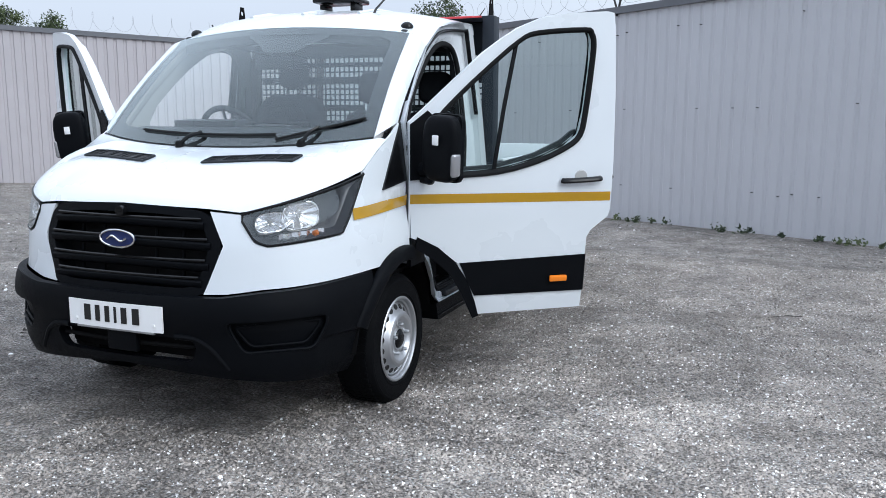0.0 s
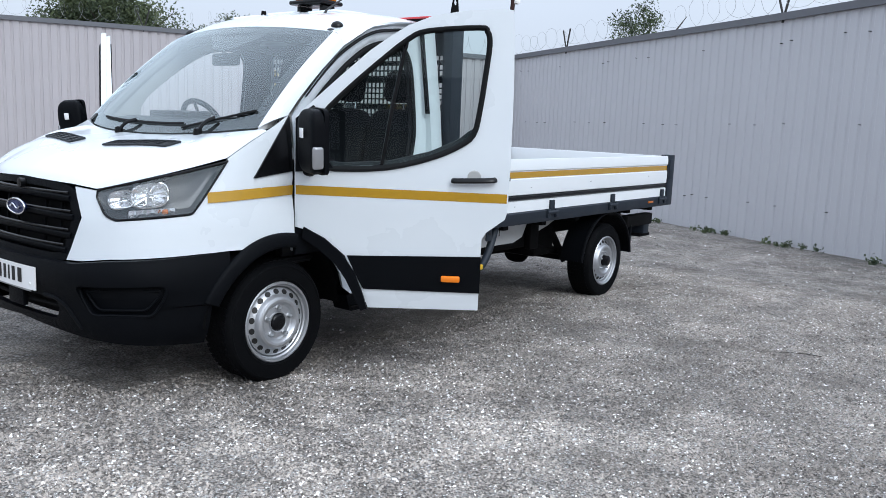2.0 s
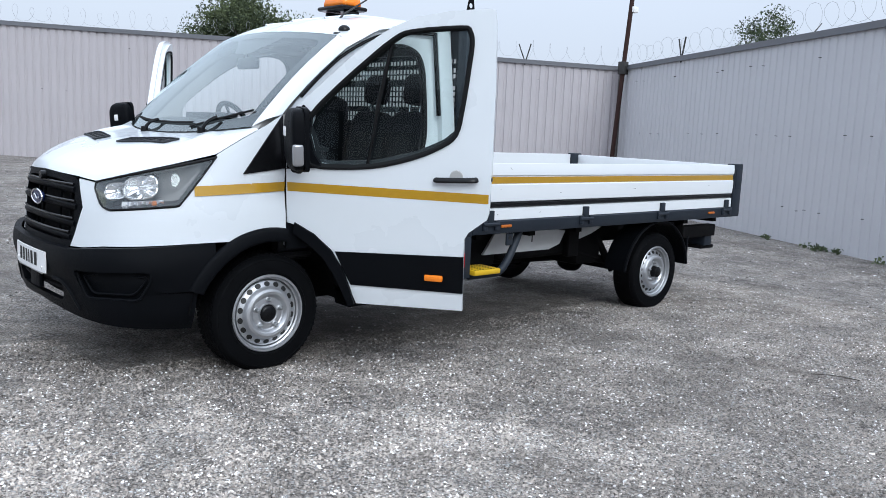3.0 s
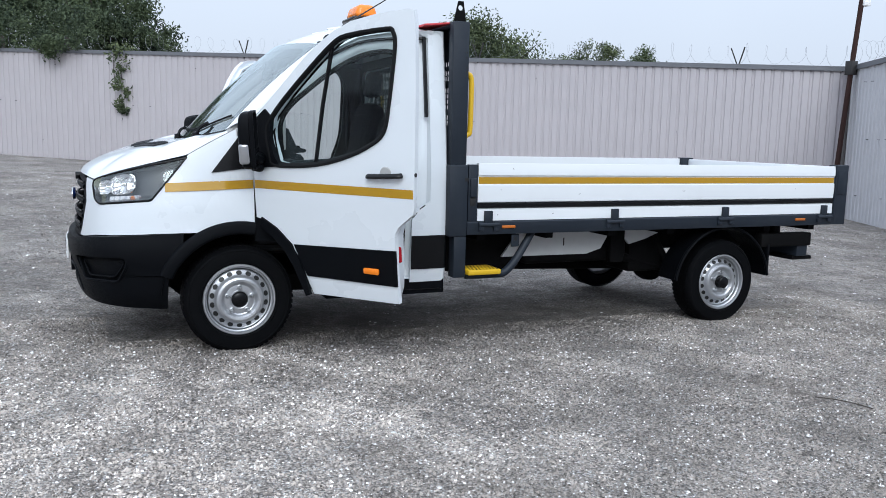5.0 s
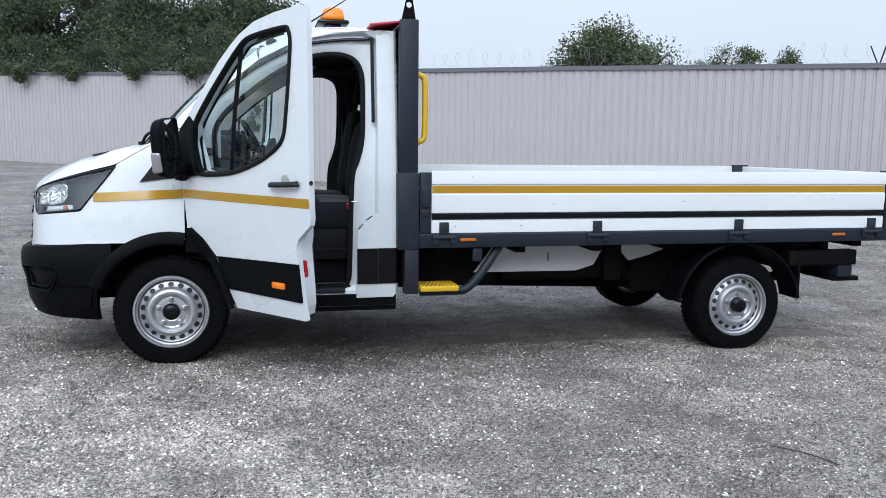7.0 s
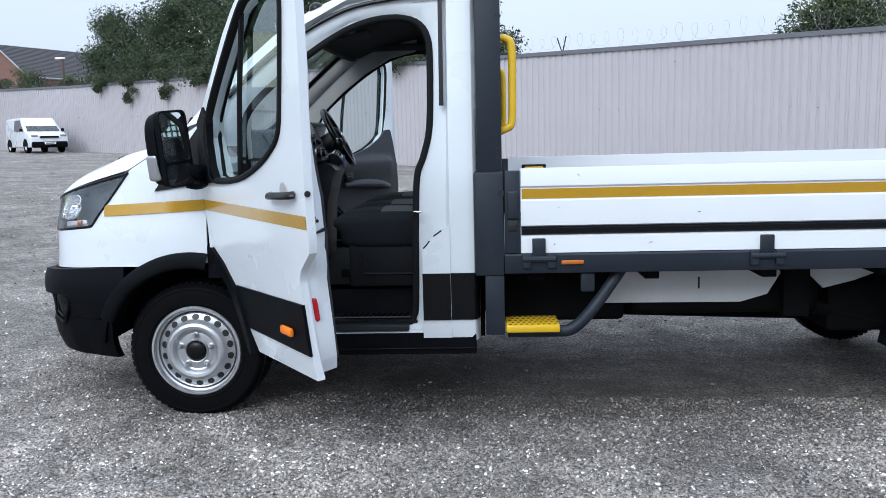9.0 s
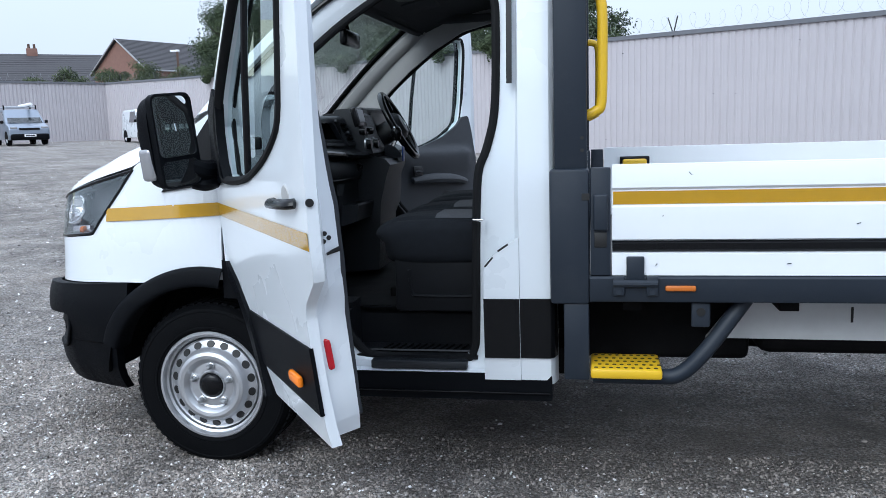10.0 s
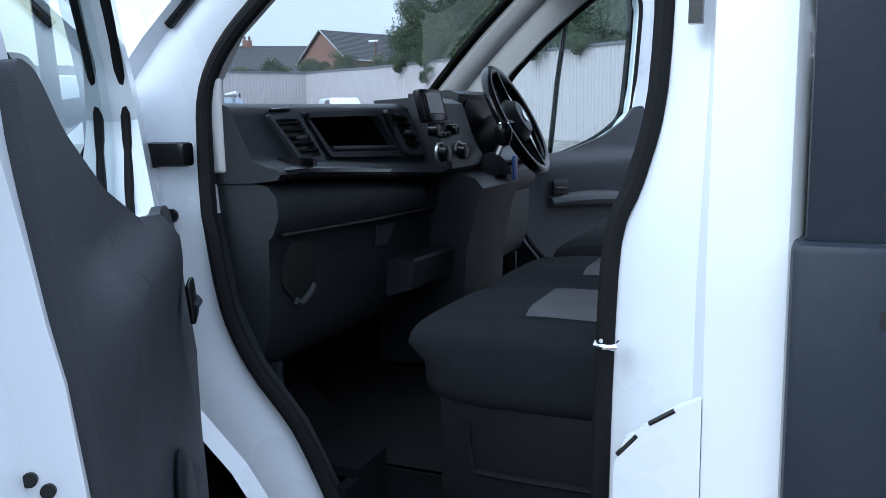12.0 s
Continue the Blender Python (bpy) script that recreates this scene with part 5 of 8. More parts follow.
    # mirror foot fills the front corner of the window
    foot = [(0.005, 1.075), (0.20, 1.09), (0.155, 1.15), (0.125, 1.25), (0.135, 1.36), (0.09, 1.40), (0.005, 1.335)]
    part("mirror_foot", sheet(foot, [], lambda a, b, d: (a, side * (0.014 - bend(b) - d), b), 0.03), PLASTIC, root)
    # black lower panel, the arch piece, marker lamp, handle, tape
    low = [(0.935, 0.488), (0.935, 0.68), (0.262, 0.660), (0.285, 0.61), (0.322, 0.53), (0.345, 0.488)]
    part("lower_panel", sheet(low, [], lambda a, b, d: (a, side * (0.010 - bend(b) - d), b), 0.012, (0.3, 0.92), (0.498, 0.55, 0.62, 0.672)), PLASTIC, root)
    arc = [(0.045, 0.80), (0.15, 0.745), (0.235, 0.672), (0.30, 0.575), (0.345, 0.46), (0.366, 0.386), (0.335, 0.375), (0.30, 0.45), (0.255, 0.54), (0.20, 0.62), (0.12, 0.69), (0.035, 0.745)]
    part("arch_trim", sheet(arc, [], lambda a, b, d: (a, side * (0.016 - d), b), 0.018), PLASTIC, root)
    part("marker_lamp", box(0.738, 0.834, side * 0.008, side * 0.026, 0.545, 0.578, 0.008), ORANGE, root, "amber side marker")
    part("handle_cup", lathe([(0.0, 0.0), (0.032, 0.0), (0.036, 0.004), (0.0, 0.006)], 24, "y", (0.885, side * (0.000 if side < 0 else -0.006), 1.078)), PILLAR_TRIM, root)
    hp = [(0.782, side * 0.006, 1.062), (0.80, side * 0.022, 1.063), (0.885, side * 0.028, 1.067), (0.968, side * 0.023, 1.071), (0.988, side * 0.006, 1.072)]
    part("handle", tube(smooth_path(hp, 5), 0.015, 10, flat=0.75), GLOSS_BLACK, root)
    tape = grid(lambda i, j: (0.006 + 1.044 * i, side * (0.0065 - bend(0.98)), 0.985 - 0.006 * i + 0.046 * (j - 0.5)), 12, 1)
    bmesh.ops.recalc_face_normals(tape, faces=tape.faces)
    bmesh.ops.solidify(tape, geom=tape.faces[:], thickness=0.001)
    part("tape", tape, GOLD, root)
    # shut face: lock plug, latch slot, holes, red reflector
    def on_shut(z, q, up=0.0015):
        rim = float(np.interp(z, [0.46, 0.56, 0.80, 0.868, 0.92, 1.1], [0.918, 0.924, 0.928, 1.005, 1.045, 1.050]))
        return Vector((rim - shut(z, q) + up, side * (-0.024 - bend(z) - q * depth(z)), z))
    part("lock_plug", lathe([(0, -0.002), (0.0105, -0.002), (0.0105, 0.003), (0, 0.003)], 18, "x", (1.060, side * -0.010, 1.076)), BLACK_INK, root)
    for z, q, r in ((0.980, 0.54, 0.0062), (0.961, 0.46, 0.0062), (0.967, 0.68, 0.0062), (0.892, 0.68, 0.0062)):
        part("hole", lathe([(0, -0.002), (r, -0.002), (r, 0.0015), (0, 0.0015)], 14, "x", on_shut(z, q)), BLACK_INK, root)
    slot = [on_shut(0.926, 0.54, 0.003), on_shut(0.930, 0.78, 0.003), on_shut(0.933, 0.99, 0.003)]
    part("latch", tube(slot, lambda q: 0.0055 + 0.004 * q, 6, flat=0.6), BLACK_INK, root)
    refl = [on_shut(z, q, 0.002) for z, q in ((0.605, 0.24), (0.65, 0.22), (0.695, 0.20))]
    part("reflector", tube(smooth_path(refl, 6), lambda q: 0.0125 * (1 - (2 * q - 1) ** 8) ** 0.5 + 0.0005, 10, flat=0.35), RED, root, "red reflector on the shut face")
    # inner trim: panel, armrest, pocket, pull
    trim = [(0.05, 0.84), (0.05, 1.10), (0.10, 1.115), (0.16, 1.120), (0.22, 1.112), (0.45, 1.130), (0.66, 1.186), (0.80, 1.252), (0.862, 1.305), (0.925, 1.312), (0.940, 1.22), (0.945, 1.05), (0.935, 0.90), (0.905, 0.80), (0.885, 0.44), (0.42, 0.45), (0.33, 0.63), (0.12, 0.81)]
    def t(a, b, d):
        base = float(np.interp(b, [0.4, 0.55, 0.8, 1.05, 1.25, 1.4], [0.100, 0.107, 0.108, 0.099, 0.072, 0.056]))
        def ramp(v, lo, hi):
            q = max(0.0, min(1.0, (v - lo) / (hi - lo)))
            return q * q * (3 - 2 * q)
        grip = float(np.interp(b, [0.55, 0.80, 0.95, 1.03, 1.085, 1.13], [0.0, 0.005, 0.010, 0.026, 0.032, 0.0])) * ramp(a, 0.20, 0.30) * (1 - ramp(a, 0.82, 0.94))
        return (a, side * (-base - bend(b) - d * (0.018 + grip)), b)
    trim_o = part("inner_trim", sheet(rounded(trim, 0.022, 4), [], t, 1.0, frange(0.08, 0.92, 28), frange(0.48, 1.28, 40)), TRIM, root, "dark grey moulded door trim")
    part("pocket", box(0.42, 0.865, *sorted((side * -0.105, side * -0.142)), 0.45, 0.76, 0.016, 4), TRIM, trim_o)
    part("pull_cup", box(0.305, 0.385, side * -0.152, side * -0.161, 0.955, 1.015, 0.004, 3), GLOSS_BLACK, trim_o)
    part("pull", tube([(0.315, side * -0.160, 0.982), (0.345, side * -0.166, 0.982), (0.375, side * -0.160, 0.978)], 0.006, 8), DASH, trim_o)
    if side > 0:
        part("armrest", tube(smooth_path([(0.30, side * -0.148, 0.93), (0.45, side * -0.165, 0.935), (0.65, side * -0.160, 0.925), (0.80, side * -0.135, 0.90)], 5), lambda q: 0.034 * (0.6 + 0.4 * math.sin(3.1 * q)), 10, flat=0.8), TRIM, trim_o)
        part("crease", tube(smooth_path([(0.20, side * -0.128, 1.06), (0.45, side * -0.128, 1.045), (0.70, side * -0.118, 1.08), (0.86, side * -0.098, 1.17)], 5), 0.006, 6), DASH, trim_o)
    part("speaker", lathe([(0, 0), (0.07, 0.0), (0.075, 0.004), (0.06, 0.010), (0, 0.008)], 24, "y", (0.62, side * -0.134, 0.78)), DASH, trim_o)
    # rear-view mirror on its arm
    mir = new("wing_mirror")
    mir.parent = root
    tagged(mir, "large black two-glass wing mirror")
    c = Vector((0.122, side * 0.150, 1.243)) if side < 0 else Vector((0.105, side * 0.150, 1.270))
    turn = Matrix.Translation(c) @ pose(0, 0, 0, 0, 0, -side * 36.0)
    def head(name, bm, mat, label=""):
        bmesh.ops.transform(bm, verts=bm.verts, matrix=turn)
        return part(name, bm, mat, mir, label)
    if side > 0:
        turn = turn @ Matrix.Scale(0.88, 4)
    shell = pillow(0.050, 0.096, 0.152, 0.55, 0.36)
    for v in shell.verts:
        if v.co.x > 0.006:
            v.co.x = 0.012
    head("shell", shell, PLASTIC)
    upper_glass = rounded([(-0.084, -0.050), (0.084, -0.050), (0.082, 0.147), (-0.082, 0.147)], 0.025)
    lower_glass = rounded([(-0.080, -0.146), (0.080, -0.146), (0.084, -0.063), (-0.084, -0.063)], 0.025)
    for loop in (upper_glass, lower_glass):
        head("glass", sheet(loop, [], lambda a, b, d: (0.027 - d + -a * side * 0.05 - b * 0.03, a, b), 0.004), MIRROR)
    outline = rounded([(-0.091, -0.153), (0.091, -0.153), (0.090, 0.156), (-0.090, 0.156)], 0.035)
    head("glass_frame", sheet(outline, [upper_glass, lower_glass], lambda a, b, d: (0.036 - d, a, b), 0.022), PLASTIC)
    head("indicator", box(-0.048, 0.008, side * 0.072, side * 0.101, -0.120, -0.012, 0.018, 3), CLOUDY, "clear indicator lens")
    root_y = side * 0.012
    part("arm", merge(tube(smooth_path([turn @ Vector((0.0, side * -0.07, -0.085)), (0.085, side * 0.055, 1.135), (0.06, root_y, 1.13)], 5), 0.034, 10), tube(smooth_path([turn @ Vector((0.0, side * -0.08, -0.15)), (0.09, side * 0.05, 1.082), (0.06, root_y, 1.085)], 5), 0.022, 10)), PLASTIC, mir)
    # white plate on the shell's front: a reflection added as a part
    head("lamp_patch", box(-0.066, -0.060, -0.018, 0.016, 0.02, 0.065, 0.002), PLATE)
    return root


door(-1, -53.3)
door(1, 60.0)


# ---- wheels ----
def wheel(x, y, z, side, front):
    root = new("wheel")
    root.parent = truck
    k = 0.91
    root.matrix_basis = pose(x, y, z, 0, 0, 0 if side < 0 else 180) @ Matrix.Diagonal((k, k, k, 1))
    # built facing -y
    prof = [(0.215, 0.09), (0.225, 0.105), (0.27, 0.112), (0.318, 0.105), (0.334, 0.085), (0.340, 0.055), (0.340, -0.055), (0.334, -0.085), (0.318, -0.105), (0.312, -0.1065), (0.310, -0.109), (0.306, -0.109), (0.304, -0.1075), (0.27, -0.112), (0.246, -0.1100), (0.244, -0.1125), (0.238, -0.1125), (0.236, -0.1085), (0.225, -0.105), (0.215, -0.09)]
    tyre = part("tyre", lathe(prof, 72, "y", closed=True), TYRE, root, "black van tyre dusted with stone")
    tread = bmesh.new()
    for off in (-0.066, -0.03, 0.006, 0.042, 0.072):
        for i in range(60):
            a = 2 * math.pi * (i + (0.5 if int(off * 1000) % 2 else 0)) / 60
            m = Matrix.Rotation(a, 4, "Y") @ Matrix.Translation((0.3360, off, 0)) @ Matrix.Rotation(0.25 if off > 0 else -0.25, 4, "X")
            bmesh.ops.create_cube(tread, size=1.0, matrix=m @ Matrix.Diagonal((0.012, 0.026, 0.024, 1)))
    part("tread", tread, TYRE, tyre)
    # pressed steel rim: rolled lip, stepped well, ring of holes, round shoulder, dished hub flange
    lip = [(0.228, -0.090), (0.227, -0.103), (0.221, -0.111), (0.213, -0.111), (0.209, -0.104), (0.2075, -0.090), (0.203, -0.086), (0.1985, -0.084), (0.197, -0.066), (0.193, -0.058)]
    off = -0.042 if front else -0.030
    face_p = [(0.190, -0.040), (0.184, -0.036), (0.178, -0.038), (0.158, -0.048), (0.153, -0.054), (0.149, -0.066), (0.141, -0.076), (0.128, -0.081), (0.115, -0.079), (0.105, -0.070), (0.098, -0.058), (0.091, -0.054), (0.086, -0.055), (0.060, -0.056), (0.0, -0.056)]
    face_p = [(r, y + off) for r, y in face_p]
    rim = part("rim", lathe(lip + face_p + [(0.0, 0.02), (0.19, 0.05), (0.222, 0.09)], 72, "y"), SILVER, root, "silver steel wheel with round holes", sharp=28)
    for i in range(18):
        a = 2 * math.pi * (i + 0.5) / 18
        hole = lathe([(0, -0.0035), (1, -0.0035), (1.07, -0.001), (1.1, 0.004), (0, 0.004)], 14, "y")
        bmesh.ops.transform(hole, verts=hole.verts, matrix=Matrix.Rotation(a, 4, "Y") @ Matrix.Translation((0.168, -0.0425 + off, 0)) @ Matrix.Rotation(0.46, 4, "Z") @ Matrix.Diagonal((0.0146, 1, 0.0166, 1)))
        part("hole", hole, BLACK_INK, rim)
    hub_y = -0.055 + off
    tall = 0.022 if front else 0.060
    hub = [(0.0, hub_y - tall), (0.036, hub_y - tall + 0.001), (0.046, hub_y - tall + 0.008), (0.050, hub_y - 0.006), (0.052, hub_y + 0.004), (0, hub_y + 0.01)]
    part("hub_cap", lathe(hub, 28, "y"), GLOSS_BLACK, root)
    part("hub_ring", lathe([(0.051, hub_y + 0.004), (0.052, hub_y - 0.009), (0.057, hub_y - 0.011), (0.060, hub_y - 0.004), (0.061, hub_y + 0.004)], 32, "y"), SILVER, rim)
    for i in range(5):
        a = 2 * math.pi * i / 5 + 0.3
        nut = lathe([(0, -0.034), (0.006, -0.033), (0.0105, -0.026), (0.0115, -0.016), (0.0115, -0.006), (0.017, -0.003), (0.018, 0.004), (0, 0.008)], 8, "y")
        bmesh.ops.transform(nut, verts=nut.verts, matrix=Matrix.Translation((0.079 * math.cos(a), hub_y - 0.001, 0.079 * math.sin(a))))
        part("nut", nut, STEEL, rim)
    part("valve", tube([(0.188 * math.cos(2.2), -0.055, -0.188 * math.sin(2.2)), (0.176 * math.cos(2.2), -0.085, -0.176 * math.sin(2.2))], 0.004, 6), CHROME, rim)
    return root


HUB_F, HUB_R = 0.324, 0.252
wheel(0.0, -0.92 + 0.085, HUB_F, -1, True)
wheel(0.0, 2 * YC + 0.92 - 0.085, HUB_F, 1, True)
wheel(3.505, -0.895 + 0.062, HUB_R, -1, False)
wheel(3.505, 2 * YC + 0.895 - 0.062, HUB_R, 1, False)

# ---- bed ----
BED_Y = 0.925         # half width to the boards' outer faces
X0, X1 = 1.462, 4.500


def board_profile():
    """Outline of the extruded board: (out, z)."""
    return [(0.0, 0.752), (0.0, 0.822), (-0.010, 0.828), (-0.014, 0.845), (-0.010, 0.866), (0.0, 0.870), (0.004, 0.92), (0.004, 0.975), (-0.003, 0.980), (-0.003, 1.030), (0.006, 1.038), (0.006, 1.075), (0.0, 1.112), (-0.03, 1.112), (-0.03, 0.752)]


def extrude_profile(prof, x0, x1, ymap):
    bm = bmesh.new()
    a = [bm.verts.new((x0, ymap(o), z)) for o, z in prof]
    b = [bm.verts.new((x1, ymap(o), z)) for o, z in prof]
    n = len(prof)
    for i in range(n):
        bm.faces.new((a[i], a[(i + 1) % n], b[(i + 1) % n], b[i]))
    bm.faces.new(a)
    bm.faces.new(b[::-1])
    bmesh.ops.recalc_face_normals(bm, faces=bm.faces)
    return bm


for s in (-1, 1):
    Y = lambda o, s=s: YC + s * (BED_Y + o)
    board = part("side_board", extrude_profile(board_profile(), X0, X1, Y), BOARD_WHITE, truck, "white ribbed aluminium dropside board")
    part("groove", extrude_profile([(-0.0085, 0.829), (-0.004, 0.830), (0.003, 0.838), (0.003, 0.858), (-0.004, 0.864), (-0.0085, 0.865)], X0 + 0.001, X1 - 0.001, Y), GLOSS_BLACK, board)
    part("tape", extrude_profile([(-0.0025, 0.984), (-0.0012, 0.984), (-0.0012, 1.026), (-0.0025, 1.026)], X0 + 0.004, X1 - 0.004, Y), GOLD, board)
    part("side_rail", extrude_profile([(-0.06, 0.665), (0.006, 0.665), (0.010, 0.672), (0.010, 0.742), (0.004, 0.749), (-0.06, 0.749)], 1.39, 4.63, Y), CHARCOAL, truck)
    for x in (1.536, 2.489, 3.442, 4.408):
        hinge = part("board_hinge", box(x - 0.028, x + 0.028, Y(-0.002), Y(0.018), 0.738, 0.815, 0.004), CHARCOAL, truck)
        part("hinge_plate", box(x - 0.072, x - 0.034, Y(0.008), Y(0.024), 0.688, 0.752, 0.004), CHARCOAL, hinge)
        part("hinge_plate", box(x + 0.034, x + 0.072, Y(0.008), Y(0.024), 0.688, 0.752, 0.004), CHARCOAL, hinge)
        part("knuckle", tube([(x - 0.07, Y(0.018), 0.728), (x + 0.07, Y(0.018), 0.728)], 0.013, 10), CHARCOAL, hinge)
        for q in (-0.053, 0.053):
            part("bolt", lathe([(0, -0.003), (0.009, -0.003), (0.009, 0.004), (0, 0.004)], 8, "y", (x + q, Y(0.024), 0.70)), CHARCOAL, hinge)
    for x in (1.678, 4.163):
        part("side_marker", box(x - 0.048, x + 0.048, Y(0.009), Y(0.022), 0.703, 0.721, 0.005), AMBER_DULL, truck, "amber side marker lamp")
    # rear corner post
    post = part("corner_post", box(4.508, 4.632, Y(-0.07), Y(0.012), 0.665, 1.122, 0.006), CHARCOAL, truck)
    part("post_latch", box(4.520, 4.60, Y(0.010), Y(0.020), 0.90, 1.08, 0.006), CHARCOAL, post)
    # front corner post and the upright of the headboard
    fpost = part("corner_post", box(1.262, 1.390, Y(-0.09), Y(0.010), 0.655, 1.102, 0.012), CHARCOAL, truck)
    part("post_foot", box(1.305, 1.388, Y(-0.08), Y(0.002), 0.395, 0.657, 0.006), CHARCOAL, fpost)
    part("latch_plate", box(1.394, 1.458, Y(-0.03), Y(0.006), 0.752, 1.104, 0.004), CHARCOAL, fpost)
    part("latch_lever", box(1.402, 1.450, Y(0.004), Y(0.022), 0.90, 1.02, 0.008, 3), CHARCOAL, fpost)
    part("latch_cup", box(1.406, 1.446, Y(0.004), Y(0.008), 0.845, 0.895, 0.003), BLACK_INK, fpost)
    part("slot", box(1.366, 1.391, Y(0.0095), Y(0.0115), 1.0, 1.022, 0.0), BLACK_INK, fpost)
    up = part("upright", box(1.278, 1.384, Y(-0.085), Y(-0.012), 1.100, 1.962, 0.006), CHARCOAL, truck, "tall dark headboard post")
    for z in (1.16, 1.20, 1.64, 1.665, 1.69, 1.75, 1.78):
        part("bolt_hole", lathe([(0, -0.001), (0.006, -0.001), (0.006, 0.002), (0, 0.002)], 10, "y", (1.368, Y(-0.012), z)), BLACK_INK, up)
    lug = [(1.29, 1.962), (1.372, 1.962), (1.352, 2.085), (1.318, 2.085)]
    hole = [(1.333 + 0.016 * math.cos(a), 2.045 + 0.016 * math.sin(a)) for a in frange(0, 2 * math.pi, 14)[:-1]]
    part("lug", sheet(lug, [hole], lambda a, b, d, Y=Y: (a, Y(-0.045 - d), b), 0.008), CHASSIS, up)
    # yellow grab rail behind the post
    rail_p = [(x, Y(-0.078), z) for x, z in ((1.380, 1.66), (1.412, 1.655), (1.432, 1.62), (1.434, 1.45), (1.430, 1.31), (1.412, 1.285), (1.380, 1.27))]
    part("grab_rail", tube(smooth_path(rail_p, 5), 0.017, 12), YELLOW, truck, "yellow painted grab rail")
    # toggle latch inside the board
    lat = part("toggle_plate", box(1.545, 1.700, Y(-0.031), Y(-0.045), 0.955, 1.064, 0.018, 3), GLOSS_BLACK, truck)
    part("toggle", box(1.560, 1.685, Y(-0.042), Y(-0.064), 0.968, 1.050, 0.012, 3), YELLOW, lat, "yellow toggle latch")
    part("toggle_recess", box(1.59, 1.655, Y(-0.063), Y(-0.067), 0.985, 1.012, 0.008), BLACK_INK, lat)
    # mudguard over the rear wheel
    mg = grid(lambda i, j, s=s: (3.505 + 0.425 * math.cos(math.radians(172 - 164 * i)), YC + s * (0.69 + 0.19 * j), 0.225 + 0.425 * math.sin(math.radians(172 - 164 * i)) * (1.0 if i < 0.7 else 0.97)), 30, 2, 0.012)
    guard = part("mudguard", mg, PLASTIC, truck)
    part("guard_lip", tube([(3.505 + 0.432 * math.cos(math.radians(a)), YC + s * 0.882, 0.225 + 0.432 * math.sin(math.radians(a))) for a in frange(172, 8, 30)], 0.012, 8), PLASTIC, guard)
    part("mud_flap", box(3.92, 3.94, YC + s * 0.68, YC + s * 0.885, 0.32 - 0.0, 0.52, 0.004), PLASTIC, guard)

# scuffs and paint chips on the near board
for x, z, dx, dz in ((1.70, 1.085, 0.018, -0.012), (1.62, 0.945, 0.004, 0.002), (2.20, 0.915, 0.012, 0.003), (2.62, 1.06, 0.006, -0.004), (3.05, 0.93, 0.02, 0.002), (3.60, 1.07, 0.008, -0.006), (4.10, 0.94, 0.01, 0.004), (2.0, 0.79, 0.014, 0.002), (1.60, 0.785, 0.006, 0.006)):
    part("scuff", tube([(x, YC - BED_Y - 0.0045, z), (x + dx * 0.5, YC - BED_Y - 0.0048, z + dz * 0.8), (x + dx, YC - BED_Y - 0.0045, z + dz)], 0.0015, 5), CHARCOAL, truck)

# tailgate, headboard, deck
part("tailgate", box(4.575, 4.605, YC - 0.86, YC + 0.86, 0.752, 1.108, 0.006), BOARD_WHITE, truck)
part("deck", box(1.39, 4.60, YC - 0.90, YC + 0.90, 0.725, 0.752, 0.002), material("deck_board", (0.10, 0.095, 0.09), 0.75, 0, 0.25, 14, bump=0.2, bump_scale=60), truck)
part("head_panel", box(1.345, 1.375, YC - 0.84, YC + 0.84, 0.752, 1.10, 0.003), BOARD_WHITE, truck)
# steel screen of square holes behind the rear window: bars left between the holes
bm = bmesh.new()
BANDS = ((1.340, 2), (1.440, 4), (1.618, 2), (1.709, 1))     # foot of each band of holes, and its rows
edges = [1.10] + [z for foot, rows in BANDS for z in (foot, foot + 0.035 * rows)] + [1.94]
for z0, z1 in zip(edges[::2], edges[1::2]):
    merge(bm, box(1.351, 1.359, YC - 0.86, YC + 0.86, z0 - 0.004, z1 + 0.004))
for foot, rows in BANDS:
    for y in frange(-0.8575, 0.8575, 49):
        merge(bm, box(1.352, 1.358, YC + y - 0.0045, YC + y + 0.0045, foot, foot + 0.035 * rows))
    for k in range(1, rows):
        merge(bm, box(1.3525, 1.3575, YC - 0.86, YC + 0.86, foot + 0.035 * k - 0.0045, foot + 0.035 * k + 0.0045))
part("headboard_screen", bm, CHARCOAL, truck, "dark steel screen with rows of square holes")
part("head_rail", box(1.31, 1.37, YC - 0.84, YC + 0.84, 1.93, 1.965, 0.004), CHARCOAL, truck)
bm = box(1.12, 1.30, YC - 0.83, YC + 0.83, 1.945, 1.957, 0.003)
for v in bm.verts:
    v.co.z -= (1.30 - v.co.x) * 0.12 - 0.008
part("marker_board", bm, PINK_RED, truck, "red panel above the cab's back")

# ---- chassis ----
for s in (-1, 1):
    part("chassis_rail", box(0.6, 4.45, YC + s * 0.40, YC + s * 0.48, 0.46, 0.62, 0.008), CHASSIS, truck)
for x in (1.5, 2.0, 2.5, 3.0, 3.9, 4.35):
    part("crossmember", box(x, x + 0.06, YC - 0.85, YC + 0.85, 0.62, 0.70), CHASSIS, truck)
part("rear_axle", lathe([(0.0, -0.75), (0.05, -0.75), (0.05, -0.12), (0.12, -0.06), (0.13, 0.0), (0.12, 0.06), (0.05, 0.12), (0.05, 0.75), (0, 0.75)], 20, "y", (3.505, YC, 0.25)), CHASSIS, truck)
part("front_axle", boxes([(-0.1, 0.15, YC - 0.7, YC + 0.7, 0.24, 0.32), (0.2, 1.3, YC - 0.55, YC + 0.55, 0.30, 0.40)]), CHASSIS, truck)
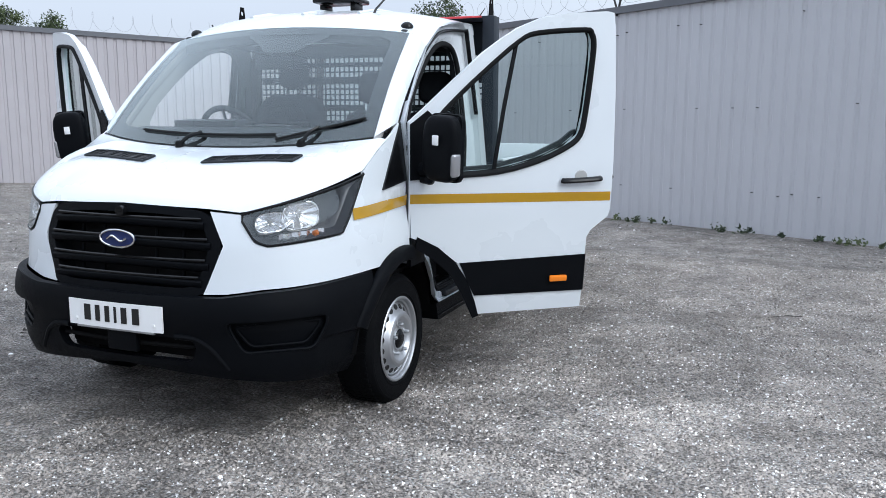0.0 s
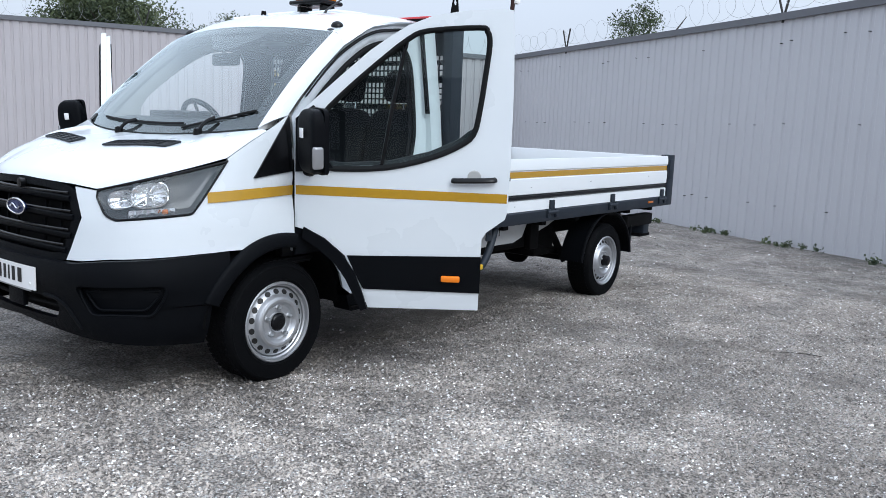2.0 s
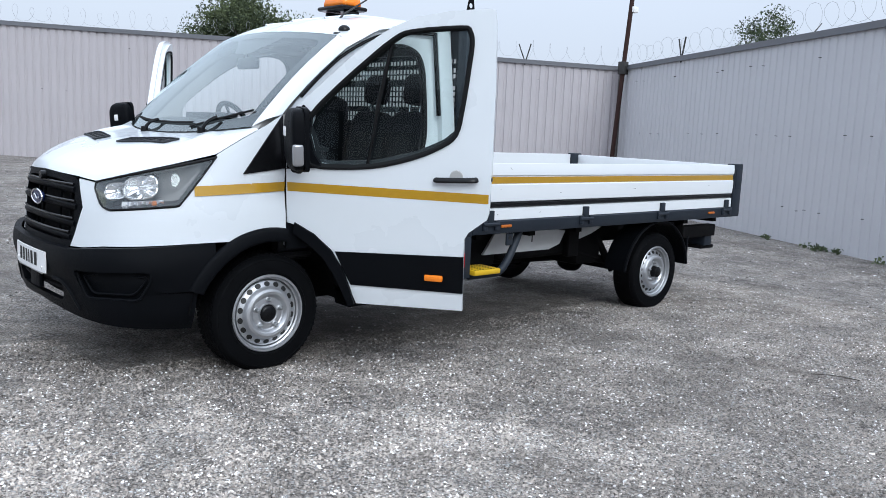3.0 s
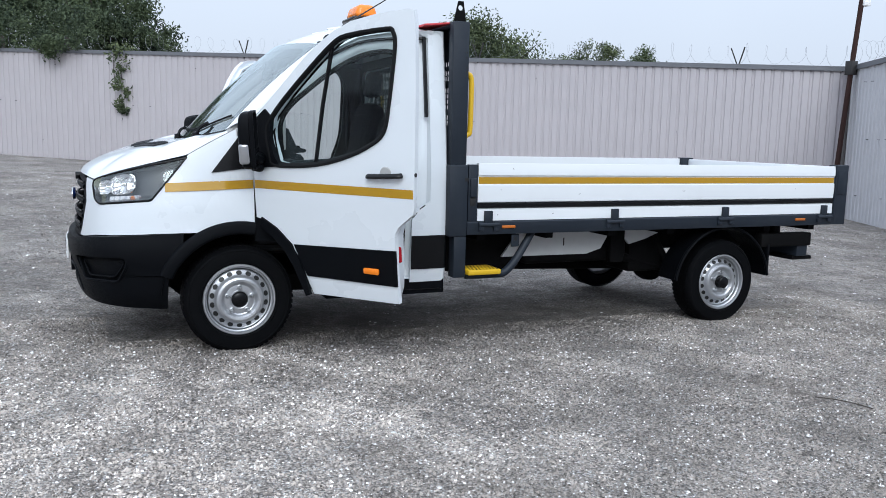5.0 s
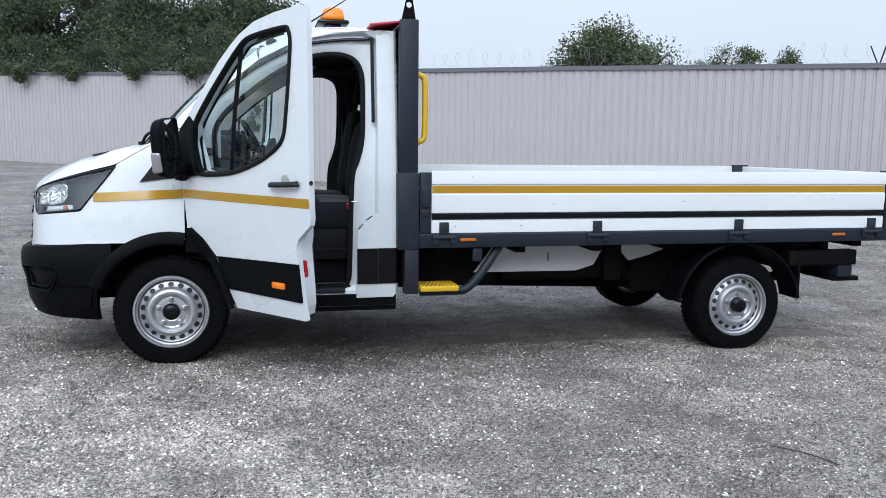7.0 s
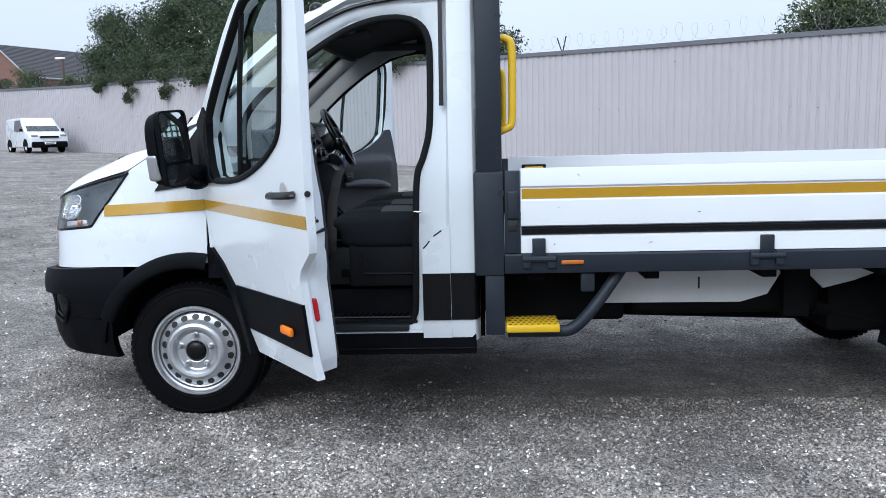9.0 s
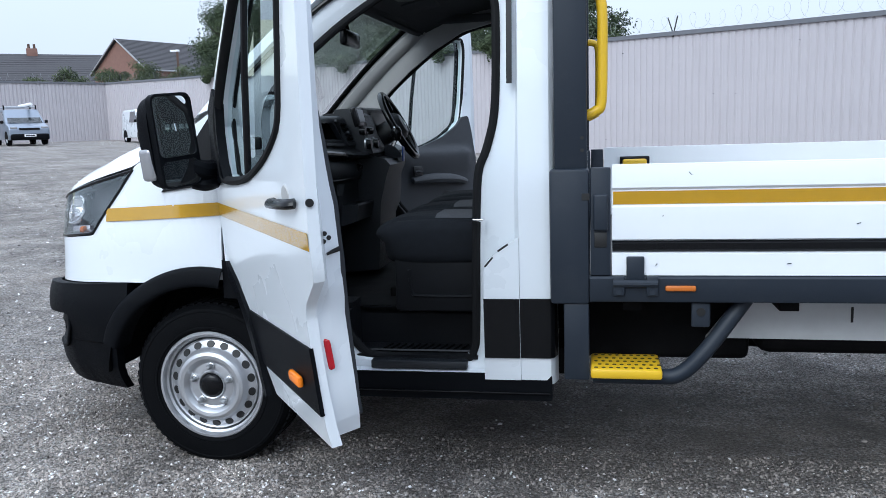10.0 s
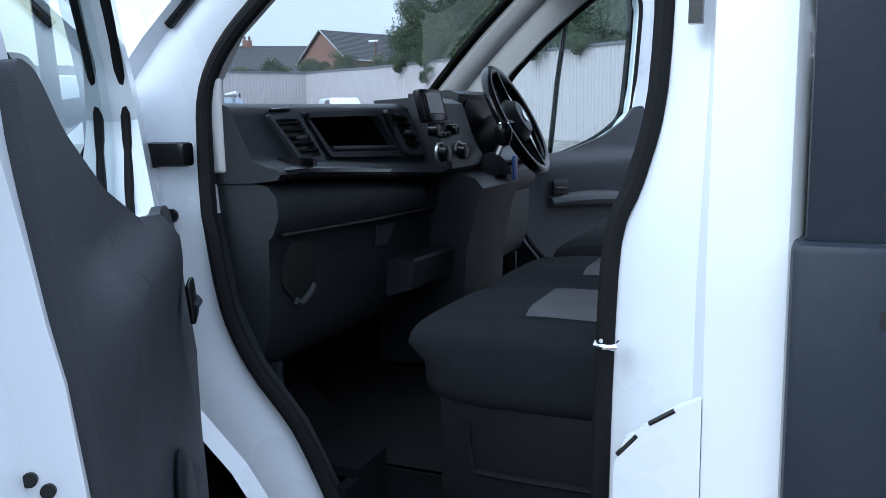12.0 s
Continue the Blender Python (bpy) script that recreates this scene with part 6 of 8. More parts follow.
part("prop_shaft", tube([(0.9, YC, 0.36), (3.4, YC, 0.27)], 0.045, 12), CHASSIS, truck)
for s in (-1, 1):
    part("leaf_spring", tube(smooth_path([(2.85, YC + s * 0.52, 0.42), (3.2, YC + s * 0.52, 0.33), (3.505, YC + s * 0.52, 0.30), (3.85, YC + s * 0.52, 0.34), (4.2, YC + s * 0.52, 0.44)], 4), 0.035, 8), CHASSIS, truck)
    part("damper", tube([(3.30, YC + s * 0.6, 0.24), (3.12, YC + s * 0.5, 0.60)], 0.03, 10), CHASSIS, truck)
# pale tank guard, its lower edge cut away to the rear
guard = [(1.945, 0.66), (2.60, 0.66), (2.66, 0.60), (2.60, 0.50), (2.48, 0.465), (1.80, 0.468)]
part("tank_guard", sheet(guard, [], lambda a, b, d: (a, YC - 0.62 + d, b), 0.02), TANK, truck, "pale grey side guard plate")
part("guard_slot", boxes([(2.285, 2.293, YC - 0.623, YC - 0.619, 0.53, 0.585)]), BLACK_INK, truck)
guard2 = [(2.72, 0.66), (3.14, 0.66), (3.12, 0.60), (3.0, 0.555), (2.86, 0.52)]
part("spring_hanger", sheet(guard2, [], lambda a, b, d: (a, YC - 0.60 + d, b), 0.02), TANK, truck)
part("battery_box", box(1.31, 1.96, YC - 0.585, YC - 0.10, 0.375, 0.655, 0.03, 3), CHASSIS, truck)
part("tank", box(1.98, 2.85, YC - 0.60, YC + 0.2, 0.40, 0.60, 0.05, 3), CHASSIS, truck)
part("silencer", lathe([(0, -0.4), (0.10, -0.38), (0.11, 0), (0.10, 0.38), (0, 0.4)], 20, "x", (2.2, YC + 0.45, 0.42)), CHASSIS, truck)
part("bracket_plate", box(2.66, 2.78, YC - 0.66, YC - 0.60, 0.40, 0.68, 0.01), CHASSIS, truck)
part("spare_carrier", box(2.9, 3.2, YC - 0.55, YC - 0.2, 0.30, 0.55, 0.03), CHASSIS, truck)
# rear underrun bar and its arms
for s in (-1, 1):
    part("underrun_arm", box(4.28, 4.34, YC + s * 0.55 - 0.03, YC + s * 0.55 + 0.03, 0.50, 0.70, 0.006), CHASSIS, truck)
part("underrun_bar", box(4.24, 4.35, YC - 0.86, YC + 0.86, 0.415, 0.545, 0.010), CHARCOAL, truck)
part("underrun_lip", box(4.22, 4.42, YC - 0.84, YC + 0.84, 0.385, 0.415, 0.006), CHASSIS, truck)
part("light_bar", box(3.86, 4.36, YC - 0.88, YC - 0.80, 0.50, 0.60, 0.008), CHASSIS, truck)
part("light_bar", box(3.86, 4.36, YC + 0.80, YC + 0.88, 0.50, 0.60, 0.008), CHASSIS, truck)
part("side_hook", box(1.715, 1.775, YC - 0.915, YC - 0.90, 0.578, 0.66, 0.008), CHARCOAL, truck)
part("hook_hole", lathe([(0, -0.003), (0.014, -0.003), (0.014, 0.002), (0, 0.002)], 14, "y", (1.745, YC - 0.915, 0.63)), BLACK_INK, truck)
# yellow step on its tube
step = part("side_step", box(1.392, 1.622, YC - 0.965, YC - 0.77, 0.412, 0.446, 0.008), YELLOW, truck, "yellow chequered side step")
stud = None
for i in range(9):
    for j in range(5):
        if stud is None:
            stud = part("hole", lathe([(0, 0.0), (0.0068, 0.0), (0.0066, 0.0012), (0, 0.0012)], 10, "z"), BLACK_INK, step)
            o = stud
        else:
            o = new("hole", stud.data)
            o.parent = step
        o.location = (1.41 + 0.024 * i + (0.012 if j % 2 else 0), YC - 0.945 + 0.038 * j, 0.446)
part("step_tube", tube(smooth_path([(1.40, YC - 0.90, 0.405), (1.60, YC - 0.90, 0.405), (1.68, YC - 0.90, 0.415), (1.76, YC - 0.895, 0.49), (1.86, YC - 0.87, 0.62), (1.90, YC - 0.85, 0.67)], 5), 0.026, 12), CHARCOAL, step)


YI = -0.03            # middle line of the cab's fittings


# ---- inside the cab ----
def slab(path, y0, y1, n=24, ends=True, wave=None, gap=None):
    """A moulded profile (x, z) drawn out along y."""
    bm = bmesh.new()
    pts = [Vector((x, 0, z)) for x, z in path]
    rows = []
    for k in range(n + 1):
        y = y0 + (y1 - y0) * k / n
        dx = wave(y) if wave else 0.0
        rows.append([bm.verts.new((p.x + dx * max(0.0, min(1.0, (p.x + 0.05) / 0.3)), y, p.z)) for p in pts])
    for a, b in zip(rows, rows[1:]):
        for i in range(len(pts) - 1):
            if gap and gap[0] < a[0].co.y and b[0].co.y < gap[1] and gap[2] <= i < gap[3]:
                continue
            bm.faces.new((a[i], a[i + 1], b[i + 1], b[i]))
    if ends:
        bm.faces.new(rows[0])
        bm.faces.new(rows[-1][::-1])
    bmesh.ops.recalc_face_normals(bm, faces=bm.faces)
    return bm


dash = new("dashboard")
dash.parent = truck
tagged(dash, "dark grey dashboard with open tray and vents")
upper = [(-0.08, 1.255), (0.05, 1.29), (0.20, 1.312), (0.275, 1.310), (0.300, 1.298), (0.3065, 1.278), (0.330, 1.21), (0.3375, 1.188), (0.345, 1.165), (0.375, 1.152), (0.398, 1.148), (0.405, 1.138), (0.398, 1.128), (0.34, 1.122), (0.20, 1.12), (-0.08, 1.12)]
lower = [(-0.08, 1.125), (0.33, 1.123), (0.372, 1.116), (0.390, 1.095), (0.392, 1.06), (0.378, 1.03), (0.368, 1.022), (0.366, 0.95), (0.358, 0.86), (0.335, 0.805), (0.27, 0.765), (0.10, 0.75), (-0.08, 0.75)]
bow = lambda y: 0.05 * math.exp(-((y + 0.02) / 0.30) ** 2)
part("upper_dash", slab([(p.x, p.y) for p in [Vector(q) for q in upper]], YI - 0.825, YI + 0.765, 110, wave=bow, gap=(-0.612, -0.302, 5, 7)), DASH, dash, sharp=50)
part("lower_dash", slab(lower, YI - 0.82, YI + 0.20, 30), DASH_LOW, dash, sharp=50)
part("driver_dash", slab([(x, z) for x, z in lower if x > -0.5], YI + 0.45, YI + 0.76, 10), DASH, dash)
# end cheeks beside the door openings
for s in (-1, 1):
    part("end_cap", box(0.10, 0.285, YC + s * 0.784, YC + s * 0.799, 1.14, 1.36, 0.012, 3), PILLAR_TRIM, dash)
    part("end_vent", box(0.238, 0.262, YC + s * 0.788, YC + s * 0.8005, 1.225, 1.30, 0.006), GLOSS_BLACK, dash)
# open tray: frame, dark mouth, shelf
def face(y, z, out=0.0):
    """A point on the dash's upper face."""
    x = float(np.interp(z, [1.165, 1.21, 1.28, 1.298], [0.345, 0.330, 0.306, 0.300]))
    return (x + bow(y - 0.0) * 0.97 + out, y, z)


TRAY = [(-0.615, 1.274), (-0.335, 1.280), (-0.300, 1.192), (-0.575, 1.186)]
def frame_ring(loop, grow, out, thick):
    c = (sum(a for a, b in loop) / 4, sum(b for a, b in loop) / 4)
    big = rounded([(a + math.copysign(grow, a - c[0]), b + math.copysign(grow, b - c[1])) for a, b in loop], 0.012)
    return sheet(big, [rounded(loop, 0.008)], lambda a, b, d: face(a, b, out - d), thick, (), ())


part("tray_frame", frame_ring(TRAY, 0.014, 0.008, 0.02), DASH, dash)
part("open_tray", boxes([(0.15, 0.155, -0.625, -0.29, 1.17, 1.30), (0.15, 0.335, -0.625, -0.29, 1.176, 1.186), (0.15, 0.305, -0.625, -0.29, 1.280, 1.288), (0.15, 0.320, -0.625, -0.616, 1.18, 1.285), (0.15, 0.350, -0.300, -0.291, 1.18, 1.285)]), GLOSS_BLACK, dash)
part("tray_floor", tube([face(-0.57, 1.193, 0.006), face(-0.44, 1.195, 0.006), face(-0.31, 1.197, 0.006)], 0.008, 8), DASH, dash)
for loop in ([(-0.745, 1.268), (-0.665, 1.272), (-0.630, 1.175), (-0.700, 1.168)], [(-0.285, 1.280), (-0.225, 1.280), (-0.195, 1.195), (-0.255, 1.195)]):
    v = part("air_vent", frame_ring(loop, 0.014, 0.012, 0.02), TRIM, dash)
    part("vent_back", sheet(loop, [], lambda a, b, d: face(a, b, 0.003 - d), 0.004), BLACK_INK, v)
    for q in (0.12, 0.3, 0.48, 0.66, 0.84):
        a = Vector(loop[0]).lerp(Vector(loop[3]), q)
        b = Vector(loop[1]).lerp(Vector(loop[2]), q)
        part("vane", tube([face(a.x, a.y, 0.010), face(b.x, b.y, 0.010)], 0.0055, 6, flat=0.5), GLOSS_BLACK, v)
    m = (Vector(loop[0]) + Vector(loop[2])) / 2
    part("vent_tab", box(-0.01, 0.01, -0.012, 0.012, -0.005, 0.005, 0.002, 1, Matrix.Translation(face(m.x, m.y, 0.016))), TRIM, v)
part("catch", tube([face(-0.735, 1.292, 0.004), face(-0.70, 1.294, 0.008), face(-0.672, 1.295, 0.004)], 0.005, 6), GLOSS_BLACK, dash)
part("cup_holder", lathe([(0.0, 0.0), (0.040, 0.0), (0.050, 0.004), (0.050, 0.020), (0.042, 0.022), (0.038, 0.006), (0, 0.006)], 24, "z", (0.345, YI - 0.70, 1.146)), GLOSS_BLACK, dash)
# centre stack
stack = part("centre_console", slab([(0.24, 1.32), (0.36, 1.325), (0.395, 1.31), (0.425, 1.22), (0.455, 1.165), (0.46, 1.145), (0.40, 1.135), (0.24, 1.135)], YI - 0.155, YI + 0.075, 8), DASH, dash)
part("display", box(-0.012, 0.012, -0.066, 0.066, -0.042, 0.042, 0.006, 2, Matrix.Translation((0.398, YI - 0.145, 1.302)) @ pose(0, 0, 0, 0, -14, 0)), GLOSS_BLACK, stack)
part("display_glass", box(0.011, 0.014, -0.046, 0.046, -0.024, 0.030, 0.002, 1, Matrix.Translation((0.398, YI - 0.145, 1.302)) @ pose(0, 0, 0, 0, -14, 0)), SCREEN, stack)
for dy in (-0.06, 0.06):
    part("knob", lathe([(0, 0.026), (0.014, 0.024), (0.016, 0.0), (0, 0.0)], 16, "x", (0.415, YI - 0.13 + dy, 1.242)), GLOSS_BLACK, stack)
    part("knob_ring", lathe([(0.0225, 0.0), (0.026, 0.002), (0.026, 0.008), (0.0235, 0.010)], 20, "x", (0.436, YI - 0.13 + dy, 1.186)), STEEL, stack)
    part("knob", lathe([(0, 0.032), (0.020, 0.028), (0.023, 0.0), (0, 0.0)], 18, "x", (0.436, YI - 0.13 + dy, 1.186)), GLOSS_BLACK, stack)
part("key_row", boxes([(0.418, 0.432, YI - 0.13 + q - 0.014, YI - 0.13 + q + 0.014, 1.225, 1.237) for q in (-0.03, 0.0, 0.03)], 0.002), GLOSS_BLACK, stack)
part("slot", box(0.412, 0.428, YI - 0.18, YI - 0.08, 1.258, 1.264, 0.001), BLACK_INK, stack)
# lower console with gear lever
part("gear_console", slab([(0.20, 1.14), (0.42, 1.14), (0.50, 1.115), (0.52, 1.09), (0.50, 1.04), (0.47, 0.92), (0.45, 0.62), (0.20, 0.60)], YI - 0.10, YI + 0.20, 8), DASH, dash)
part("gaiter", lathe([(0.055, 0.0), (0.05, 0.02), (0.03, 0.045), (0.012, 0.06), (0.0, 0.06)], 20, "z", (0.475, YI + 0.09, 1.115)), FABRIC, dash)
part("gear_lever", tube([(0.475, YI + 0.09, 1.14), (0.502, YI + 0.095, 1.20)], 0.011, 8), CHROME, dash)
part("gear_knob", lathe([(0, -0.032), (0.016, -0.028), (0.024, -0.005), (0.026, 0.015), (0.018, 0.03), (0, 0.034)], 18, "z", (0.507, YI + 0.097, 1.222)), GLOSS_BLACK, dash)
part("knob_cap", lathe([(0, 0.004), (0.014, 0.003), (0.016, 0), (0, 0)], 16, "z", (0.507, YI + 0.097, 1.254)), CHROME, dash)
part("key_tag", box(0.525, 0.531, YI + 0.115, YI + 0.150, 1.095, 1.165, 0.004), BLUE, dash, "blue paper key tag")
# glove box, lower pocket, side bin
part("glove_line", tube([(0.384, YI - 0.80, 1.030), (0.384, YI - 0.4, 1.034), (0.386, YI - 0.02, 1.040)], 0.004, 6), BLACK_INK, dash)
part("glove_catch", sheet([(-0.430, 1.018), (-0.335, 1.018), (-0.385, 0.972), (-0.435, 0.972)], [], lambda a, b, d: (0.372 - d + 0.002 * (1.01 - b) * 10, a, b), 0.006), TRIM, dash)
pocket = rounded([(-0.795, 1.010), (-0.700, 1.010), (-0.704, 0.925), (-0.755, 0.895), (-0.822, 0.945)], 0.02)
part("pocket_mouth", sheet(pocket, [], lambda a, b, d: (0.3715 - d - 0.10 * max(0, 0.95 - b), a, b), 0.004), BLACK_INK, dash)
rim = [(0.374 - 0.10 * max(0, 0.95 - b), a, b) for a, b in pocket if b < 0.93]
part("pocket_rim", tube(rim, 0.007, 8), TRIM, dash)
part("lock", lathe([(0, 0.012), (0.014, 0.010), (0.016, 0.0), (0, 0.0)], 16, "x", (0.385, YI - 0.16, 1.085)), GLOSS_BLACK, dash)
part("usb_slot", box(0.386, 0.395, YI - 0.135, YI - 0.06, 1.077, 1.093, 0.003), GLOSS_BLACK, dash)
part("side_bin", slab([(0.34, 0.945), (0.355, 0.935), (0.425, 0.930), (0.432, 0.938), (0.437, 0.930), (0.425, 0.865), (0.36, 0.845)], YI - 0.34, YI - 0.02, 6), DASH_LOW, dash)
# padded ledge under the upper panel
part("padded_ledge", tube(smooth_path([(0.392, YI - 0.80, 1.137), (0.398, YI - 0.5, 1.137), (0.402, YI - 0.25, 1.136), (0.410, YI - 0.14, 1.134)], 5), 0.0125, 10), GLOSS_BLACK, dash)
# towards the passenger door the fascia grows lower: its top falls and the ledge rises
for ob in dash.children_recursive:
    for v in ob.data.vertices:
        f = max(0.0, min(1.0, (-0.22 - v.co.y) / 0.55))
        v.co.z += f * float(np.interp(v.co.z, [0.80, 1.08, 1.16, 1.285, 1.33], [0.0, 0.034, 0.034, 0.0, -0.010]))
# driver's binnacle and steering wheel
part("binnacle", slab([(0.20, 1.345), (0.33, 1.352), (0.362, 1.34), (0.35, 1.29), (0.30, 1.15), (0.20, 1.15)], YI + 0.13, YI + 0.52, 10), DASH, dash)
part("dials", sheet(rounded([(0.17, 1.17), (0.48, 1.17), (0.48, 1.325), (0.17, 1.325)], 0.04), [], lambda a, b, d: (0.325 + 0.12 * (b - 1.17) + 0.02 - d, YI + a, b), 0.01), SCREEN, dash)
sw = new("steering_wheel")
sw.parent = truck
tagged(sw, "black steering wheel")
sw.matrix_basis = pose(0.462, YI + 0.345, 1.262, 0, 62, 4)
part("rim", tube([(0.170 * math.cos(a), 0.170 * math.sin(a), 0) for a in frange(0, 2 * math.pi, 48)[:-1]], 0.0165, 12, closed=True), GLOSS_BLACK, sw)
part("boss", lathe([(0, 0.03), (0.05, 0.026), (0.072, 0.0), (0.06, -0.03), (0, -0.03)], 28, "z"), DASH, sw)
for a in (0.0, 180.0, 270.0):
    part("spoke", tube([(0.06 * math.cos(math.radians(a)), 0.06 * math.sin(math.radians(a)), -0.005), (0.165 * math.cos(math.radians(a)), 0.165 * math.sin(math.radians(a)), 0)], 0.020, 8, flat=0.45), GLOSS_BLACK, sw)
part("badge", lathe([(0, 0.033), (0.02, 0.032), (0.02, 0.028), (0, 0.028)], 20, "z"), CHROME, sw)
part("column", tube([(0, 0, -0.02), (0, 0, -0.28)], 0.055, 14), DASH, sw)
part("stalk", tube([(0.02, 0.05, -0.04), (0.03, -0.15, -0.035)], 0.009, 8), GLOSS_BLACK, sw)

# floor, step wells, seat boxes
part("floor", box(0.10, 1.23, YI - 0.70, YI + 0.70, 0.555, 0.585, 0.004), RUBBER, truck)
part("bulkhead", box(0.10, 0.13, YI - 0.76, YI + 0.72, 0.50, 1.20), CHASSIS, truck)
for s in (-1, 1):
    well = part("step_well", box(0.52, 1.0, YC + s * 0.67, YC + s * 0.835, 0.432, 0.445), SEAT_BASE, truck)
    part("riser", box(0.52, 1.0, YC + s * 0.655, YC + s * 0.67, 0.43, 0.585), SEAT_BASE, well)
    part("front_cheek", box(0.505, 0.53, YC + s * 0.66, YC + s * 0.82, 0.43, 0.60), SEAT_BASE, well)
    part("rear_cheek", box(0.985, 1.0, YC + s * 0.66, YC + s * 0.82, 0.43, 0.80), SEAT_BASE, well)
    part("ledge", box(0.10, 0.53, YC + s * 0.66, YC + s * 0.77, 0.60, 0.62), SEAT_BASE, well)
    for i in range(12):
        x = 0.66 + 0.026 * i
        part("tread", tube([(x, YC + s * 0.705, 0.449), (x - 0.018, YC + s * 0.770, 0.449)], 0.006, 6, flat=0.5), GLOSS_BLACK, truck)
    part("tread_edge", tube([(0.60, YC + s * 0.795, 0.449), (0.97, YC + s * 0.795, 0.449)], 0.007, 6), GLOSS_BLACK, truck)
    part("scuff_plate", box(0.62, 0.965, YC + s * 0.832, YC + s * 0.875, 0.405, 0.434, 0.004), DASH, truck)
    part("kick_panel", box(0.13, 0.34, YC + s * 0.720, YC + s * 0.740, 0.58, 0.80, 0.008), DASH, truck)
    # inside of the roof pillars
    part("pillar_trim", tube([screen_point(k, s * 0.985, -0.045) for k in frange(0.0, 1.0, 8)], 0.045, 10, flat=0.6), PILLAR_TRIM, truck)
    part("post_trim", box(1.10, 1.225, YC + s * 0.735, YC + s * 0.760, 0.45, 1.78, 0.01), TRIM, truck)
    part("belt", tube([(1.12, YC + s * 0.725, 1.55), (1.12, YC + s * 0.730, 0.75)], 0.022, 8, flat=0.12), RUBBER, truck)
for s in (-1, 1):
    part("cant_trim", box(0.5, 1.2, YC + s * 0.655, YC + s * 0.690, 1.775, 1.815, 0.01), HEADLINER, truck)
part("header_trim", tube([screen_point(0.985, v, -0.05) for v in frange(-0.97, 0.97, 14)], 0.04, 8, flat=0.7), HEADLINER, truck)
for y in (-0.38, 0.38):
    part("sun_visor", box(-0.075, 0.075, -0.20, 0.20, -0.010, 0.010, 0.008, 2, Matrix.Translation((0.60, YI + y, 1.83)) @ pose(0, 0, 0, 0, -14, 0)), HEADLINER, truck)
part("overhead_shelf", box(0.50, 0.62, YI - 0.12, YI + 0.12, 1.815, 1.86, 0.015), TRIM, truck)
rv = Vector(screen_point(0.80, 0.0, -0.10))
part("inner_mirror", merge(box(rv.x - 0.015, rv.x + 0.02, rv.y - 0.115, rv.y + 0.115, rv.z - 0.035, rv.z + 0.035, 0.015, 3), tube([rv, Vector(screen_point(0.86, 0.0, -0.01))], 0.012, 8)), GLOSS_BLACK, truck)


def seat(y0, y1, label, tall=0.0):
    root = new("seat")
    root.parent = truck
    tagged(root, label)
    c, h = YI + (y0 + y1) / 2, (y1 - y0) / 2
    box_ob = part("seat_box", box(0.690, 1.20, c - h + 0.02, c + h - 0.02, 0.585, 0.80, 0.012), SEAT_BASE, root)
    part("box_moulding", tube(smooth_path([(0.745, c - h + 0.019, 0.74), (0.755, c - h + 0.019, 0.66), (0.80, c - h + 0.019, 0.645), (1.16, c - h + 0.019, 0.645)], 5), 0.006, 6), SEAT_BASE, box_ob)
    bm = pillow(0.268, h - 0.002, 0.088, 0.50, 0.34, 44, 24)
    for v in bm.verts:
        q = (v.co.x + 0.268) / 0.536
        if v.co.z > 0:
            v.co.z += 0.012 * math.sin(math.pi * q) - 0.012 * math.exp(-((abs(v.co.y) - 0.62 * h) / 0.02) ** 2) * (1 if q > 0.15 else 0)
        else:
            v.co.x += 0.035 * (1 - q)
    bmesh.ops.transform(bm, verts=bm.verts, matrix=Matrix.Translation((0.876, c, 0.832)))
    # seams round the grey panel
    for co, no in (((0.835, 0, 0), (1, 0, 0)), ((1.10, 0, 0), (1, 0, 0)), ((0, c - 0.58 * h, 0), (0, 1, 0)), ((0, c + 0.58 * h, 0), (0, 1, 0))):
        bmesh.ops.bisect_plane(bm, geom=bm.verts[:] + bm.edges[:] + bm.faces[:], dist=1e-5, plane_co=co, plane_no=no)
    bm.verts.index_update()
    # the grey panel follows the cushion's own top, a little proud of it
    bm.normal_update()
    ins, seen = bmesh.new(), {}
    for fc in bm.faces:
        mid = fc.calc_center_median()
        if fc.normal.z > 0.3 and 0.835 < mid.x < 1.10 and abs(mid.y - c) < 0.58 * h:
            vs = []
            for v in fc.verts:
                if v.index not in seen:
                    seen[v.index] = ins.verts.new(v.co + v.normal * 0.002)
                vs.append(seen[v.index])
            ins.faces.new(vs)
    part("cushion", bm, FABRIC, root, sharp=60)
    part("insert", ins, FABRIC_GREY, root, "grey fabric insert")
    part("seam", tube([(0.623, c - h + 0.05, 0.868), (0.612, c, 0.874), (0.623, c + h - 0.05, 0.868)], 0.003, 6), BLACK_INK, root)
    m = pose(1.10, c, 0.93, 0, 9, 0)
    bm = pillow(0.065, h - 0.012, 0.255 + tall / 2, 0.45, 0.4)
    bmesh.ops.transform(bm, verts=bm.verts, matrix=m @ Matrix.Translation((0, 0, 0.225 + tall / 2)))
    part("backrest", bm, FABRIC, root)
    # backrest panel in charcoal instead of grey: its shade put into the colour
    bm = pillow(0.03, h * 0.6, 0.18 + tall / 2, 0.4, 0.4)
    bmesh.ops.transform(bm, verts=bm.verts, matrix=m @ Matrix.Translation((-0.045, 0, 0.215 + tall / 2)))
    part("insert", bm, FABRIC, root)
    bm = pillow(0.05, 0.098, 0.095, 0.5, 0.5)
    bmesh.ops.transform(bm, verts=bm.verts, matrix=m @ Matrix.Translation((0, 0, 0.62 + tall)))
    part("headrest", bm, FABRIC, root)
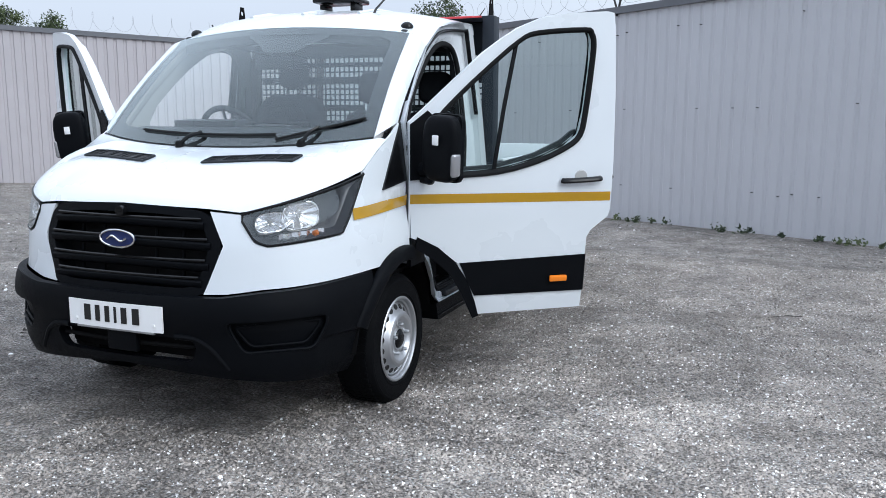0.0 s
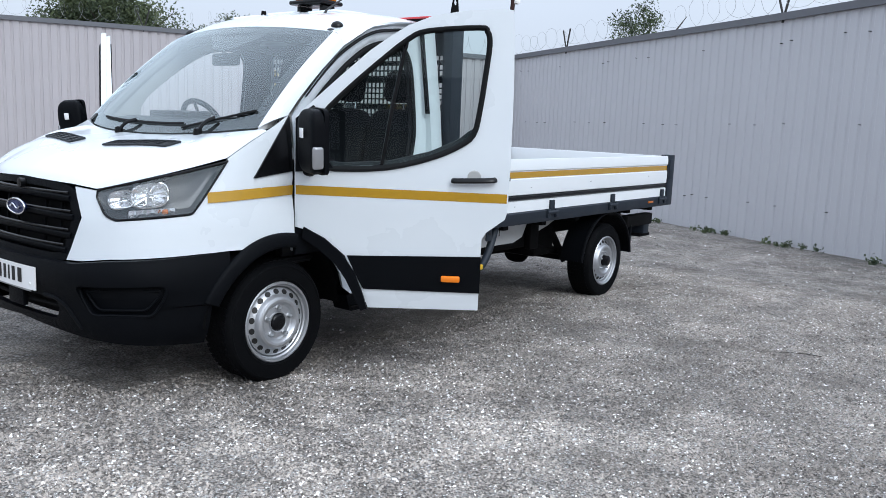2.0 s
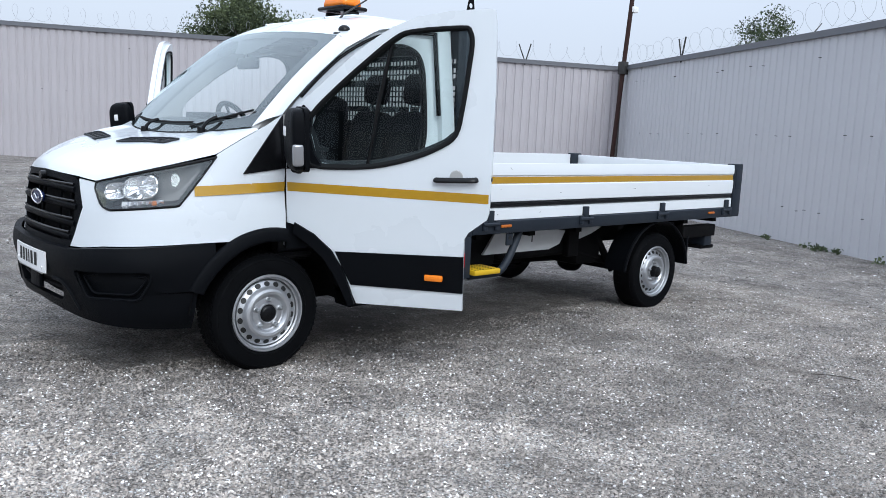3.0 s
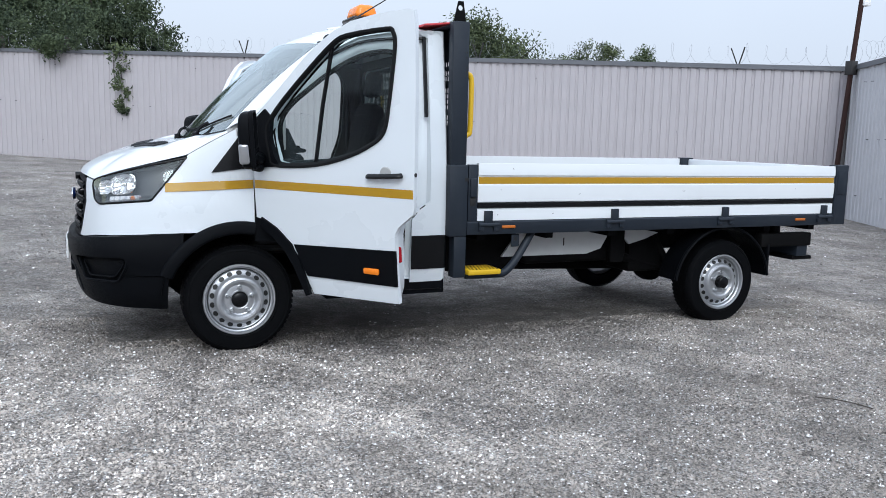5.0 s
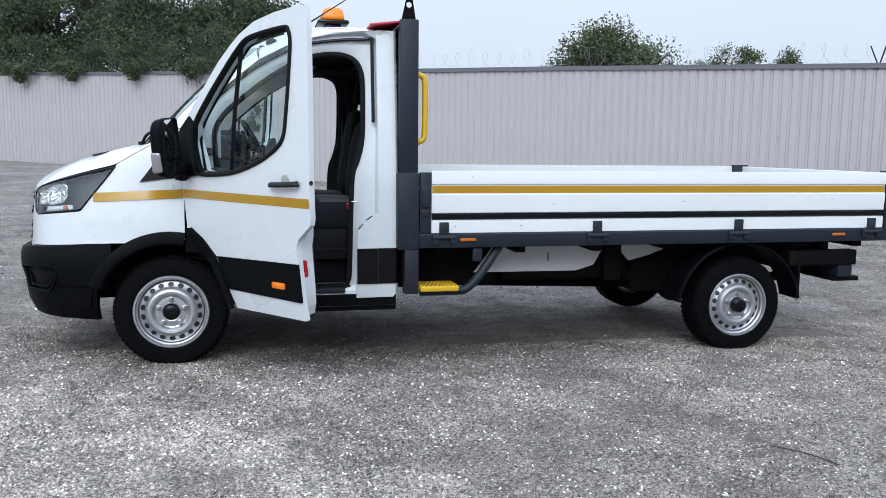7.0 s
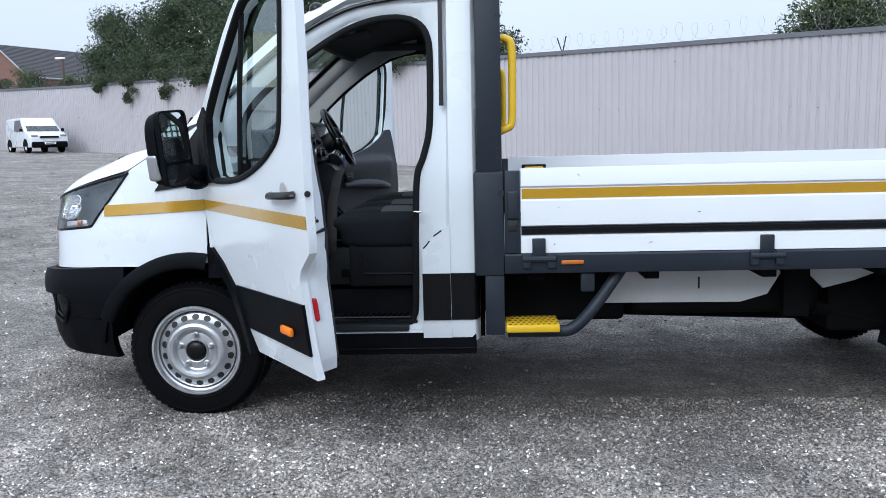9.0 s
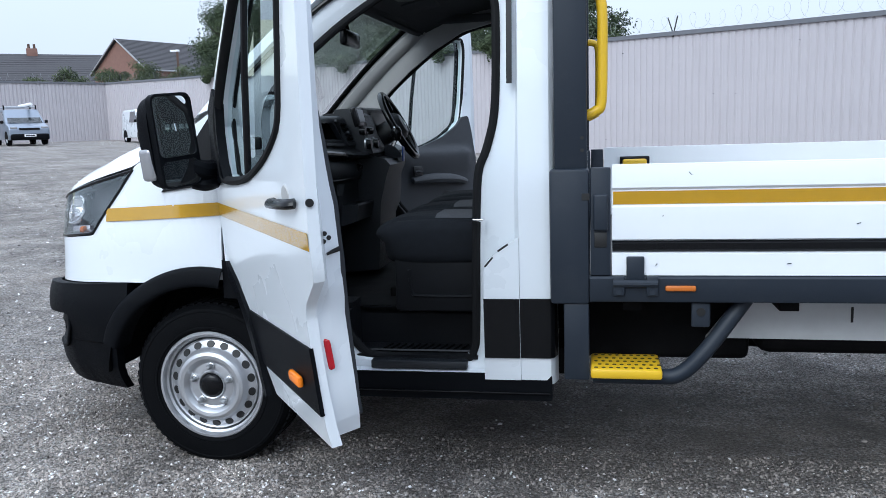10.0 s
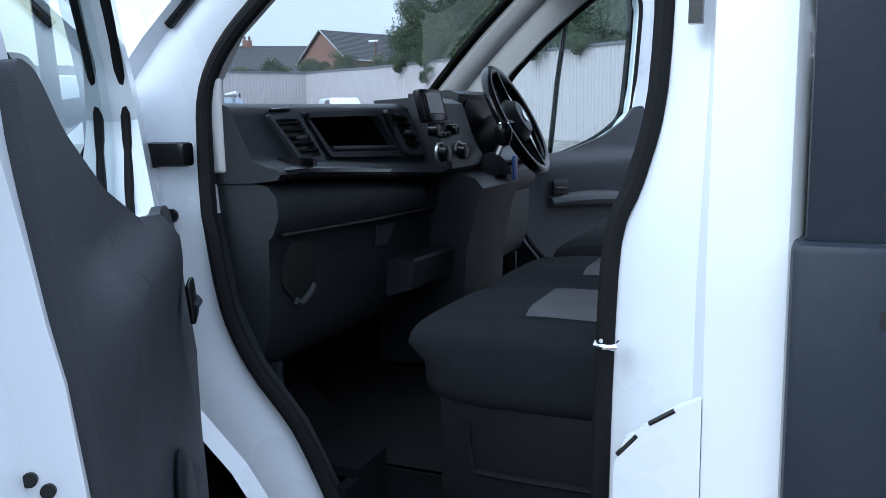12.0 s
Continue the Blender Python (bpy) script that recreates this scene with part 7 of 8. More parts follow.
    for d in (-0.05, 0.05):
        part("stalk", tube([m @ Vector((0.005, d, 0.45 + tall)), m @ Vector((0.005, d, 0.56 + tall))], 0.007, 8), CHROME, root)


seat(-0.805, -0.405, "charcoal fabric passenger seat with grey insert")
seat(-0.395, 0.0, "charcoal fabric middle seat with grey insert")
seat(0.13, 0.63, "charcoal fabric driver seat", 0.10)
part("buckle", box(0.985, 1.01, YI - 0.80, YI - 0.775, 0.86, 0.92, 0.006), RED, truck)
part("seat_lever", box(1.02, 1.10, YI - 0.78, YI - 0.76, 0.76, 0.80, 0.01), BLACK_INK, truck)


# ---- beyond the fence: trees, houses, shed; parked vehicles ----
fence_run("fence_west", [(-52.0, 12.0), (-42.0, -22.0), (-8.0, -26.0), (4.0, -10.6)], "pale grey corrugated steel fence closing the yard")


def leaf_material(name, c0, c1):
    m = bpy.data.materials.new(name)
    m.use_nodes = True
    nt = m.node_tree
    b = nt.nodes["Principled BSDF"]
    b.inputs["Roughness"].default_value = 0.6
    b.inputs["Specular IOR Level"].default_value = 0.10
    geo = nt.nodes.new("ShaderNodeNewGeometry")
    ramp = nt.nodes.new("ShaderNodeValToRGB")
    ramp.color_ramp.elements[0].color, ramp.color_ramp.elements[1].color = (*c0, 1), (*c1, 1)
    nt.links.new(geo.outputs["Random Per Island"], ramp.inputs["Fac"])
    # whole sprays of darker, bluer and paler, yellower leaves
    co = nt.nodes.new("ShaderNodeTexCoord")
    n = nt.nodes.new("ShaderNodeTexNoise")
    n.inputs["Scale"].default_value, n.inputs["Detail"].default_value, n.inputs["Roughness"].default_value = 0.9, 4.0, 0.6
    nt.links.new(co.outputs["Object"], n.inputs["Vector"])
    spray_tint = nt.nodes.new("ShaderNodeValToRGB")
    spray_tint.color_ramp.elements[0].position, spray_tint.color_ramp.elements[0].color = 0.34, (0.55, 0.58, 0.66, 1)
    spray_tint.color_ramp.elements[1].position, spray_tint.color_ramp.elements[1].color = 0.66, (1.42, 1.36, 1.12, 1)
    nt.links.new(n.outputs["Fac"], spray_tint.inputs["Fac"])
    mul = nt.nodes.new("ShaderNodeMixRGB")
    mul.blend_type, mul.inputs[0].default_value = "MULTIPLY", 1.0
    nt.links.new(ramp.outputs["Color"], mul.inputs[1])
    nt.links.new(spray_tint.outputs["Color"], mul.inputs[2])
    nt.links.new(mul.outputs["Color"], b.inputs["Base Color"])
    return m


LEAF = leaf_material("dark_green_leaves", (0.042, 0.058, 0.038), (0.098, 0.128, 0.078))
LEAF_B = leaf_material("mid_green_leaves", (0.052, 0.070, 0.044), (0.122, 0.150, 0.086))
BARK = material("grey_brown_bark", (0.05, 0.042, 0.035), 0.9, 0, 0.3, 8, bump=0.5, bump_scale=30)


def leaf_cloud(centres, per, size, seed):
    """Small kinked leaves strewn round clump centres (x, y, z, r)."""
    rng = np.random.default_rng(seed)
    cs = np.repeat(np.array(centres), per, axis=0)
    n = len(cs)
    def unit(v):
        return v / np.linalg.norm(v, axis=1)[:, None]
    d = unit(rng.normal(size=(n, 3)))
    p = cs[:, :3] + d * (cs[:, 3] * 1.5 * rng.random(n) ** 0.75)[:, None] * np.array((1, 1, 0.75))
    a = unit(rng.normal(size=(n, 3)))
    b = unit(np.cross(a, rng.normal(size=(n, 3))))
    s = (size * rng.uniform(0.6, 1.3, n))[:, None]
    up = np.cross(a, b) * s * 0.25
    verts = np.stack([p - a * s, p + b * s * 0.45 + up, p + a * s, p - b * s * 0.45 + up], axis=1).reshape(-1, 3)
    k = np.arange(n)[:, None] * 4
    faces = np.concatenate([k + np.array((0, 1, 2)), k + np.array((0, 2, 3))])
    me = bpy.data.meshes.new("crown")
    me.from_pydata(verts.tolist(), [], faces.tolist())
    return me


def tree(x, y, top, r, seed, clumps, per, label, leaf=LEAF, low=2.2, size=0.15):
    rnd = random.Random(seed)
    z0 = ground_z(x, y)
    root = thing("tree", label, "tree", "trees behind the fence", (x, y, z0))
    h = top - z0
    trunk = tube(smooth_path([(0, 0, -0.2), (0.08, 0.05, h * 0.25), (-0.05, 0.1, h * 0.5), (0.05, 0, h * 0.8)], 4), lambda q: 0.05 * h * (1 - 0.8 * q) * 0.5, 8)
    ends = []
    for k in range(9):
        a = 2.4 * k + rnd.uniform(-0.4, 0.4)
        zz = h * rnd.uniform(0.28, 0.6)
        e = Vector((r * 0.75 * math.cos(a), r * 0.75 * math.sin(a), zz + h * rnd.uniform(0.12, 0.3)))
        merge(trunk, tube(smooth_path([(0, 0, zz), e * 0.5 + Vector((0, 0, zz * 0.5)), e], 3), lambda q: 0.012 * h * (1 - 0.85 * q), 6))
        ends.append(e)
    part("trunk", trunk, BARK, root)
    centres = []
    zc, hz = (low + h) / 2, (h - low) / 2
    for k in range(clumps):
        while True:
            px, py, pz = (rnd.uniform(-1, 1) for _ in range(3))
            d = math.sqrt(px * px + py * py + pz * pz)
            if 0.35 < d < 1.0:
                break
        wob = 0.8 + 0.35 * noise.noise(Vector((px * 1.7 + seed, py * 1.7, pz * 1.7)))
        rr = r * (1.0 - 0.25 * max(0, pz)) * wob
        centres.append((px * rr, py * rr, zc + pz * hz * wob, rnd.uniform(0.15, 0.28) * r))
    me = leaf_cloud(centres, int(per * 7.0), size * 0.46, seed)
    me.materials.append(leaf)
    crown = new("crown", me)
    crown.parent = root
    return root


big = "tall dense dark green tree overhanging the fence"
tree(-18.2, 41.2, 9.2, 3.2, 1, 75, 70, big)
tree(-13.2, 37.6, 10.4, 3.7, 2, 95, 75, big)
tree(-8.2, 34.4, 10.2, 3.5, 3, 90, 75, big)
tree(-3.6, 31.6, 9.6, 3.3, 4, 90, 75, big)
tree(0.0, 28.6, 8.2, 2.5, 5, 75, 70, big, low=1.6)
tree(-10.6, 33.0, 5.2, 2.2, 6, 45, 60, "broad bush leaning over the fence", low=1.6)
tree(-5.2, 29.2, 4.8, 1.7, 16, 35, 60, "broad bush leaning over the fence", low=1.5)
tree(13.9, 24.6, 6.4, 2.9, 7, 110, 75, "round green tree behind the fence", LEAF_B, low=1.0)
tree(16.9, 21.8, 5.7, 1.4, 8, 26, 50, "thin young tree behind the fence", LEAF_B, low=1.5, size=0.10)
tree(17.8, 21.1, 5.2, 1.2, 17, 24, 50, "thin young tree behind the fence", LEAF_B, low=1.5, size=0.10)
tree(18.6, 20.4, 5.3, 1.4, 9, 28, 50, "thin young tree behind the fence", LEAF, low=1.5, size=0.10)
tree(18.6, 6.0, 5.0, 1.5, 11, 24, 40, "thin young tree behind the fence", LEAF, low=1.5, size=0.09)
tree(-27.5, 47.5, 6.4, 2.0, 12, 40, 50, "low scrub in front of the houses", LEAF_B, low=1.0)
tree(-31.5, 45.0, 6.0, 1.6, 13, 30, 50, "low scrub in front of the houses", LEAF_B, low=1.0)
tree(-35.0, 42.5, 5.6, 1.3, 14, 20, 45, "low scrub in front of the houses", LEAF_B, low=1.0)
for k, (x, y, top) in enumerate(((-29.6, 46.6, 6.1), (-33.3, 44.2, 5.7), (-25.4, 48.8, 6.3))):
    tree(x, y, top, 1.6, 31 + k, 30, 45, "low scrub in front of the houses", LEAF_B, low=1.0)

# sprays that spill over the top of the fence
def spray(x, y, drop, wide, seed):
    z = ground_z(x, y)
    root = thing("overhanging_bush", "dark green leafy bush spilling over the steel fence", "bush", "bushes over the fence", (x, y, z))
    rnd = random.Random(seed)
    cent, stems = [], bmesh.new()
    for k in range(16):
        a = rnd.uniform(-wide, wide)
        cent.append((a, 0.75 * abs(a) * rnd.uniform(-0.5, 0.5) + rnd.uniform(0.2, 1.1), FENCE_H + rnd.uniform(-0.2, 1.3), rnd.uniform(0.3, 0.55)))
    for k in range(9):
        q = rnd.random()
        a = rnd.gauss(0, 0.4) * wide * (1 - 0.6 * q)
        tip = Vector((a, -0.30 - 0.1 * rnd.random(), FENCE_H + 0.3 - (drop + 0.3) * q))
        cent.append((*tip, 0.24 - 0.10 * q))
        merge(stems, tube(smooth_path([(a * 0.6, 0.6, FENCE_H - 0.4), (a * 0.8, -0.05, FENCE_H + 0.35), tip], 3), 0.012, 5))
    merge(stems, tube(smooth_path([(0, 0.9, -0.1), (0.1, 0.85, FENCE_H * 0.6), (0, 0.6, FENCE_H + 0.5)], 3), 0.05, 6))
    me = leaf_cloud(cent, 190, 0.055, seed)
    me.materials.append(LEAF)
    o = new("leaves", me)
    o.parent = root
    part("stem", stems, BARK, root)
    root.matrix_basis = pose(x, y, z, 0, 0, -37)


for k, (x, y, drop, wide) in enumerate(((-17.4, 35.8, 0.3, 1.3), (-15.2, 34.1, 0.9, 0.7), (-12.7, 32.2, 0.8, 1.1), (-10.5, 30.5, 0.5, 1.0), (-8.3, 28.8, 0.3, 1.2), (-6.0, 27.2, 0.2, 1.3), (-3.6, 25.2, 0.2, 1.2), (-1.6, 23.4, 0.2, 1.1))):
    spray(x, y, drop, wide, 200 + k)

# ivy hanging down the fence
iv = thing("ivy", "straggling green ivy hanging down the steel fence", "plant", at=(0.27, 21.84, ground_z(0.27, 21.8)))
rnd = random.Random(5)
cent = []
for k in range(34):
    q = rnd.random()
    cent.append((rnd.uniform(-0.34, 0.34) * (1 - 0.7 * q), rnd.uniform(-0.28, -0.08) - 0.0, 3.5 - 2.0 * q, 0.10 + 0.10 * (1 - q)))
me = leaf_cloud(cent, 22, 0.07, 55)
me.materials.append(LEAF_B)
o = new("leaves", me)
o.parent = iv
part("stem", merge(tube(smooth_path([(0.1, -0.06, 3.4), (0.0, -0.10, 2.6), (0.05, -0.07, 1.9), (-0.05, -0.06, 1.1)], 4), 0.012, 6), tube(smooth_path([(-0.2, -0.06, 3.3), (-0.22, -0.10, 2.7), (-0.15, -0.08, 2.2)], 4), 0.010, 6)), BARK, iv)

# weeds along the fence foot
cent = []
rnd = random.Random(9)
for k in range(34):
    f = rnd.random()
    x, y = 7.60 + (12.85 - 7.60) * f, -4.5 + (4.4 + 4.5) * f
    x, y = x - 0.18, y + 0.1
    if noise.noise(Vector((x * 0.9, 3, 0))) > -0.05:
        cent.append((x + rnd.uniform(-0.1, 0.1), y + rnd.uniform(-0.1, 0.1), ground_z(x, y) + 0.04, rnd.uniform(0.03, 0.09)))
me = leaf_cloud(cent, 20, 0.035, 77)
me.materials.append(LEAF_B)
tagged(new("weeds", me), "low green weeds along the fence foot", "weeds", kind="stuff")

# tall thin post at the fence corner, with a small box on it
POLE_RUST = material("dark_red_rusty_steel", (0.035, 0.018, 0.016), 0.8, 0, 0.3, 5, spec=0.2)
pp = thing("corner_pole", "tall rusty dark pole at the fence corner", "pole", at=(14.45, 7.80, ground_z(14.45, 7.80)))
part("pole", tube([(0, 0, -0.1), (0.21, -0.06, 3.2), (0.42, -0.13, 6.4)], 0.055, 10), POLE_RUST, pp)
part("box", box(0.29, 0.47, -0.20, -0.04, 4.62, 4.76, 0.01), PLATE, pp)
part("clamp", box(0.12, 0.30, -0.15, 0.03, 3.15, 3.45, 0.01), IRON, pp)

# ---- houses ----
BRICK = material("red_brick_far", (0.19, 0.105, 0.082), 0.85, 0, 0.25, 3)
TILE = material("dark_roof_tile", (0.045, 0.042, 0.045), 0.7, 0, 0.2, 3)
UPVC = material("weathered_trim", (0.30, 0.30, 0.31), 0.5)


def gable_house(name, label, x, y, rz, length, half, z_base, eave, ridge, tiles, chimneys=()):
    root = thing(name, label, "house", at=(x, y, 0), rz=rz)
    out = [(-half, z_base), (half, z_base), (half, eave), (0, ridge - 0.1), (-half, eave)]
    part("wall", sheet(out, [], lambda a, b, d: (d, a, b), length), BRICK, root)
    for s in (-1, 1):
        bm = bmesh.new()
        n = tiles
        for k in range(n):
            q0, q1 = k / n, (k + 1) / n
            a = Vector((0, s * (half + 0.3) * (1 - q0), eave - 0.2 + (ridge - eave + 0.2) * q0 + 0.05))
            b = Vector((0, s * (half + 0.3) * (1 - q1), eave - 0.2 + (ridge - eave + 0.2) * q1 + 0.02))
            vs = [bm.verts.new((xx, p.y, p.z + dz)) for xx in (-0.25, length + 0.25) for p, dz in ((a, 0), (b, 0), (b, -0.12), (a, -0.08))]
            for f in ((0, 1, 5, 4), (1, 2, 6, 5), (2, 3, 7, 6), (3, 0, 4, 7), (0, 3, 2, 1), (4, 5, 6, 7)):
                bm.faces.new([vs[i] for i in f])
        bmesh.ops.recalc_face_normals(bm, faces=bm.faces)
        tagged(part("roof", bm, TILE, root), kind="stuff")
        part("verge", tube([(-0.26, s * (half + 0.3), eave - 0.2), (-0.26, 0, ridge)], 0.06, 6), UPVC, root)
        part("gutter", tube([(-0.2, s * (half + 0.35), eave - 0.2), (length, s * (half + 0.35), eave - 0.2)], 0.06, 6), UPVC, root)
    for cx in chimneys:
        ch = part("chimney", box(cx - 0.5, cx + 0.5, -0.35, 0.35, ridge - 0.6, ridge + 0.55, 0.02), BRICK, root)
        for d in (-0.25, 0.25):
            part("pot", lathe([(0.13, 0), (0.11, 0.45), (0.08, 0.45), (0.08, 0.1)], 12, "z", (cx + d, 0, ridge + 0.55)), RUST, ch)
    return root


gable_house("brick_house", "red brick house with dark tiled gable roof", -37.2, 60.2, 67.5, 11.0, 3.4, 1.0, 6.75, 9.3, 22)
gable_house("terraced_house", "long terrace with slate roof and chimneys", -66.0, 62.5, 38.0, 26.0, 4.6, 1.5, 6.6, 9.75, 14, (3.5, 15.5))
lp = thing("street_lamp", "slim grey street lamp behind the fence", "street lamp", at=(-29.9, 56.3, 1.5))
part("post", tube([(0, 0, 0), (0, 0, 6.1)], 0.09, 8), RUST, lp)
part("head", box(-0.55, 0.15, -0.12, 0.12, 6.1, 6.25, 0.03), PLATE, lp)
lp2 = thing("street_lamp", "slim grey street lamp behind the fence", "street lamp", at=(-63.0, 66.0, 1.5))
part("post", tube([(0, 0, 0), (0, 0, 9.2)], 0.09, 8), IRON, lp2)
part("head", box(-0.1, 0.7, -0.12, 0.12, 9.2, 9.32, 0.03), IRON, lp2)

# long shed whose wall closes the yard past the fence end
SHED_ROOF = material("cream_fibre_cement_roof", (0.50, 0.49, 0.36), 0.8, 0, 0.1, 0.5, dirt=0.3, dirt_color=(0.33, 0.36, 0.24))
SHED_WALL = material("grey_cladding", (0.28, 0.29, 0.30), 0.6, 0, 0.06, 1)
sh = thing("storage_shed", "grey clad shed with mossy cream corrugated roof", "shed", at=(-32.6, 34.6, 0), rz=-130.5)
part("wall", sheet([(0, 0.8), (30, 0.8), (30, 4.75), (0, 4.75)], [], lambda a, b, d: (a, -d, b), 9.0), SHED_WALL, sh)
bm = bmesh.new()
prev = None
for k in range(150):
    x = -0.4 + k * 0.205
    row = [bm.verts.new((x, 0.5 - 9.5 * q, 4.65 + 4.6 * q + (0.04 if k % 2 else 0.0))) for q in (0, 0.33, 0.66, 1.0)]
    if prev:
        for i in range(3):
            bm.faces.new((prev[i], prev[i + 1], row[i + 1], row[i]))
    prev = row
bmesh.ops.recalc_face_normals(bm, faces=bm.faces)
part("roof", bm, SHED_ROOF, sh)
part("gable_end", sheet([(0.4, 4.6), (-9.0, 4.6), (-9.0, 9.2)], [], lambda a, b, d: (-0.05 + d, a, b), 0.1), SHED_WALL, sh)

# ---- parked vehicles ----
CAR_GLASS = material("car_glass", (0.035, 0.042, 0.045), 0.06, 0, 0.02, spec=1.0, coat=1.0)
def parked_van(name, label, category, x, y, rz, length, width, height, paint, hood, rake, extra=None, low_glass=False):
    """Small van or car: shaped shell, glass, bumper, lamps, wheels. Nose towards +x."""
    root = thing(name, label, category, "parked vehicles", (x, y, ground_z(x, y)), rz)
    L, W, H = length, width / 2, height
    belt = 0.58 * H
    side = [(-L / 2, 0.28), (-L / 2 + 0.02, H * 0.93), (-L / 2 + 0.12, H), (L / 2 - hood - rake, H), (L / 2 - hood - rake + 0.12, H - 0.02), (L / 2 - hood, belt + 0.04), (L / 2 - 0.18, belt - 0.10), (L / 2 - 0.02, belt - 0.24), (L / 2, 0.45), (L / 2 - 0.05, 0.26)]
    bm = bmesh.new()
    rows = []
    for wy, tuck in ((-1.0, 0.06), (-0.9, 0.0), (0.9, 0.0), (1.0, 0.06)):
        row = []
        for px, pz in side:
            lean = 1.0 - 0.13 * max(0, (pz - belt) / max(0.1, H - belt))
            row.append(bm.verts.new((px - tuck * (1 if px > 0 else -1) * 0.6, wy * W * lean, pz - (tuck * 0.8 if pz > H * 0.9 else 0))))
        rows.append(row)
    for a, b in zip(rows, rows[1:]):
        for i in range(len(side)):
            j = (i + 1) % len(side)
            bm.faces.new((a[i], a[j], b[j], b[i]))
    bm.faces.new(rows[0])
    bm.faces.new(rows[-1][::-1])
    bmesh.ops.recalc_face_normals(bm, faces=bm.faces)
    bmesh.ops.bevel(bm, geom=bm.edges[:], offset=0.09, segments=3, profile=0.5, affect="EDGES", clamp_overlap=True)
    body = part("body", bm, paint, root)
    xa, xb = L / 2 - hood - rake + 0.10, L / 2 - hood - 0.02
    za, zb = H - 0.10, belt + 0.06
    wa, wb = W * 0.76, W * 0.86
    glass = bmesh.new()
    vs = [glass.verts.new(p) for p in ((xa + 0.05, -wa, za), (xa + 0.05, wa, za), (xb + 0.045, wb, zb), (xb + 0.045, -wb, zb))]
    glass.faces.new(vs)
    bmesh.ops.solidify(glass, geom=glass.faces[:], thickness=0.02)
    part("windscreen", glass, CAR_GLASS, root)
    for s in (-1, 1):
        win = [(xa - 0.15, za - 0.02), (xa - 0.95, za - 0.02), (xa - 0.95, zb), (xb - 0.25, zb)]
        part("side_window", sheet(win, [], lambda a, b, d, s=s: (a, s * (W * (1.0 - 0.13 * (b - belt) / (H - belt)) + 0.008 - d), b), 0.03), CAR_GLASS, root)
        part("headlamp", box(L / 2 - 0.22, L / 2 - 0.02, s * W * 0.92, s * W * 0.58, belt - 0.24, belt - 0.13, 0.03), CLOUDY, root)
        part("mirror", box(xb - 0.25, xb - 0.12, s * (W + 0.02), s * (W + 0.16), zb - 0.02, zb + 0.13, 0.03), GLOSS_BLACK, root)
        part("fog_lamp", box(L / 2 - 0.02, L / 2 + 0.02, s * W * 0.8, s * W * 0.6, 0.36, 0.43, 0.01), LAMP_SILVER, root)
        for wx in (L / 2 - 0.82, -L / 2 + 0.72):
            wh = new("wheel")
            wh.parent = root
            wh.matrix_basis = pose(wx, s * (W - 0.10), 0.31, 0, 0, 0 if s < 0 else 180)
            part("tyre", lathe([(0.19, 0.09), (0.30, 0.10), (0.315, 0.05), (0.315, -0.05), (0.30, -0.105), (0.19, -0.09)], 28, "y", closed=True), TYRE, wh)
            part("rim", lathe([(0.195, -0.085), (0.17, -0.05), (0.08, -0.07), (0.0, -0.075)], 24, "y"), SILVER, wh)
            part("arch", sheet([(wx + 0.37 * math.cos(a), 0.31 + 0.37 * math.sin(a)) for a in frange(0, math.pi, 14)], [], lambda a, b, d, s=s: (a, s * (W + 0.004 - d), b), 0.02), CHASSIS, root)
    part("bumper", box(L / 2 - 0.12, L / 2 + 0.05, -W * 0.95, W * 0.95, 0.24, 0.54, 0.09, 4), PLASTIC if paint is not DARK_PAINT else DARK_PAINT, root)
    part("grille", box(L / 2 - 0.06, L / 2 + 0.035, -W * 0.5, W * 0.5, belt - 0.29, belt - 0.19, 0.02), GLOSS_BLACK, root)
    pl = part("number_plate", box(L / 2 + 0.045, L / 2 + 0.06, -0.26, 0.26, 0.40, 0.51, 0.004), PLATE, root)
    part("plate_bars", box(L / 2 + 0.0595, L / 2 + 0.063, -0.20, 0.20, 0.43, 0.48), BLACK_INK, pl)
    if extra:
        extra(root, L, W, H)
    return root


def roof_rack(root, L, W, H):
    for x in (-0.9, 0.35):
        part("rack_bar", tube([(x, -W * 0.85, H + 0.12), (x, W * 0.85, H + 0.12)], 0.03, 8), STEEL, root)
        for s in (-1, 1):
            part("rack_foot", box(x - 0.04, x + 0.04, s * W * 0.8 - 0.03, s * W * 0.8 + 0.03, H - 0.06, H + 0.2, 0.01), GLOSS_BLACK, root)
    part("pipe_tube", lathe([(0, -1.4), (0.08, -1.4), (0.08, 1.25), (0.06, 1.3), (0, 1.3)], 16, "x", (-0.3, W * 0.45, H + 0.22)), PLATE, root)


GREY_PAINT = material("grey_blue_metallic", (0.20, 0.23, 0.28), 0.3, 0.4, 0.04, coat=0.5)
DARK_PAINT = material("dark_metallic", (0.035, 0.042, 0.055), 0.25, 0.4, 0.04, coat=0.5)
parked_van("small_van", "small white panel van parked by the fence", "van", -21.3, 36.2, -44, 4.1, 1.76, 1.72, WHITE, 0.80, 0.85)
parked_van("roof_rack_van", "grey-blue van with pipe tube on its roof rack", "van", -26.4, 33.0, -42, 4.2, 1.78, 1.74, GREY_PAINT, 0.80, 0.85, roof_rack)
parked_van("dark_car", "dark blue-grey people carrier parked by the fence", "car", -23.7, 25.0, -38, 4.2, 1.74, 1.5, DARK_PAINT, 0.95, 0.75)

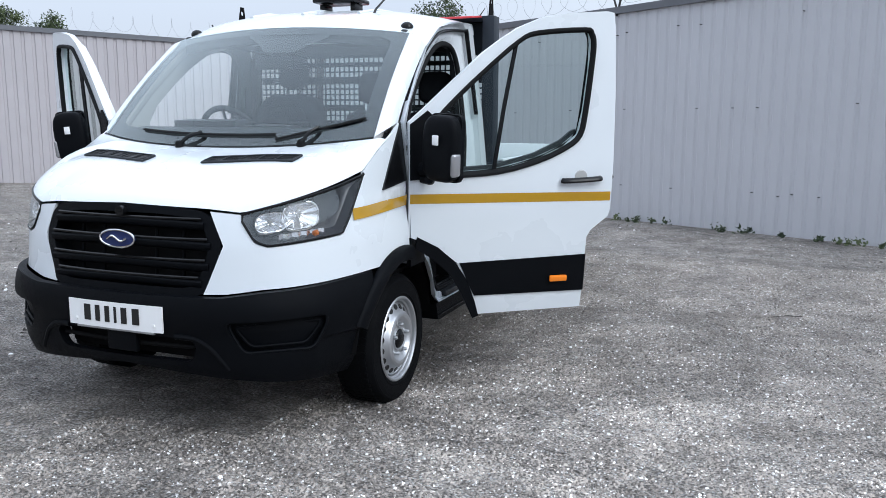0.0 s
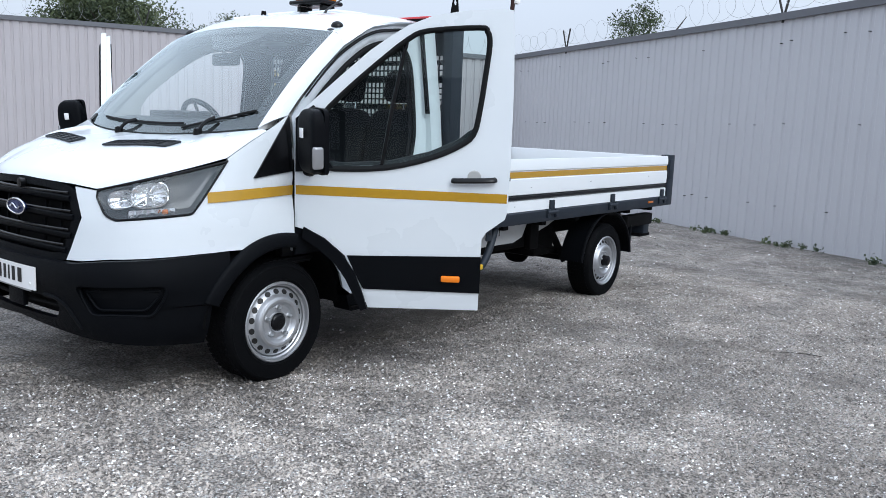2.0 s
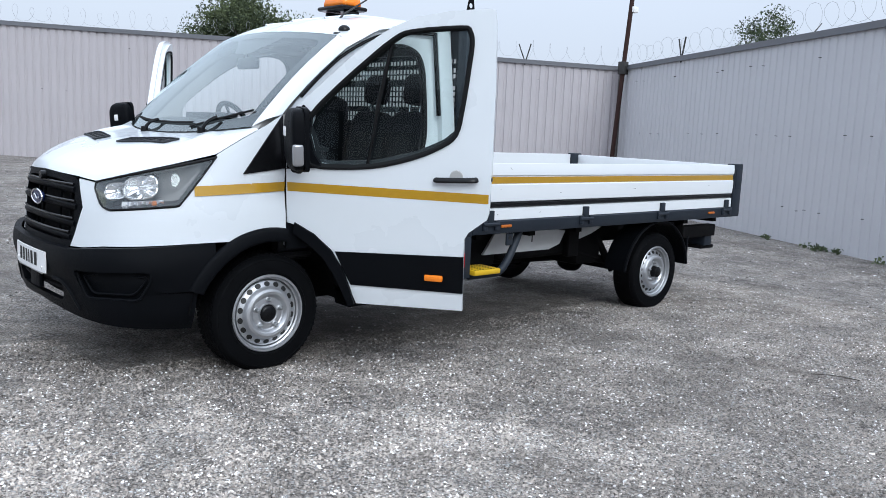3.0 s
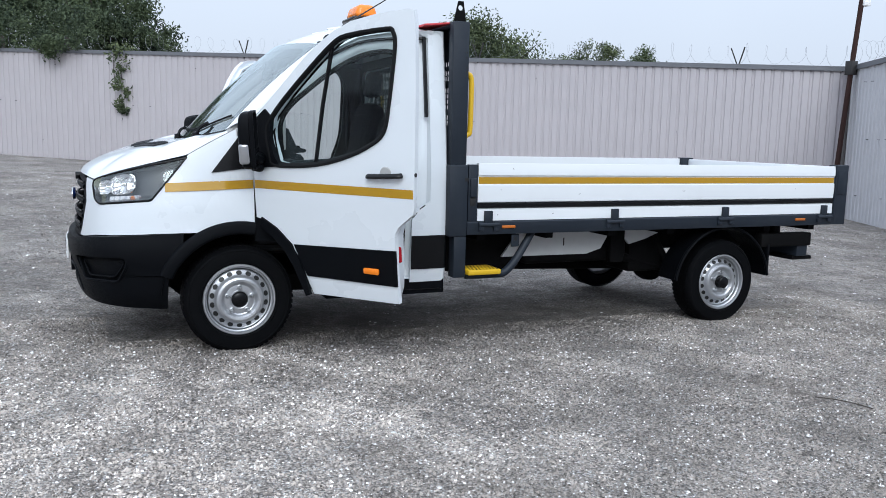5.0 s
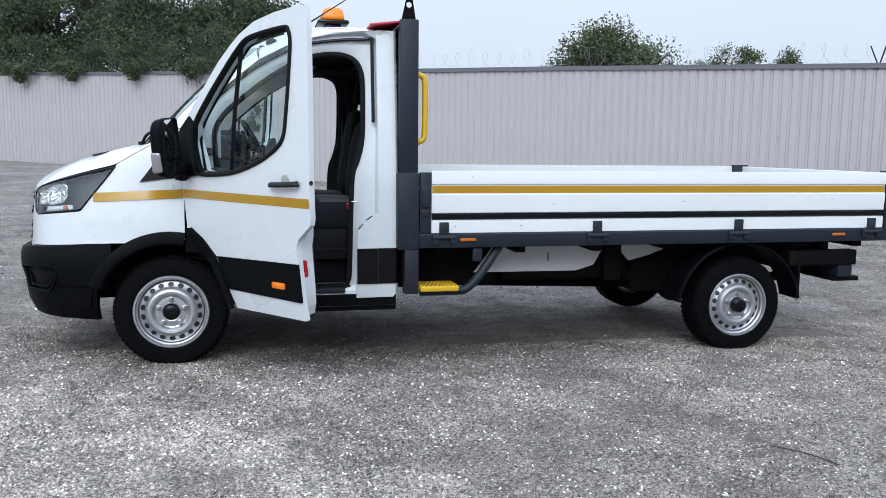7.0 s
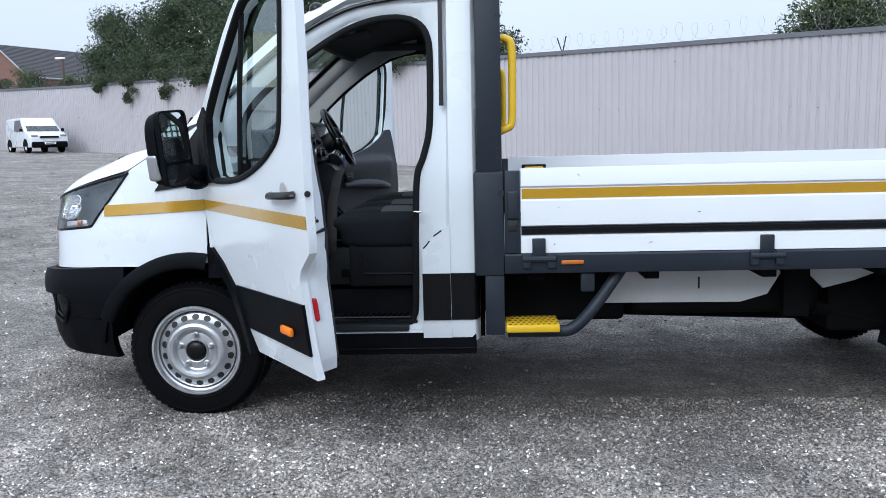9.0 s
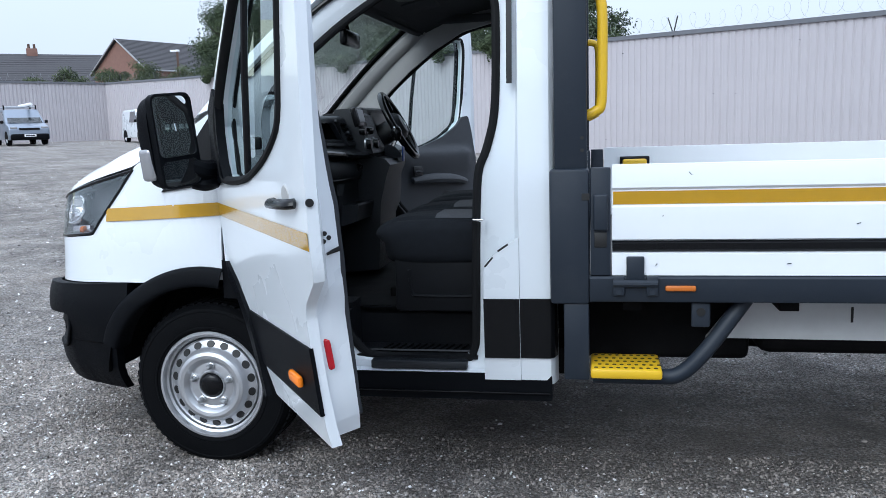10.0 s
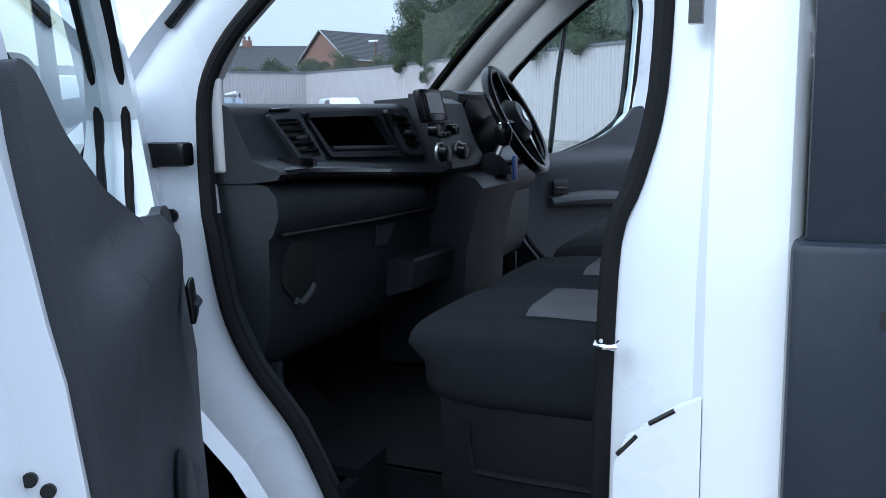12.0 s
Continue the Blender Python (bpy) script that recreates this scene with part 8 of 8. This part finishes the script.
# rear of a yellow-marked works truck
wt_ = thing("works_truck", "works truck with yellow and red striped tailboard", "truck", "parked vehicles", (-22.3, 20.6, ground_z(-22.3, 20.6)), 150)
part("cab", box(1.9, 3.6, -1.0, 1.0, 0.6, 2.5, 0.12, 3), WHITE, wt_)
part("frame", box(-2.4, 2.0, -0.9, 0.9, 0.55, 0.85, 0.02), CHASSIS, wt_)
part("body", box(-2.3, 1.8, -1.05, 1.05, 0.86, 1.55, 0.03), CHASSIS, wt_)
tb = part("tailboard", box(-2.42, -2.34, -1.05, 1.05, 0.88, 1.35, 0.01), YELLOW, wt_)
for k in range(5):
    y = -0.85 + 0.42 * k
    part("stripe", sheet([(y, 0.90), (y + 0.16, 0.90), (y + 0.34, 1.33), (y + 0.18, 1.33)], [], lambda a, b, d: (-2.425 + d, min(1.04, a), b), 0.006), RED, tb)
for s in (-1, 1):
    part("tail_lamp", box(-2.44, -2.38, s * 0.95, s * 0.7, 0.68, 0.80, 0.01), RED, wt_)
    for x in (-1.3, 2.5):
        part("wheel", lathe([(0, -0.13), (0.2, -0.12), (0.33, -0.12), (0.36, 0), (0.33, 0.12), (0, 0.12)], 24, "y", (x, s * 0.88, 0.36)), TYRE, wt_)

# ---- loose stones over the gravel where the walk passes ----
def stones(count, seed, lo, hi, region):
    """Angular chips, each four feet and a ridge, strewn over a region(rng, n) of the ground."""
    rng = np.random.default_rng(seed)
    base = np.array([(-1, -0.9, -0.5), (1, -1, -0.5), (1.1, 0.9, -0.5), (-0.9, 1, -0.5), (-0.55, -0.1, 0.75), (0.5, 0.15, 0.65)])
    x, y = region(rng, count)
    n = len(x)
    s = lo + (hi - lo) * rng.random(n) ** 2.4
    a = rng.uniform(0, 6.28, n)
    stretch = np.stack([np.ones(n), rng.uniform(0.6, 1, n), rng.uniform(0.55, 1.05, n)], axis=1)
    p = base[None] * (0.5 * s)[:, None, None] * rng.uniform(0.65, 1.25, (n, 6, 3)) * stretch[:, None, :]
    lean = rng.normal(0, 0.42, (2, n, 1))
    p[..., 2] += p[..., 0] * lean[0] + p[..., 1] * lean[1]
    c, si = np.cos(a)[:, None], np.sin(a)[:, None]
    z0 = np.array([ground_top(u, v) for u, v in zip(x, y)]) + 0.10 * s
    q = np.stack([p[..., 0] * c - p[..., 1] * si + x[:, None], p[..., 0] * si + p[..., 1] * c + y[:, None], p[..., 2] + z0[:, None]], axis=2)
    k = np.arange(n)[:, None] * 6
    faces = [f for face in ((0, 1, 5, 4), (2, 3, 4, 5), (1, 2, 5), (3, 0, 4)) for f in (k + np.array(face)).tolist()]
    me = bpy.data.meshes.new("stones")
    me.from_pydata(q.reshape(-1, 3).tolist(), [], faces)
    return me


def chip_material():
    m = bpy.data.materials.new("limestone_chips")
    m.use_nodes = True
    nt = m.node_tree
    b = nt.nodes["Principled BSDF"]
    b.inputs["Roughness"].default_value = 0.85
    geo = nt.nodes.new("ShaderNodeNewGeometry")
    ramp = nt.nodes.new("ShaderNodeValToRGB")
    for p, c in ((0.0, (0.050, 0.043, 0.037)), (0.42, (0.195, 0.170, 0.149)), (0.88, (0.310, 0.272, 0.240)), (1.0, (0.39, 0.352, 0.317))):
        e = ramp.color_ramp.elements.new(p) if p not in (0.0, 1.0) else ramp.color_ramp.elements[int(p)]
        e.color = (*c, 1)
    nt.links.new(geo.outputs["Random Per Island"], ramp.inputs["Fac"])
    nt.links.new(earth_and_shade(nt, dusty(nt, drifts(nt, ramp.outputs["Color"], 0.72, 1.40)), 0.48), b.inputs["Base Color"])
    return m


CHIPS = chip_material()


def near_walk(rng, n):
    x, y = rng.uniform(-2.6, 5.6, n), rng.uniform(-3.75, 0.2, n)
    keep = (y < -0.55) | (x < -0.7) | (x > 4.7)
    keep &= rng.random(n) < np.clip(0.42 + np.hypot((x - 1.6) * 0.30, (y + 0.4) * 0.85) ** 2, 0, 1)
    x, y = x[keep], y[keep]
    heap = np.array([noise.noise(Vector((u * 2.1, v * 2.1, 7.0))) + 0.6 * noise.noise(Vector((u * 6.5, v * 6.5, 3.0))) for u, v in zip(x, y)])
    keep = rng.random(len(x)) < np.clip(0.70 + 0.9 * heap, 0.25, 1.0)
    return x[keep], y[keep]


def wider(rng, n):
    x, y = rng.uniform(-12, 14, n), rng.uniform(-4.8, 16, n)
    keep = (x * 0.86 - y * 0.5 < 8.3) & ~((x > -2.6) & (x < 5.6) & (y < 0.2)) & ~((np.abs(x - 1.6) < 2.4) & (np.abs(y) < 0.9))
    return x[keep], y[keep]


me = stones(300000, 3, 0.006, 0.016, near_walk)
me.materials.append(CHIPS)
tagged(new("loose_gravel", me), "loose pale and dark limestone chips", "gravel", kind="stuff")
me = stones(80000, 4, 0.010, 0.030, wider)
me.materials.append(CHIPS)
tagged(new("scattered_gravel", me), "loose pale and dark limestone chips", "gravel", kind="stuff")
twig_path = [(x, y, ground_top(x, y) + up) for x, y, up in ((2.63, -2.62, 0.010), (2.69, -2.69, 0.016), (2.75, -2.75, 0.013), (2.80, -2.83, 0.008))]
tagged(part("twig", tube(smooth_path(twig_path, 4), 0.0032, 6), BARK), "thin brown twig lying on the gravel", "twig")

# ---- the whole place at its true size ----
for me in bpy.data.meshes:
    me.transform(Matrix.Scale(SIZE, 4))
for ob in scene.objects:
    if ob.type in {"MESH", "EMPTY"}:
        ob.location = ob.location * SIZE
